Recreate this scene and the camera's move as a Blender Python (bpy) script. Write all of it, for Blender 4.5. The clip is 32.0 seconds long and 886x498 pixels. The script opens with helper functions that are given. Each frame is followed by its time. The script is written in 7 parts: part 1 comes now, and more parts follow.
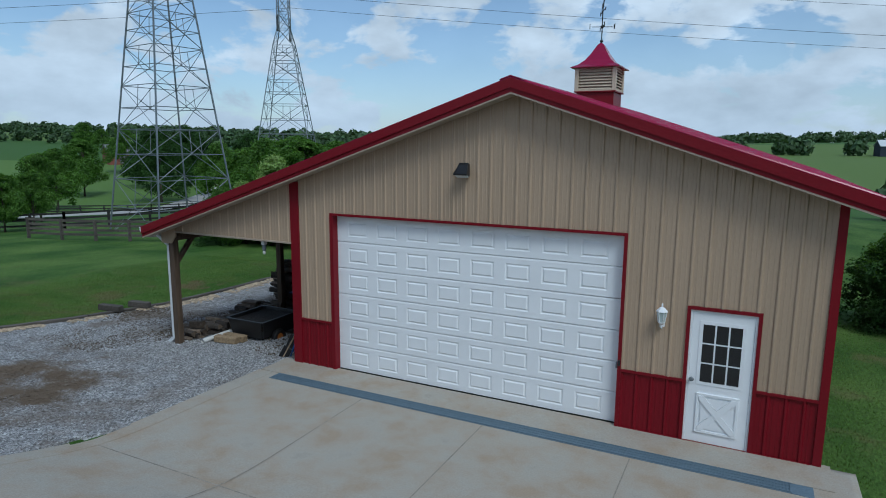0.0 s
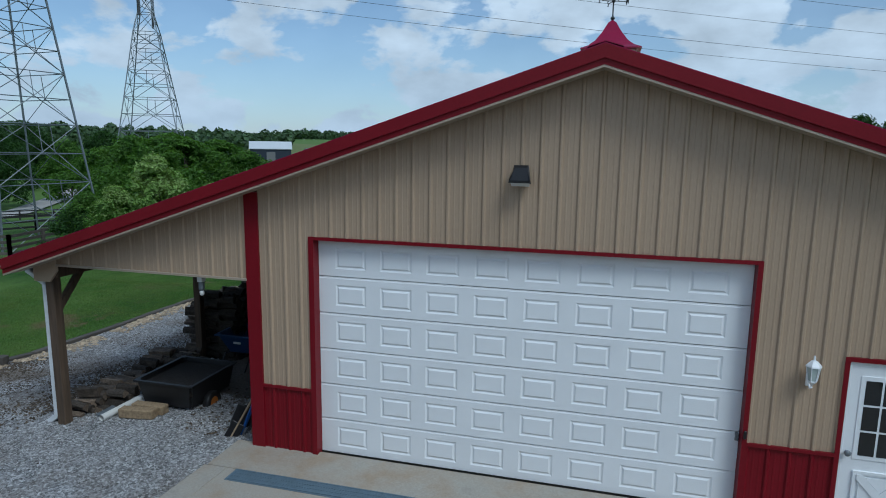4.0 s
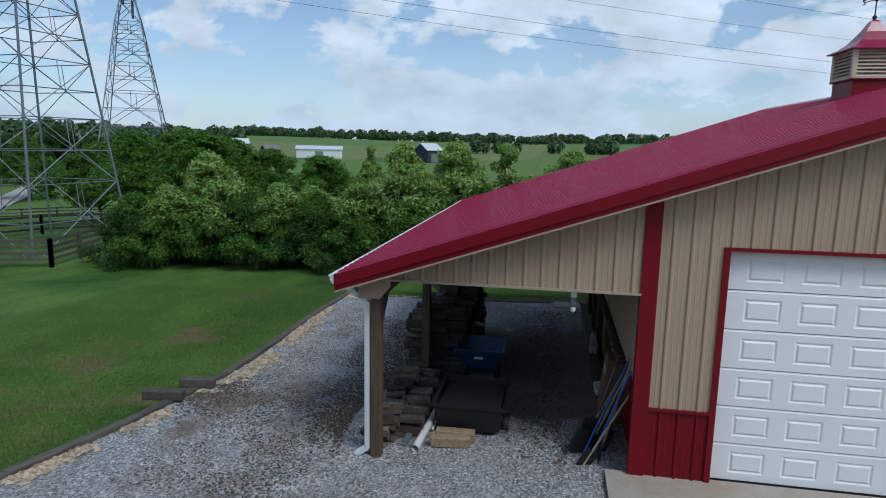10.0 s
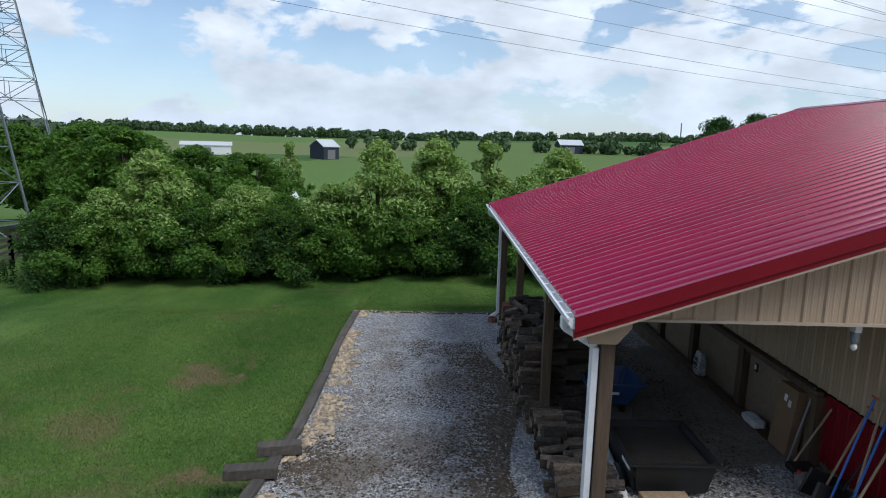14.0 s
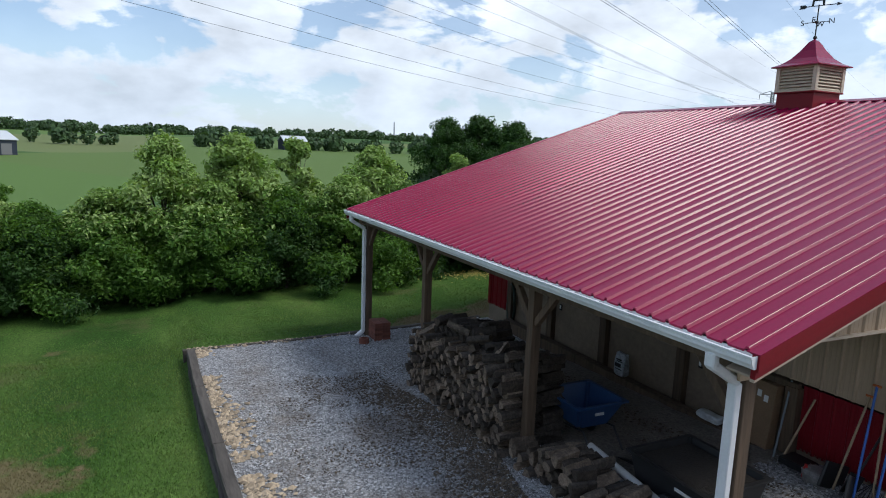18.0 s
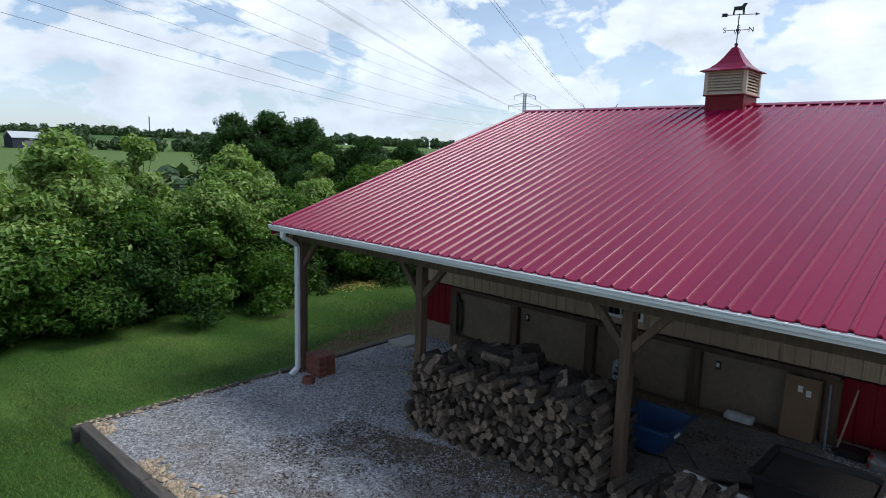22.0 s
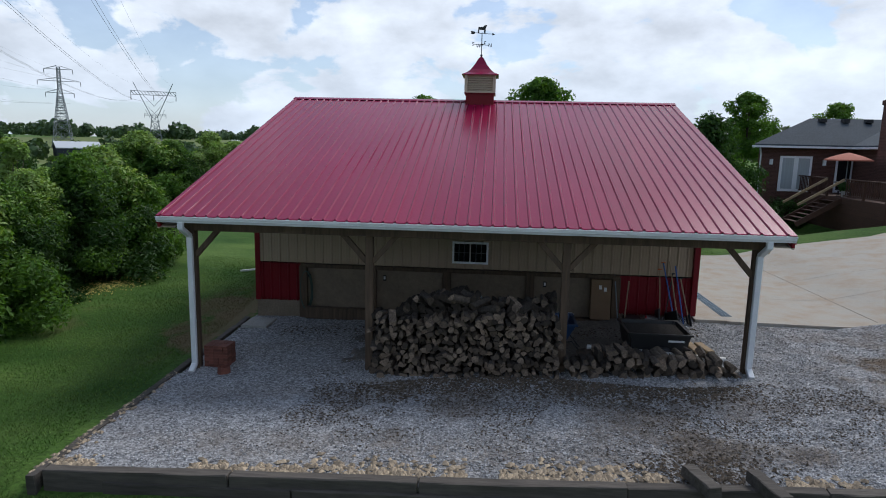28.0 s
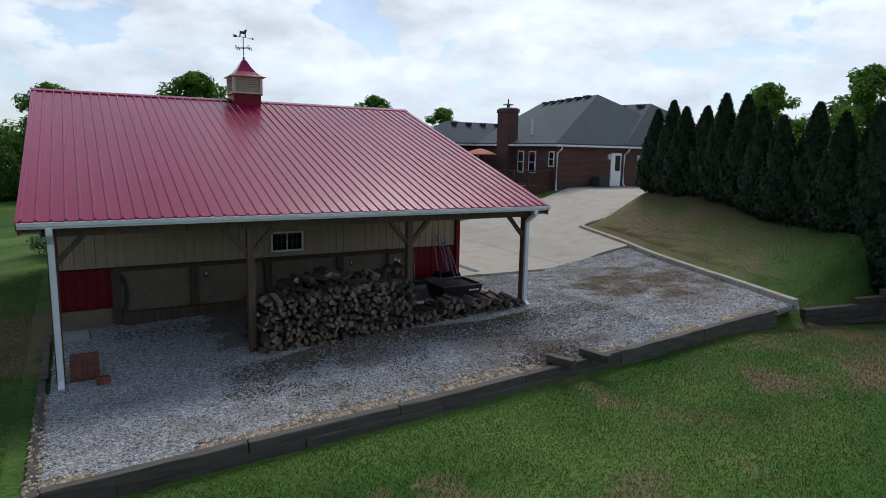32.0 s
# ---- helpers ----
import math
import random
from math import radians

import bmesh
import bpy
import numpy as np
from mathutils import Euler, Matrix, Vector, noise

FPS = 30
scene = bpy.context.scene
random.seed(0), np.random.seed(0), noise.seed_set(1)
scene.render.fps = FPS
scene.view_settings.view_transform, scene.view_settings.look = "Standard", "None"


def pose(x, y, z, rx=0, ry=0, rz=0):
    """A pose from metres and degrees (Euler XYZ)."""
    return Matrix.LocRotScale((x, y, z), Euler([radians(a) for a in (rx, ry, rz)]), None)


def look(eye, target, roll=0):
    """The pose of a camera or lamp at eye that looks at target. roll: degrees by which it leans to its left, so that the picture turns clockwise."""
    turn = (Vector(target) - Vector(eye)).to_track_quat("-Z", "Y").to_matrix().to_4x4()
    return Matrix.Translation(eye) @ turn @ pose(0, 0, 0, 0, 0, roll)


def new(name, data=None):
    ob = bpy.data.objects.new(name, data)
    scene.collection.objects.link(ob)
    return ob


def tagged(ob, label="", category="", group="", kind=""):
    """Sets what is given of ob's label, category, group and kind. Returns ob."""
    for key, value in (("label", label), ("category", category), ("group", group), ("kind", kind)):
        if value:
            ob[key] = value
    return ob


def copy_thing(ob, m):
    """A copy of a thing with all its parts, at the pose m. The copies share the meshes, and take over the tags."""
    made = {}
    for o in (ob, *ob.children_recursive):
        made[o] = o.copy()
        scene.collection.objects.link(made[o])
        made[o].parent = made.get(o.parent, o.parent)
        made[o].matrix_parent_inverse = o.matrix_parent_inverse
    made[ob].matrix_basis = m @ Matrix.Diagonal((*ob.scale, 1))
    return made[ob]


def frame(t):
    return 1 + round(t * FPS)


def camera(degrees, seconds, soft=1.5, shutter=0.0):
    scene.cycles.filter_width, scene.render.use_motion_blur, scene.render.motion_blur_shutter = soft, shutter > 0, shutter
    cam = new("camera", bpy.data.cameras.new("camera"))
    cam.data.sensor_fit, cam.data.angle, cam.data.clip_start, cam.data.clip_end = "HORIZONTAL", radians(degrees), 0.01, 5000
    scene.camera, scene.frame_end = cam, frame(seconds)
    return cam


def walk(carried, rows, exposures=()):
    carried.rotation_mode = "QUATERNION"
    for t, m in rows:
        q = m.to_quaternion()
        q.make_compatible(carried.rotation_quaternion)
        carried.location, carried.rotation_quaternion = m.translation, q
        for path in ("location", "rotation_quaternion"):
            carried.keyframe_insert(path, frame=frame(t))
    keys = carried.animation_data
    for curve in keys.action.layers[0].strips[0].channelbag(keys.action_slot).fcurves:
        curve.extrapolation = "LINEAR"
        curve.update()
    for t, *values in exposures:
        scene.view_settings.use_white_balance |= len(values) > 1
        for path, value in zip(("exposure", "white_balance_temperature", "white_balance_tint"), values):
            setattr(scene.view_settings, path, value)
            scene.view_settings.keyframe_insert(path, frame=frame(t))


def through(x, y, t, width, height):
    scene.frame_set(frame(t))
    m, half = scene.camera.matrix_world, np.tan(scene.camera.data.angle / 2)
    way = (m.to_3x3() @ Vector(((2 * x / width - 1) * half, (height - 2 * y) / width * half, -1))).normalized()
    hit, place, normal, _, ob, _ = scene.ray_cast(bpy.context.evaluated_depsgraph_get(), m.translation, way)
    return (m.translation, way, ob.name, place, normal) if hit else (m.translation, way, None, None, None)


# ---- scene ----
cam = camera(70.8, 32.0, 1.0)
PATH = [
    (0, (8.057, -9.641, 4.431), (7.176, -7.877, 4.1), 0.4),
    (0.5, (7.57, -9.346, 4.42), (6.77, -7.543, 4.09), 0.6),
    (1, (7.137, -8.97, 4.407), (6.387, -7.145, 4.079), 0.7),
    (1.5, (6.724, -8.563, 4.397), (5.991, -6.731, 4.071), 0.7),
    (2, (6.328, -8.154, 4.39), (5.601, -6.32, 4.063), 0.8),
    (2.5, (5.895, -7.843, 4.38), (5.173, -6.007, 4.054), 0.8),
    (3, (5.493, -7.637, 4.362), (4.782, -5.795, 4.038), 0.9),
    (3.5, (5.061, -7.569, 4.341), (4.448, -5.693, 4.019), 0.9),
    (5.5, (3.623, -7.453, 4.345), (3.284, -5.511, 4.012), 0.8),
    (6, (3.148, -7.471, 4.334), (2.824, -5.525, 4.004), 1.0),
    (6.5, (2.679, -7.543, 4.327), (2.34, -5.6, 3.996), 1.0),
    (7, (2.063, -7.698, 4.322), (1.723, -5.755, 3.991), 1.0),
    (7.5, (1.437, -7.873, 4.319), (1.098, -5.93, 3.988), 1.0),
    (8, (0.813, -8.054, 4.316), (0.474, -6.111, 3.985), 0.9),
    (8.5, (0.253, -8.18, 4.318), (-0.087, -6.237, 3.986), 1.0),
    (9, (-0.282, -8.211, 4.319), (-0.619, -6.267, 3.988), 1.1),
    (9.5, (-0.774, -8.163, 4.309), (-1.117, -6.221, 3.979), 1.1),
    (10, (-1.27, -8.054, 4.302), (-1.612, -6.111, 3.971), 1.1),
    (10.5, (-1.761, -7.92, 4.307), (-2.105, -5.978, 3.976), 1.1),
    (11, (-2.26, -7.759, 4.296), (-2.561, -5.81, 3.966), 1.3),
    (11.5, (-2.815, -7.598, 4.278), (-3.038, -5.638, 3.95), 1.5),
    (12, (-3.377, -7.419, 4.255), (-3.524, -5.451, 3.93), 1.6),
    (12.5, (-3.946, -7.222, 4.241), (-4.014, -5.249, 3.917), 1.8),
    (13, (-4.429, -6.978, 4.232), (-4.44, -5.004, 3.911), 1.8),
    (13.5, (-4.931, -6.653, 4.237), (-4.928, -4.68, 3.911), 1.5),
    (15.5, (-6.837, -5.642, 4.314), (-6.677, -3.679, 3.966), 1.9),
    (16, (-7.2, -5.335, 4.295), (-6.888, -3.388, 3.956), 1.8),
    (16.3, (-7.393, -5.119, 4.286), (-6.991, -3.189, 3.951), 1.7),
    (16.5, (-7.53, -4.963, 4.279), (-7.059, -3.049, 3.942), 1.9),
    (17, (-7.932, -4.555, 4.23), (-7.273, -2.695, 3.904), 2.0),
    (17.5, (-8.289, -4.151, 4.192), (-7.516, -2.334, 3.87), 2.1),
    (18, (-8.641, -3.711, 4.185), (-7.786, -1.931, 3.866), 2.1),
    (18.5, (-8.988, -3.274, 4.175), (-8.033, -1.545, 3.86), 2.0),
    (19, (-9.282, -2.788, 4.188), (-8.242, -1.108, 3.873), 2.0),
    (19.5, (-9.57, -2.335, 4.185), (-8.468, -0.696, 3.871), 2.0),
    (20, (-9.847, -1.906, 4.182), (-8.631, -0.348, 3.871), 2.0),
    (20.5, (-10.13, -1.423, 4.19), (-8.841, 0.074, 3.878), 2.1),
    (21, (-10.408, -0.94, 4.194), (-9.047, 0.491, 3.881), 2.1),
    (21.5, (-10.661, -0.47, 4.177), (-9.264, 0.927, 3.866), 2.0),
    (22, (-10.9, -0.016, 4.143), (-9.472, 1.351, 3.838), 1.8),
    (22.5, (-11.129, 0.493, 4.125), (-9.558, 1.693, 3.821), 2.0),
    (23, (-11.334, 0.941, 4.104), (-9.696, 2.047, 3.802), 1.9),
    (23.5, (-11.539, 1.328, 4.079), (-9.815, 2.297, 3.78), 2.0),
    (24, (-11.836, 1.664, 4.059), (-10.04, 2.494, 3.765), 1.9),
    (24.5, (-12.215, 2.053, 4.043), (-10.341, 2.688, 3.753), 1.8),
    (25, (-12.649, 2.535, 4.028), (-10.757, 3.113, 3.739), 1.7),
    (25.5, (-13.102, 3.056, 4.047), (-11.207, 3.626, 3.755), 1.6),
    (27.5, (-15.087, 4.581, 3.994), (-13.131, 4.853, 3.676), 1.4),
    (28, (-15.543, 5.015, 3.994), (-13.575, 5.174, 3.672), 1.3),
    (28.5, (-15.981, 5.532, 3.983), (-14.007, 5.583, 3.665), 1.3),
    (29, (-16.371, 6.127, 3.98), (-14.397, 6.078, 3.662), 1.3),
    (29.5, (-16.662, 6.807, 3.963), (-14.694, 6.636, 3.646), 1.3),
    (30, (-16.88, 7.554, 3.954), (-14.928, 7.259, 3.635), 1.3),
    (30.5, (-17.075, 8.333, 3.941), (-15.157, 7.86, 3.627), 1.3),
    (31, (-17.183, 9.117, 3.935), (-15.319, 8.463, 3.624), 1.1),
    (31.5, (-17.161, 9.847, 3.937), (-15.383, 8.983, 3.629), 1.1),
    (32, (-17.075, 10.507, 3.954), (-15.369, 9.509, 3.644), 1.2),
]
EXPOSURES = [(0, -0.05, 5450, 2), (6, -0.13, 5350, 1), (9, 0.02, 5550, 4), (13, 0.32, 6000, 9), (19, 0.46, 6100, 10), (25, 0.36, 6080, 11), (28, 0.27, 6120, 11), (32, 0.24, 6200, 10)]
walk(cam, [(t, look(eye, target, roll)) for t, eye, target, roll in PATH], EXPOSURES)

# ---- world, sun, exposure ----
SUN_EL, SUN_AZ = 52.0, -41.0   # degrees; azimuth from +x towards +y
world = bpy.data.worlds.new("sky_world")
scene.world = world
world.use_nodes = True
wn, wl = world.node_tree.nodes, world.node_tree.links
wn.clear()


def wnode(kind, **kw):
    n = wn.new(kind)
    for k, v in kw.items():
        n.inputs[k].default_value = v
    return n


def wmath(op, a, b=None):
    n = wn.new("ShaderNodeMath")
    n.operation = op
    for i, v in enumerate((a, b)):
        if v is None:
            continue
        if isinstance(v, (int, float)):
            n.inputs[i].default_value = v
        else:
            wl.new(v, n.inputs[i])
    return n.outputs[0]


sky = wn.new("ShaderNodeTexSky")
sky.sky_type = "NISHITA"
sky.sun_disc = False
sky.sun_elevation = radians(SUN_EL)
sky.sun_rotation = radians(90 - SUN_AZ)
sky.altitude, sky.air_density, sky.dust_density, sky.ozone_density = 250, 1.0, 0.7, 1.6
tc = wn.new("ShaderNodeTexCoord")
sep = wn.new("ShaderNodeSeparateXYZ")
wl.new(tc.outputs["Generated"], sep.inputs[0])
up = wmath("MAXIMUM", sep.outputs[2], 0.0)
comb = wn.new("ShaderNodeCombineXYZ")
wl.new(wmath("MULTIPLY", sep.outputs[0], 1.0), comb.inputs[0])
wl.new(wmath("MULTIPLY", sep.outputs[1], 1.0), comb.inputs[1])
wl.new(wmath("MULTIPLY", sep.outputs[2], 2.0), comb.inputs[2])
big = wnode("ShaderNodeTexNoise", Scale=6.4, Detail=12.0, Roughness=0.55, Distortion=0.2)
wl.new(comb.outputs[0], big.inputs["Vector"])
veil = wnode("ShaderNodeTexNoise", Scale=1.1, Detail=3.0, Roughness=0.5)
wl.new(comb.outputs[0], veil.inputs["Vector"])
# more cloud towards the sun, less opposite
sd = Vector((math.cos(radians(SUN_AZ)), math.sin(radians(SUN_AZ)), 0))
dot = wn.new("ShaderNodeVectorMath")
dot.operation = "DOT_PRODUCT"
wl.new(tc.outputs["Generated"], dot.inputs[0])
dot.inputs[1].default_value = sd
side = wmath("MULTIPLY", dot.outputs["Value"], 0.035)
cover = wmath("ADD", wmath("ADD", big.outputs["Fac"], side), wmath("MULTIPLY", wmath("SUBTRACT", veil.outputs["Fac"], 0.5), 0.35))
high = wn.new("ShaderNodeMapRange")      # the cloud field opens to blue overhead
for k, v in (("From Min", 0.30), ("From Max", 0.62), ("To Min", 0.03), ("To Max", -0.06)):
    high.inputs[k].default_value = v
wl.new(sep.outputs[2], high.inputs["Value"])
cover = wmath("ADD", cover, high.outputs[0])
ramp = wn.new("ShaderNodeMapRange")
ramp.interpolation_type = "SMOOTHSTEP"
ramp.inputs["From Min"].default_value, ramp.inputs["From Max"].default_value = 0.46, 0.55
wl.new(cover, ramp.inputs["Value"])
shade = wnode("ShaderNodeTexNoise", Scale=7.5, Detail=6.0, Roughness=0.55)
wl.new(comb.outputs[0], shade.inputs["Vector"])
tone = wn.new("ShaderNodeMapRange")
tone.inputs["From Min"].default_value, tone.inputs["From Max"].default_value = 0.3, 0.75
tone.inputs["To Min"].default_value, tone.inputs["To Max"].default_value = 0.66, 1.14
wl.new(shade.outputs["Fac"], tone.inputs["Value"])
glow = wmath("MULTIPLY", tone.outputs[0], wmath("ADD", wmath("MULTIPLY", dot.outputs["Value"], 0.10), 0.97))
cloud = wn.new("ShaderNodeVectorMath")
cloud.operation = "SCALE"
cloud.inputs[0].default_value = (7.8, 8.25, 8.8)
wl.new(glow, cloud.inputs["Scale"])
mix = wn.new("ShaderNodeMix")
mix.data_type = "RGBA"
# thin high veil, thicker towards the sun
thin = wmath("ADD", wmath("MULTIPLY", dot.outputs["Value"], 0.12), 0.23)
wl.new(wmath("MAXIMUM", wmath("MULTIPLY", ramp.outputs[0], 0.94), thin), mix.inputs[0])
wl.new(sky.outputs[0], mix.inputs[6])
wl.new(cloud.outputs[0], mix.inputs[7])
# pale haze along the horizon
hz = wn.new("ShaderNodeMapRange")
hz.inputs["From Min"].default_value, hz.inputs["From Max"].default_value = 0.0, 0.16
hz.inputs["To Min"].default_value, hz.inputs["To Max"].default_value = 0.42, 0.0
wl.new(up, hz.inputs["Value"])
mix2 = wn.new("ShaderNodeMix")
mix2.data_type = "RGBA"
wl.new(hz.outputs[0], mix2.inputs[0])
wl.new(mix.outputs[2], mix2.inputs[6])
mix2.inputs[7].default_value = (4.3, 5.3, 6.6, 1)
bgn = wnode("ShaderNodeBackground", Strength=0.1)
wl.new(mix2.outputs[2], bgn.inputs[0])
wo = wn.new("ShaderNodeOutputWorld")
wl.new(bgn.outputs[0], wo.inputs[0])

sun = new("sun", bpy.data.lights.new("sun", "SUN"))
sun.data.energy, sun.data.angle, sun.data.color = 1.75, radians(22), (1.0, 0.95, 0.87)
sdir = Vector((math.cos(radians(SUN_EL)) * sd.x, math.cos(radians(SUN_EL)) * sd.y, math.sin(radians(SUN_EL))))
sun.matrix_world = look(sdir * 60, (0, 0, 0))

# ---- materials ----
def material(name, color, rough=0.6, metal=0.0, grain=0.0, scale=40.0, blotch=0.0, bscale=1.5, bump=0.0, bscale2=None,
             stretch=(1, 1, 1), second=None, random_tone=0.0, spec=0.5, coat=0.0, island=0.0):
    """Principled surface whose colour varies at two scales, with fine relief; second: a colour that large stains lead to."""
    m = bpy.data.materials.new(name)
    m.use_nodes = True
    n, l = m.node_tree.nodes, m.node_tree.links
    b = n["Principled BSDF"]
    b.inputs["Roughness"].default_value, b.inputs["Metallic"].default_value = rough, metal
    b.inputs["Specular IOR Level"].default_value = spec
    b.inputs["Coat Weight"].default_value = coat
    t = n.new("ShaderNodeTexCoord")
    mp = n.new("ShaderNodeMapping")
    mp.inputs["Scale"].default_value = stretch
    l.new(t.outputs["Object"], mp.inputs[0])

    def noise_tex(s, d=4.0, r=0.6):
        x = n.new("ShaderNodeTexNoise")
        x.inputs["Scale"].default_value, x.inputs["Detail"].default_value, x.inputs["Roughness"].default_value = s, d, r
        l.new(mp.outputs[0], x.inputs["Vector"])
        return x.outputs["Fac"]

    def tone(fac, lo, hi, a=0.3, z=0.7):
        r = n.new("ShaderNodeMapRange")
        for k, v in (("From Min", a), ("From Max", z), ("To Min", lo), ("To Max", hi)):
            r.inputs[k].default_value = v
        l.new(fac, r.inputs["Value"])
        return r.outputs[0]

    rgb = n.new("ShaderNodeRGB")
    rgb.outputs[0].default_value = (*color, 1)
    col = rgb.outputs[0]
    fine, large = noise_tex(scale), noise_tex(bscale, 5.0)
    if second is not None:
        mx = n.new("ShaderNodeMix")
        mx.data_type = "RGBA"
        l.new(tone(large, 0, 1, 0.38, 0.66), mx.inputs[0])
        l.new(col, mx.inputs[6])
        mx.inputs[7].default_value = (*second, 1)
        col = mx.outputs[2]
    mult = None
    terms = []
    if grain:
        terms.append(tone(fine, 1 - grain, 1 + grain))
    if blotch:
        terms.append(tone(large, 1 - blotch, 1 + blotch))
    if random_tone:
        oi = n.new("ShaderNodeObjectInfo")
        terms.append(tone(oi.outputs["Random"], 1 - random_tone, 1 + random_tone, 0, 1))
    if island:
        ge = n.new("ShaderNodeNewGeometry")
        terms.append(tone(ge.outputs["Random Per Island"], 1 - island, 1 + island, 0, 1))
    for v in terms:
        if mult is None:
            mult = v
        else:
            k = n.new("ShaderNodeMath")
            k.operation = "MULTIPLY"
            l.new(mult, k.inputs[0])
            l.new(v, k.inputs[1])
            mult = k.outputs[0]
    if mult is not None:
        sc = n.new("ShaderNodeVectorMath")
        sc.operation = "SCALE"
        l.new(col, sc.inputs[0])
        l.new(mult, sc.inputs["Scale"])
        col = sc.outputs[0]
    l.new(col, b.inputs["Base Color"])
    if bump:
        bp = n.new("ShaderNodeBump")
        bp.inputs["Strength"].default_value, bp.inputs["Distance"].default_value = bump, 0.02
        l.new(noise_tex(bscale2 or scale), bp.inputs["Height"])
        l.new(bp.outputs[0], b.inputs["Normal"])
    return m


def leafy(name, color, second, island=0.35, through=0.35):
    m = material(name, color, rough=0.55, second=second, bscale=0.8, island=island, spec=0.25)
    n, l = m.node_tree.nodes, m.node_tree.links
    b = n["Principled BSDF"]
    src = b.inputs["Base Color"].links[0].from_socket
    tr = n.new("ShaderNodeBsdfTranslucent")
    sc = n.new("ShaderNodeVectorMath")
    sc.operation = "MULTIPLY"
    sc.inputs[1].default_value = (1.3, 1.35, 0.5)
    l.new(src, sc.inputs[0])
    l.new(sc.outputs[0], tr.inputs[0])
    mx = n.new("ShaderNodeMixShader")
    mx.inputs[0].default_value = through
    l.new(b.outputs[0], mx.inputs[1])
    l.new(tr.outputs[0], mx.inputs[2])
    l.new(mx.outputs[0], n["Material Output"].inputs[0])
    return m


TAN = material("tan_steel", (0.40, 0.297, 0.205), 0.45, grain=0.05, scale=60, blotch=0.05, bscale=0.7, stretch=(1, 1, 0.25), random_tone=0.02)
TANTRIM = material("tan_trim_steel", (0.39, 0.32, 0.25), 0.45, grain=0.05, scale=50, blotch=0.04)
RED = material("red_steel", (0.165, 0.004, 0.011), 0.45, spec=0.25, grain=0.08, scale=30, blotch=0.08, bscale=0.8)
ROOF = material("red_roof_steel", (0.25, 0.005, 0.045), 0.23, grain=0.05, scale=20, blotch=0.06, bscale=0.5, random_tone=0.06, spec=0.34)
WHITE = material("white_painted_steel", (0.82, 0.84, 0.86), 0.4, grain=0.02, scale=80, blotch=0.03, bump=0.05, bscale2=140)
GUTTER = material("white_gutter_metal", (0.72, 0.74, 0.76), 0.4, grain=0.04, scale=30, blotch=0.07, bscale=2)
CONC = material("concrete", (0.405, 0.38, 0.33), 0.85, grain=0.12, scale=45, blotch=0.20, bscale=1.5, second=(0.285, 0.23, 0.17), bump=0.12, bscale2=120)
CONCD = material("concrete_edge", (0.34, 0.33, 0.30), 0.9, grain=0.15, scale=35, blotch=0.15, bump=0.2)
DRAIN = material("blue_grey_grate", (0.115, 0.168, 0.215), 0.7, grain=0.15, scale=40, blotch=0.1)
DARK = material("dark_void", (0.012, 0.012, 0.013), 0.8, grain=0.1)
TIMBER = material("weathered_grey_timber", (0.080, 0.069, 0.058), 0.9, grain=0.35, scale=14, blotch=0.25, bump=0.5, bscale2=25, stretch=(1, 0.12, 1), random_tone=0.2)
POST = material("brown_post_wood", (0.090, 0.060, 0.038), 0.85, grain=0.35, scale=16, blotch=0.2, bump=0.35, bscale2=25, stretch=(1, 1, 0.08), random_tone=0.1)
PLANK = material("pale_split_wood", (0.27, 0.195, 0.115), 0.85, grain=0.3, scale=18, blotch=0.2, bump=0.3, random_tone=0.2)
BARK = material("firewood_bark", (0.066, 0.053, 0.042), 0.95, grain=0.45, scale=22, blotch=0.3, bscale=5, bump=0.8, bscale2=30, random_tone=0.4)
CUT = material("firewood_cut_end", (0.118, 0.088, 0.063), 0.9, grain=0.45, scale=28, blotch=0.5, bscale=6, bump=0.7, random_tone=0.8)
BLACKP = material("black_plastic", (0.015, 0.015, 0.016), 0.5, grain=0.15, blotch=0.2)
BLACKM = material("black_metal", (0.02, 0.02, 0.022), 0.4, metal=0.3, grain=0.1)
BLUEP = material("blue_plastic", (0.015, 0.048, 0.13), 0.45, grain=0.1, blotch=0.15)
PIPE = material("white_pipe_plastic", (0.66, 0.66, 0.64), 0.45, grain=0.05, blotch=0.08)
GLASS = material("dark_window_glass", (0.012, 0.014, 0.016), 0.06, spec=0.6)
SHINGLE = material("dark_roof_shingle", (0.040, 0.053, 0.066), 0.9, grain=0.3, scale=12, blotch=0.12, bscale=0.6, bump=0.3, random_tone=0.15)
DECKW = material("red_brown_deck_wood", (0.075, 0.034, 0.021), 0.8, grain=0.25, scale=15, blotch=0.15, random_tone=0.15)
STEEL = material("galvanised_steel", (0.20, 0.225, 0.245), 0.55, metal=0.55, grain=0.1, blotch=0.1)
WIRE = material("dark_wire", (0.07, 0.075, 0.08), 0.6, metal=0.4)
IRON = material("weathered_copper_iron", (0.035, 0.042, 0.04), 0.6, metal=0.4, grain=0.2)
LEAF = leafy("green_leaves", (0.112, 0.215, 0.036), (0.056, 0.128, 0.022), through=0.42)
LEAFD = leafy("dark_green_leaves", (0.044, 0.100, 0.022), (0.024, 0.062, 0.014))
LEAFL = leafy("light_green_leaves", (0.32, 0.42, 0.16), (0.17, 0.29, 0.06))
CONIF = leafy("dark_conifer_foliage", (0.020, 0.040, 0.014), (0.012, 0.026, 0.009), through=0.12)
TRUNK = material("tree_bark", (0.085, 0.068, 0.052), 0.95, grain=0.4, scale=12, bump=0.6)


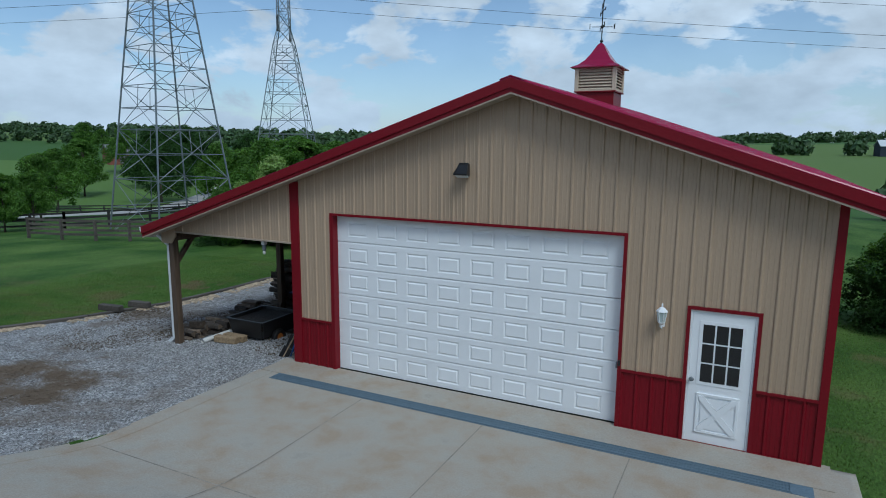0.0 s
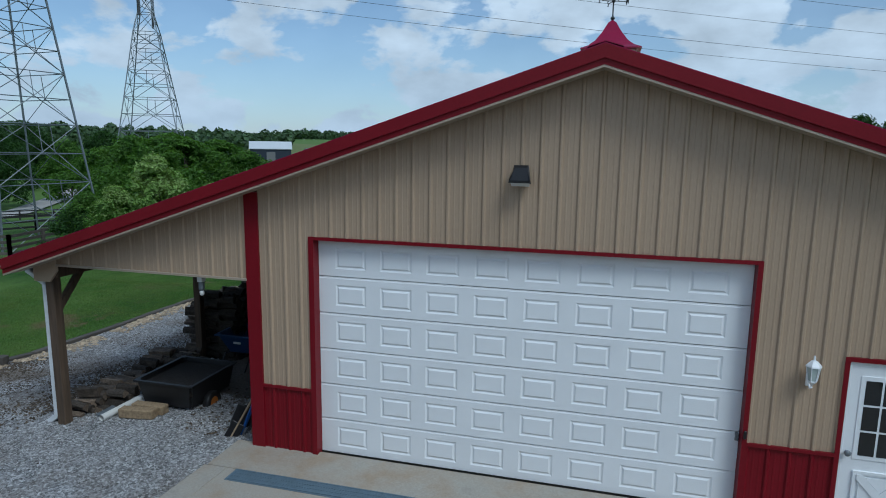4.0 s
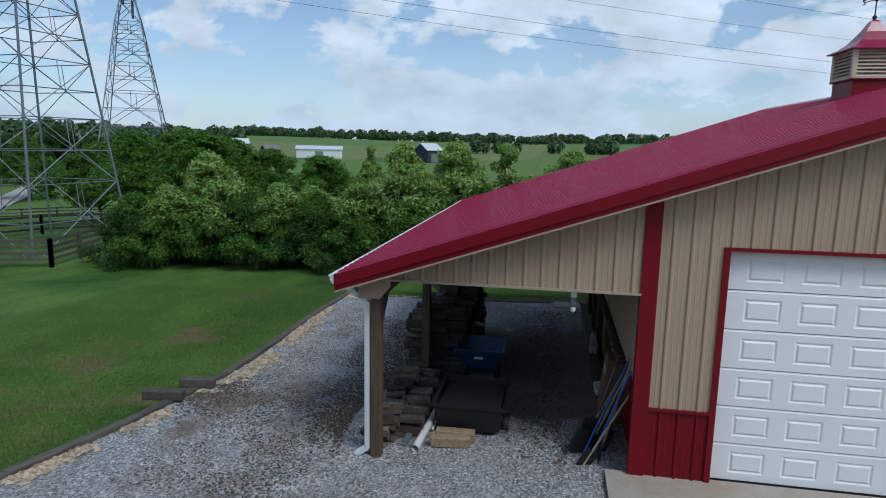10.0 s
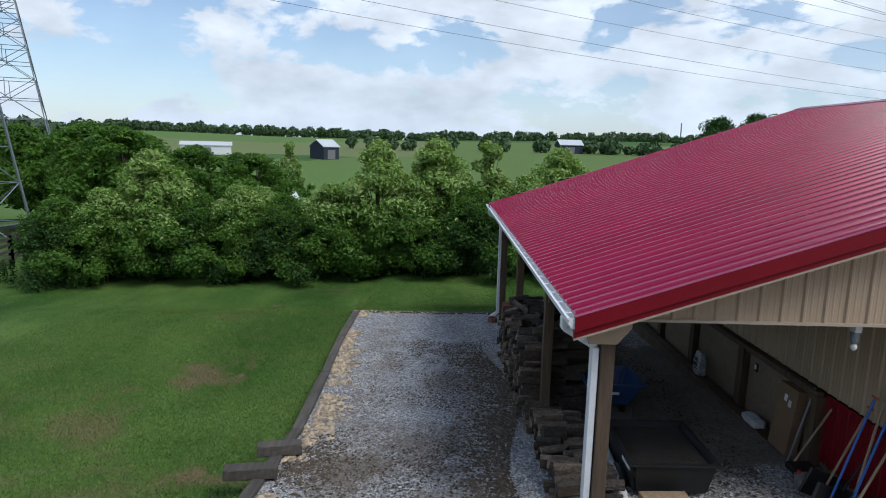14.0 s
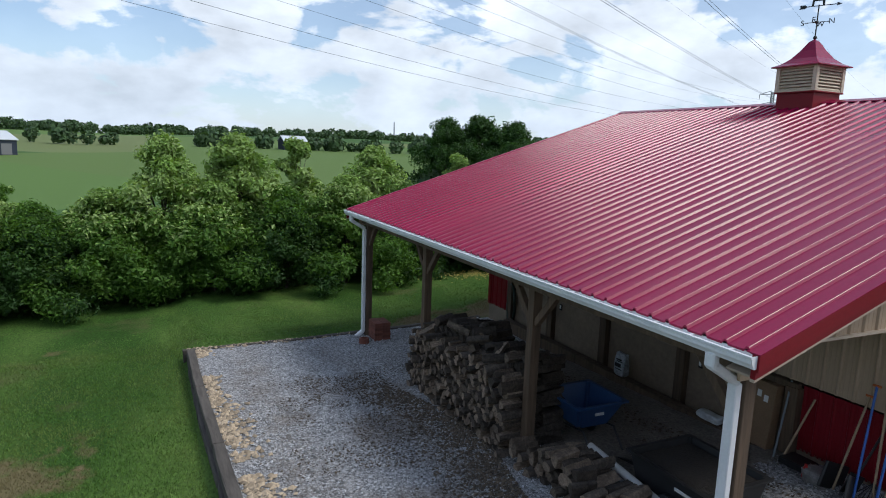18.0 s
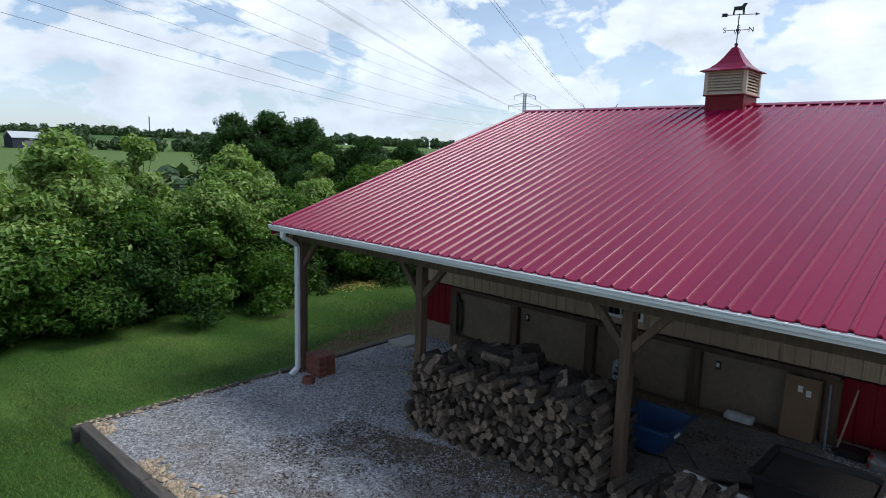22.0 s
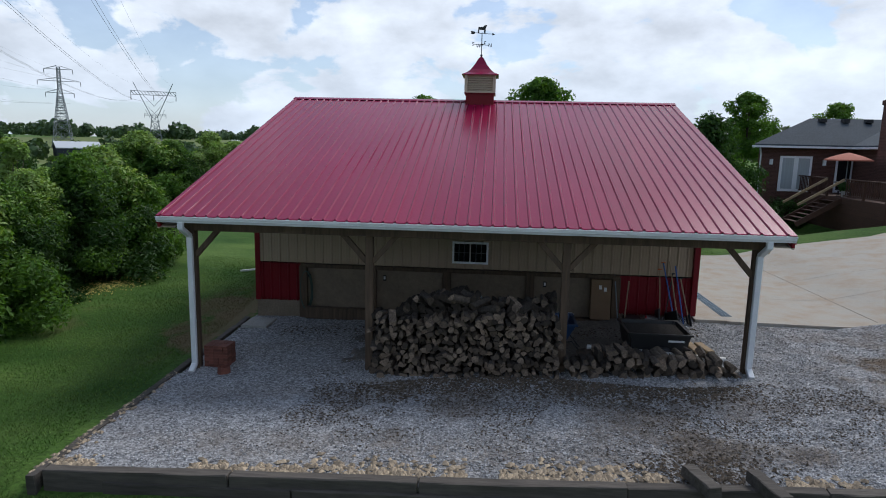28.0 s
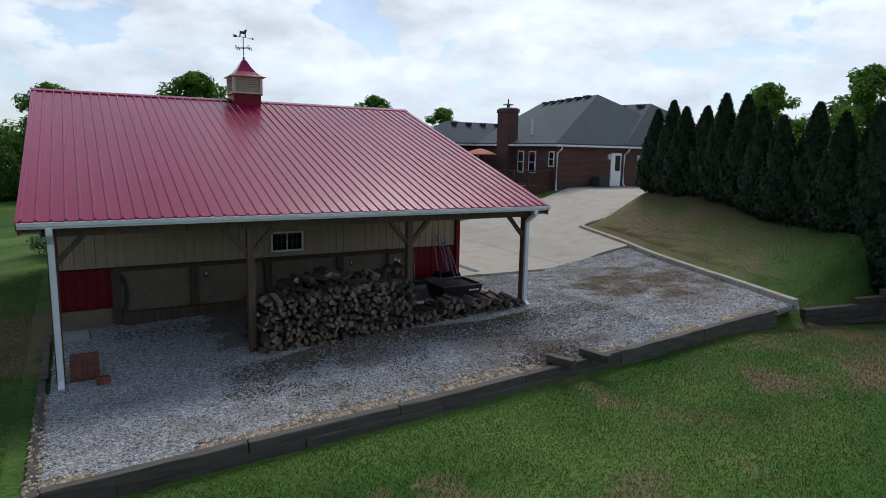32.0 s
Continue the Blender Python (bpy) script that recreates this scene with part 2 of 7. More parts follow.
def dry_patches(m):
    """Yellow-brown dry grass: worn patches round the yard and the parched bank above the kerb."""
    n, l = m.node_tree.nodes, m.node_tree.links
    b = n["Principled BSDF"]
    src = b.inputs["Base Color"].links[0].from_socket

    def calc(op, p, q=0.0):
        k = n.new("ShaderNodeMath")
        k.operation = op
        k.use_clamp = op == "ADD"
        for i, v in enumerate((p, q)):
            if isinstance(v, (int, float)):
                k.inputs[i].default_value = v
            else:
                l.new(v, k.inputs[i])
        return k.outputs[0]

    def ramp_(v, a, z, lo=0.0, hi=1.0):
        k = n.new("ShaderNodeMapRange")
        for i, x in zip(("From Min", "From Max", "To Min", "To Max"), (a, z, lo, hi)):
            k.inputs[i].default_value = x
        l.new(v, k.inputs["Value"])
        return k.outputs[0]
    tc_ = n.new("ShaderNodeTexCoord")
    w = n.new("ShaderNodeTexNoise")
    w.inputs["Scale"].default_value, w.inputs["Detail"].default_value, w.inputs["Roughness"].default_value = 0.42, 6.0, 0.66
    l.new(tc_.outputs["Object"], w.inputs["Vector"])
    s = n.new("ShaderNodeSeparateXYZ")
    l.new(tc_.outputs["Object"], s.inputs[0])
    dist = n.new("ShaderNodeVectorMath")
    dist.operation = "LENGTH"
    l.new(tc_.outputs["Object"], dist.inputs[0])
    worn = calc("MULTIPLY", ramp_(w.outputs["Fac"], 0.56, 0.70, 0, 0.6), ramp_(dist.outputs["Value"], 13.0, 24.0, 1.0, 0.0))
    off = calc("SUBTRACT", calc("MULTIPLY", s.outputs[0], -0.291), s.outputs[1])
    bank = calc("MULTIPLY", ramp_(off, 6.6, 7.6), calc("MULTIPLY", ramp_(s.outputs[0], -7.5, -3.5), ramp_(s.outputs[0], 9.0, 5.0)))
    foot_ = calc("MULTIPLY", calc("MULTIPLY", ramp_(s.outputs[1], 1.0, -4.0), ramp_(s.outputs[0], -16.0, -11.0)), ramp_(s.outputs[0], -8.0, -8.6))
    worn = calc("ADD", worn, calc("MULTIPLY", foot_, ramp_(w.outputs["Fac"], 0.44, 0.60, 0.0, 0.75)))
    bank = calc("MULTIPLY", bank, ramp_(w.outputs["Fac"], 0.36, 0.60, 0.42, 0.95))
    flat = n.new("ShaderNodeCombineXYZ")
    l.new(s.outputs[0], flat.inputs[0])
    l.new(s.outputs[1], flat.inputs[1])
    fine = n.new("ShaderNodeTexNoise")
    fine.inputs["Scale"].default_value, fine.inputs["Detail"].default_value, fine.inputs["Roughness"].default_value = 1.1, 6.0, 0.7
    l.new(tc_.outputs["Object"], fine.inputs["Vector"])
    for cx_, cy_, size_ in ((-10.5, 6.5, 0.75), (-9.7, 7.0, 0.3), (-11.6, 5.7, 0.3), (-11.0, 14.0, 0.3), (-0.7, 12.0, 1.1), (0.8, 12.2, 1.1), (-1.8, 11.8, 0.7), (-9.1, 2.0, 0.35), (-10.2, -1.2, 0.6), (-11.2, -3.2, 0.8)):
        dd = n.new("ShaderNodeVectorMath")
        dd.operation = "DISTANCE"
        l.new(flat.outputs[0], dd.inputs[0])
        dd.inputs[1].default_value = (cx_, cy_, 0)
        spread = calc("ADD", calc("MULTIPLY", dd.outputs["Value"], 0.2), calc("MULTIPLY", fine.outputs["Fac"], 0.7))
        worn = calc("ADD", worn, ramp_(spread, 0.37 + 0.2 * size_, 0.27 + 0.2 * size_, 0.0, 0.85))
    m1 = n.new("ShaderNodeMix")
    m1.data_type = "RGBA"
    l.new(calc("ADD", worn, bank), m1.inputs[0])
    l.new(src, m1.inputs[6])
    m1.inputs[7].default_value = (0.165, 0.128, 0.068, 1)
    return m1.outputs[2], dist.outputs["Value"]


def ground_material():
    """Mown grass near the barn, meadows and crop fields with hedges of another green far off."""
    m = material("grass", (0.041, 0.100, 0.0155), 0.9, grain=0.45, scale=24.0, blotch=0.30, bscale=0.4, second=(0.076, 0.126, 0.027), bump=0.7, bscale2=40, stretch=(1, 0.45, 1), spec=0.15)
    n, l = m.node_tree.nodes, m.node_tree.links
    b = n["Principled BSDF"]
    src = b.inputs["Base Color"].links[0].from_socket
    tc_ = n.new("ShaderNodeTexCoord")
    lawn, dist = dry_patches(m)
    # fields
    vo = n.new("ShaderNodeTexVoronoi")
    vo.inputs["Scale"].default_value = 0.0065
    l.new(tc_.outputs["Object"], vo.inputs["Vector"])
    rp = n.new("ShaderNodeValToRGB")
    rp.color_ramp.interpolation = "CONSTANT"
    e = rp.color_ramp.elements
    e[0].position, e[0].color = 0.0, (0.105, 0.178, 0.045, 1)
    e[1].position, e[1].color = 0.35, (0.112, 0.172, 0.048, 1)
    for p_, c_ in ((0.55, (0.058, 0.120, 0.030, 1)), (0.86, (0.15, 0.185, 0.07, 1))):
        x = e.new(p_)
        x.color = c_
    sx = n.new("ShaderNodeSeparateColor")
    l.new(vo.outputs["Color"], sx.inputs[0])
    l.new(sx.outputs[0], rp.inputs[0])
    far = n.new("ShaderNodeMapRange")
    for k, v in (("From Min", 60.0), ("From Max", 95.0)):
        far.inputs[k].default_value = v
    l.new(dist, far.inputs["Value"])
    m2 = n.new("ShaderNodeMix")
    m2.data_type = "RGBA"
    l.new(far.outputs[0], m2.inputs[0])
    l.new(lawn, m2.inputs[6])
    l.new(rp.outputs[0], m2.inputs[7])
    l.new(m2.outputs[2], b.inputs["Base Color"])
    return m


def yard_dirt(m, col):
    """Browns a yard material along the dirt tracks, in the bare front corner and round the wood."""
    n, l = m.node_tree.nodes, m.node_tree.links
    b = n["Principled BSDF"]
    t = n.new("ShaderNodeTexCoord")
    # two dirt tracks along the yard, broken by noise
    sx = n.new("ShaderNodeSeparateXYZ")
    l.new(t.outputs["Object"], sx.inputs[0])
    nz = n.new("ShaderNodeTexNoise")
    nz.inputs["Scale"].default_value, nz.inputs["Detail"].default_value, nz.inputs["Roughness"].default_value = 0.9, 7.0, 0.68
    l.new(t.outputs["Object"], nz.inputs["Vector"])

    def calc(op, p, q=0.0):
        k = n.new("ShaderNodeMath")
        k.operation = op
        for i, v_ in enumerate((p, q)):
            if isinstance(v_, (int, float)):
                k.inputs[i].default_value = v_
            else:
                l.new(v_, k.inputs[i])
        return k.outputs[0]
    bend = calc("ADD", sx.outputs[0], calc("MULTIPLY", calc("SUBTRACT", nz.outputs["Fac"], 0.5), 1.6))
    near = calc("MINIMUM", calc("ABSOLUTE", calc("ADD", bend, 5.0)), calc("ABSOLUTE", calc("ADD", bend, 6.7)))
    tk = n.new("ShaderNodeMapRange")
    for i, x in zip(("From Min", "From Max", "To Min", "To Max"), (0.12, 0.55, 0.4, 0.0)):
        tk.inputs[i].default_value = x
    l.new(near, tk.inputs["Value"])
    mt = n.new("ShaderNodeMix")
    mt.data_type = "RGBA"
    pt = n.new("ShaderNodeMapRange")
    for i, x in zip(("From Min", "From Max"), (0.42, 0.60)):
        pt.inputs[i].default_value = x
    l.new(nz.outputs["Fac"], pt.inputs["Value"])
    fr = n.new("ShaderNodeMapRange")     # more dirt in the open front of the yard
    for i, x in zip(("From Min", "From Max", "To Min", "To Max"), (0.5, -2.5, 0.0, 0.45)):
        fr.inputs[i].default_value = x
    l.new(sx.outputs[1], fr.inputs["Value"])
    p2 = n.new("ShaderNodeMapRange")
    for i, x in zip(("From Min", "From Max"), (0.45, 0.58)):
        p2.inputs[i].default_value = x
    l.new(nz.outputs["Fac"], p2.inputs["Value"])
    dirt = calc("MAXIMUM", calc("MULTIPLY", tk.outputs[0], pt.outputs[0]), calc("MULTIPLY", fr.outputs[0], p2.outputs[0]))
    # bare soil in the front corner, litter round the offcuts and along the wood stack
    flat = n.new("ShaderNodeCombineXYZ")
    l.new(sx.outputs[0], flat.inputs[0])
    l.new(sx.outputs[1], flat.inputs[1])
    for cx_, cy_, size_, most in ((-4.2, -4.2, 2.3, 1.0), (-2.0, -3.8, 1.0, 0.5), (-6.2, -3.8, 0.9, 0.5), (-6.7, 1.8, 0.7, 0.7), (-5.6, 2.8, 0.9, 0.5), (-5.0, 5.4, 0.8, 0.45), (-5.2, 0.9, 0.5, 0.4), (-4.4, 3.4, 0.6, 0.5), (-4.5, 6.6, 0.6, 0.45), (-6.6, 6.4, 0.5, 0.4), (-6.8, 0.3, 0.35, 0.6)):
        dd = n.new("ShaderNodeVectorMath")
        dd.operation = "DISTANCE"
        l.new(flat.outputs[0], dd.inputs[0])
        dd.inputs[1].default_value = (cx_, cy_, 0)
        pm = n.new("ShaderNodeMapRange")
        for i, x in zip(("From Min", "From Max", "To Min", "To Max"), (size_ * 1.15, size_ * 0.35, 0.0, most)):
            pm.inputs[i].default_value = x
        l.new(calc("ADD", dd.outputs["Value"], calc("MULTIPLY", calc("SUBTRACT", nz.outputs["Fac"], 0.5), -4.5 * size_)), pm.inputs["Value"])
        dirt = calc("MAXIMUM", dirt, pm.outputs[0])
    l.new(dirt, mt.inputs[0])
    l.new(col, mt.inputs[6])
    mt.inputs[7].default_value = (0.135, 0.102, 0.072, 1)
    l.new(mt.outputs[2], b.inputs["Base Color"])


def gravel_material():
    """Grey crushed limestone with brown dirt tracks."""
    m = material("grey_gravel", (0.32, 0.325, 0.335), 0.95, grain=0.45, scale=26, blotch=0.15, bscale=0.7, second=(0.235, 0.225, 0.215), stretch=(1, 0.42, 1), bump=1.0, bscale2=26, spec=0.2)
    n, l = m.node_tree.nodes, m.node_tree.links
    b = n["Principled BSDF"]
    src = b.inputs["Base Color"].links[0].from_socket
    t = n.new("ShaderNodeTexCoord")
    v = n.new("ShaderNodeTexVoronoi")
    v.inputs["Scale"].default_value = 32
    l.new(t.outputs["Object"], v.inputs["Vector"])
    s = n.new("ShaderNodeSeparateColor")
    l.new(v.outputs["Color"], s.inputs[0])
    r = n.new("ShaderNodeMapRange")
    for k, x in (("To Min", 0.45), ("To Max", 1.5)):
        r.inputs[k].default_value = x
    l.new(s.outputs[0], r.inputs["Value"])
    sc = n.new("ShaderNodeVectorMath")
    sc.operation = "SCALE"
    l.new(src, sc.inputs[0])
    l.new(r.outputs[0], sc.inputs["Scale"])
    yard_dirt(m, sc.outputs[0])
    return m


GRASS, GRAVEL = ground_material(), gravel_material()


def blade_material():
    m = leafy("grass_blade", (0.078, 0.160, 0.027), (0.130, 0.188, 0.045), island=0.4, through=0.1)
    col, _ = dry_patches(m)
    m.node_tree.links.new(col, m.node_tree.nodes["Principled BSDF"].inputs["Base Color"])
    for k in m.node_tree.nodes:
        if k.type == "VECT_MATH" and k.operation == "MULTIPLY":
            m.node_tree.links.new(col, k.inputs[0])
    return m


BLADE = blade_material()

# ---- building helpers ----
ORIGIN = {}


def thing(name, at, label, category, group="", kind=""):
    """An empty at the base of a thing, that parents its parts."""
    ob = new(name)
    ob.empty_display_size = 0.1
    ob.location = at
    ORIGIN[ob] = Vector(at)
    return tagged(ob, label, category, group, kind)


def part(name, bm, mat, parent=None, label="", smooth=False):
    """Links a bmesh, given in world metres, as one mesh under a thing or a part."""
    o = ORIGIN.get(parent, Vector()) if parent else Vector()
    if o.length:
        bmesh.ops.translate(bm, verts=bm.verts, vec=-o)
    bm.normal_update()
    me = bpy.data.meshes.new(name)
    bm.to_mesh(me)
    bm.free()
    me.materials.append(mat)
    if smooth:
        me.shade_smooth()
    ob = new(name, me)
    if parent:
        ob.parent = parent
    ORIGIN[ob] = o
    if label:
        ob["label"] = label
    return ob


def shared(name, me, at, parent, rot=None, scale=None):
    """One more object on a shared mesh, at a world place under its parent."""
    ob = new(name, me)
    ob.parent = parent
    ob.location = Vector(at) - ORIGIN.get(parent, Vector())
    if rot is not None:
        ob.rotation_euler = rot
    if scale is not None:
        ob.scale = scale
    return ob


def mesh_of(name, bm, mat, smooth=False):
    bm.normal_update()
    me = bpy.data.meshes.new(name)
    bm.to_mesh(me)
    bm.free()
    me.materials.append(mat)
    if smooth:
        me.shade_smooth()
    return me


def structure(name, bm, mat, label, category="", smooth=False):
    return tagged(part(name, bm, mat, None, "", smooth), label, category or name.split("_")[0], "", "structure")


def box(x0, y0, z0, x1, y1, z1, bevel=0.0, bm=None):
    own = bm is None
    bm = bm or bmesh.new()
    vs = [bm.verts.new(p) for p in ((x0, y0, z0), (x1, y0, z0), (x1, y1, z0), (x0, y1, z0), (x0, y0, z1), (x1, y0, z1), (x1, y1, z1), (x0, y1, z1))]
    for f in ((3, 2, 1, 0), (4, 5, 6, 7), (0, 1, 5, 4), (1, 2, 6, 5), (2, 3, 7, 6), (3, 0, 4, 7)):
        bm.faces.new([vs[i] for i in f])
    if bevel and own:
        bmesh.ops.bevel(bm, geom=bm.edges, offset=bevel, segments=1, affect="EDGES")
    return bm


def beam(a, b, w, h, bevel=0.0, roll=0.0):
    """A bar with a rectangular section from a to b."""
    a, b = Vector(a), Vector(b)
    d = b - a
    bm = box(-w / 2, -h / 2, 0, w / 2, h / 2, d.length, bevel)
    q = d.to_track_quat("Z", "Y").to_matrix().to_4x4()
    bm.transform(Matrix.Translation(a) @ q @ Matrix.Rotation(roll, 4, "Z"))
    return bm


def tube(points, r, sides=8, cap=True, bm=None, r_end=None, sx=1.0):
    """A round bar along a line of points."""
    bm = bm or bmesh.new()
    pts = [Vector(p) for p in points]
    rings = []
    for i, p in enumerate(pts):
        d = (pts[min(i + 1, len(pts) - 1)] - pts[max(i - 1, 0)]).normalized()
        q = d.to_track_quat("Z", "Y").to_matrix()
        rr = r if r_end is None else r + (r_end - r) * i / (len(pts) - 1)
        rings.append([bm.verts.new(p + q @ Vector((math.cos(a) * rr * sx, math.sin(a) * rr, 0))) for a in (2 * math.pi * k / sides for k in range(sides))])
    for u, v in zip(rings, rings[1:]):
        for k in range(sides):
            bm.faces.new((u[k], u[(k + 1) % sides], v[(k + 1) % sides], v[k]))
    if cap:
        bm.faces.new(rings[0][::-1])
        bm.faces.new(rings[-1])
    return bm


def lathe(profile, at=(0, 0, 0), sides=12):
    """A turned body from (radius, z) pairs."""
    bm = bmesh.new()
    rings = [[bm.verts.new((at[0] + r * math.cos(2 * math.pi * k / sides), at[1] + r * math.sin(2 * math.pi * k / sides), at[2] + z)) for k in range(sides)] for r, z in profile]
    for u, v in zip(rings, rings[1:]):
        for k in range(sides):
            bm.faces.new((u[k], u[(k + 1) % sides], v[(k + 1) % sides], v[k]))
    bm.faces.new(rings[0][::-1])
    bm.faces.new(rings[-1])
    return bm


def plate(outline, axis, lo, hi):
    """A plate: a 2D outline pushed along an axis from lo to hi. axis y: outline in x, z; x: in y, z; z: in x, y."""
    bm = bmesh.new()

    def p(u, v, d):
        return {"y": (u, d, v), "x": (d, u, v), "z": (u, v, d)}[axis]
    a = [bm.verts.new(p(u, v, lo)) for u, v in outline]
    b = [bm.verts.new(p(u, v, hi)) for u, v in outline]
    bm.faces.new(a)
    bm.faces.new(b[::-1])
    n = len(outline)
    for i in range(n):
        bm.faces.new((a[i], b[i], b[(i + 1) % n], a[(i + 1) % n]))
    bmesh.ops.recalc_face_normals(bm, faces=bm.faces)
    return bm


def sstep(a, b, v):
    t = min(1.0, max(0.0, (v - a) / (b - a)))
    return t * t * (3 - 2 * t)


# ---- the lie of the land ----
BW, BD, RIDGE, RZ, SLOPE = 9.15, 11.14, 4.56, 5.455, 1 / 3   # barn width, depth, ridge place and height, pitch
EAVE_X = -4.06


def kerb_y(x):
    """The line of the concrete kerb below the hedge bank."""
    return -7.42 - 0.291 * x if x < 3.4 else -8.4 - 30 * (x - 3.4)


def yard_z(x, y):
    z = -0.08 - 0.03 * min(5.0, max(0.0, -x))
    if y > 0:
        z -= 0.041 * min(y, 13)
    z -= 0.12 * math.exp(-((x + 8) / 2.5) ** 2 - ((y - 4) / 3) ** 2)
    if y < 0:
        w = sstep(-1.0, -6.0, x)
        z += w * 0.10 * min(-y, 7) + (1 - w) * 0.15 * max(0.0, min(-y - 3.0, 11))
    return z


def drive_z(x, y):
    return -0.01 + 0.15 * max(0.0, min(-y - 3.0, 12.5)) * sstep(-3.2, -6.0, y)


def land_z(x, y):
    """Height of the land: lawn, bank, meadow, valley and far hills."""
    low = sstep(-8.0, -8.5, x)
    yy = y + (max(y, -3.0) - y) * low
    z = yard_z(max(x, -8.3), min(yy, 13)) - 0.02 - 0.06 * low * max(0.0, min(-3.0 - y, 8))
    if x > -0.5:
        z = z * (1 - sstep(-0.5, 1.5, x)) + sstep(-0.5, 1.5, x) * (-0.16 - 0.02 * max(0, min(y, 14)) + (0.15 * max(0.0, min(-y - 3.0, 12.5)) if y < 0 else 0))
    # lawn beyond the timber edging lies lower
    z -= 0.22 * sstep(-7.7, -8.0, x) + 0.02 * max(0.0, min(-8.6 - x, 12))
    z -= 0.20 * sstep(12.0, 14.0, y) * (1 - sstep(3, 9, x) * 0.3)
    # bank with the hedge
    k = kerb_y(x) - 0.3
    if x < 7.0 and y < k:
        z += (0.30 + 1.0 * sstep(0, 4.0, k - y)) * sstep(7.0, 2.0, x) * sstep(-8.55, -8.2, x)
    # house garden beside the deck lies lower than the drive door
    z -= 1.2 * sstep(12, 16, x) * sstep(-15.5, -10.5, y) * sstep(2, -4, y)
    r = math.hypot(x, y - 5)
    if r > 26:
        back = sstep(-0.35, 0.5, (y - 5 - 0.35 * x) / r)       # towards the fields
        z -= back * 4.5 * sstep(26, 95, r)
        z += back * 12.5 * sstep(110, 560, r) + (1 - back) * 3 * sstep(60, 500, r)
        z += (noise.noise((x * 0.006, y * 0.006, 0.3)) * 3.5 + noise.noise((x * 0.02, y * 0.02, 4.0)) * 0.8) * sstep(60, 300, r)
        z += 6 * sstep(700, 2600, r)
        # towards the pylons the ground drops and rises to the village
        west = sstep(0.55, 0.95, -x / r)
        z += west * 5 * sstep(110, 300, r)
    return z


def graded(lo, hi, fine_lo, fine_hi, step, grow=1.22):
    v = list(np.arange(fine_lo, fine_hi + step * 0.5, step))
    s = step
    while v[-1] < hi:
        s = min(s * grow, 160)
        v.append(v[-1] + s)
    s = step
    while v[0] > lo:
        s = min(s * grow, 160)
        v.insert(0, v[0] - s)
    return v


def land():
    xs, ys = graded(-4200, 4200, -24, 26, 0.5), graded(-4200, 4200, -22, 24, 0.5)
    vs = [(x, y, land_z(x, y) + 0.03 * noise.noise((x * 0.7, y * 0.7, 0)) - (0.16 if in_drive(x, y) and in_drive(x + .3, y) and in_drive(x - .3, y) else 0)) for y in ys for x in xs]
    w = len(xs)
    fs = []
    for j in range(len(ys) - 1):
        for i in range(w - 1):
            fs.append((j * w + i, j * w + i + 1, (j + 1) * w + i + 1, (j + 1) * w + i))
    me = bpy.data.meshes.new("ground")
    me.from_pydata(vs, [], fs)
    me.materials.append(GRASS)
    me.shade_smooth()
    return tagged(new("ground", me), "mown green lawn with worn patches, running out to meadows and crop fields", "ground", "", "structure")




def sheet(name, inside, zf, x0, x1, y0, y1, step, mat, label, lift, rough=0.0):
    """A sheet over the land, kept where inside(x, y) holds, with a skirt down into the ground."""
    bm = bmesh.new()
    nx, ny = int((x1 - x0) / step) + 1, int((y1 - y0) / step) + 1
    grid = {}
    for i in range(nx):
        for j in range(ny):
            x, y = x0 + i * step, y0 + j * step
            grid[i, j] = bm.verts.new((x, y, zf(x, y) + lift + rough * noise.noise((x * 3.1, y * 3.1, 1.7)) + rough * 0.6 * noise.noise((x * 9, y * 9, 2.7))))
    for i in range(nx - 1):
        for j in range(ny - 1):
            if inside(x0 + (i + .5) * step, y0 + (j + .5) * step):
                bm.faces.new((grid[i, j], grid[i + 1, j], grid[i + 1, j + 1], grid[i, j + 1]))
    bmesh.ops.delete(bm, geom=[v for v in bm.verts if not v.link_faces], context="VERTS")
    edge = [e for e in bm.edges if e.is_boundary]
    ext = bmesh.ops.extrude_edge_only(bm, edges=edge)["geom"]
    bmesh.ops.translate(bm, verts=[g for g in ext if isinstance(g, bmesh.types.BMVert)], vec=(0, 0, -0.12))
    return structure(name, bm, mat, label, smooth=True)


def timber_x(y):
    return -7.84 + 0.16 * math.exp(-((y - 4) / 2.2) ** 2) if y > 1 else -7.82 + 0.09 * (y - 1)


def in_gravel(x, y):
    if not (timber_x(y) < x < 0.6 and y < 11.3):
        return False
    if y > 11.2 and x > -4:
        return False
    if y < 0 and x > -0.42 + 0.03 * y:
        return False
    return y > max(kerb_y(x), -7.6 + 0.0 * x)


sheet("gravel_yard", in_gravel, yard_z, -9.0, 0.6, -8.0, 11.6, 0.1, GRAVEL, "grey crushed-stone gravel yard with brown dirt tracks", 0.03, 0.018)


def in_drive(x, y):
    if y > -0.02 or x < -0.42 + 0.03 * y:
        return False
    right = 9.6 if y > -7 else 9.6 + 0.0
    if y > -9.5:
        return x < right and y > kerb_y(x) + 0.05
    return 3.55 + 0.22 * max(0, -10.5 - y) < x < min(13.17, 9.6 + 0.46 * (-9.5 - y)) and y > -30


sheet("driveway", in_drive, drive_z, -1.0, 13.2, -27.0, 0.0, 0.1, CONC, "pale stained concrete driveway apron with saw-cut joints", 0.01)

land()

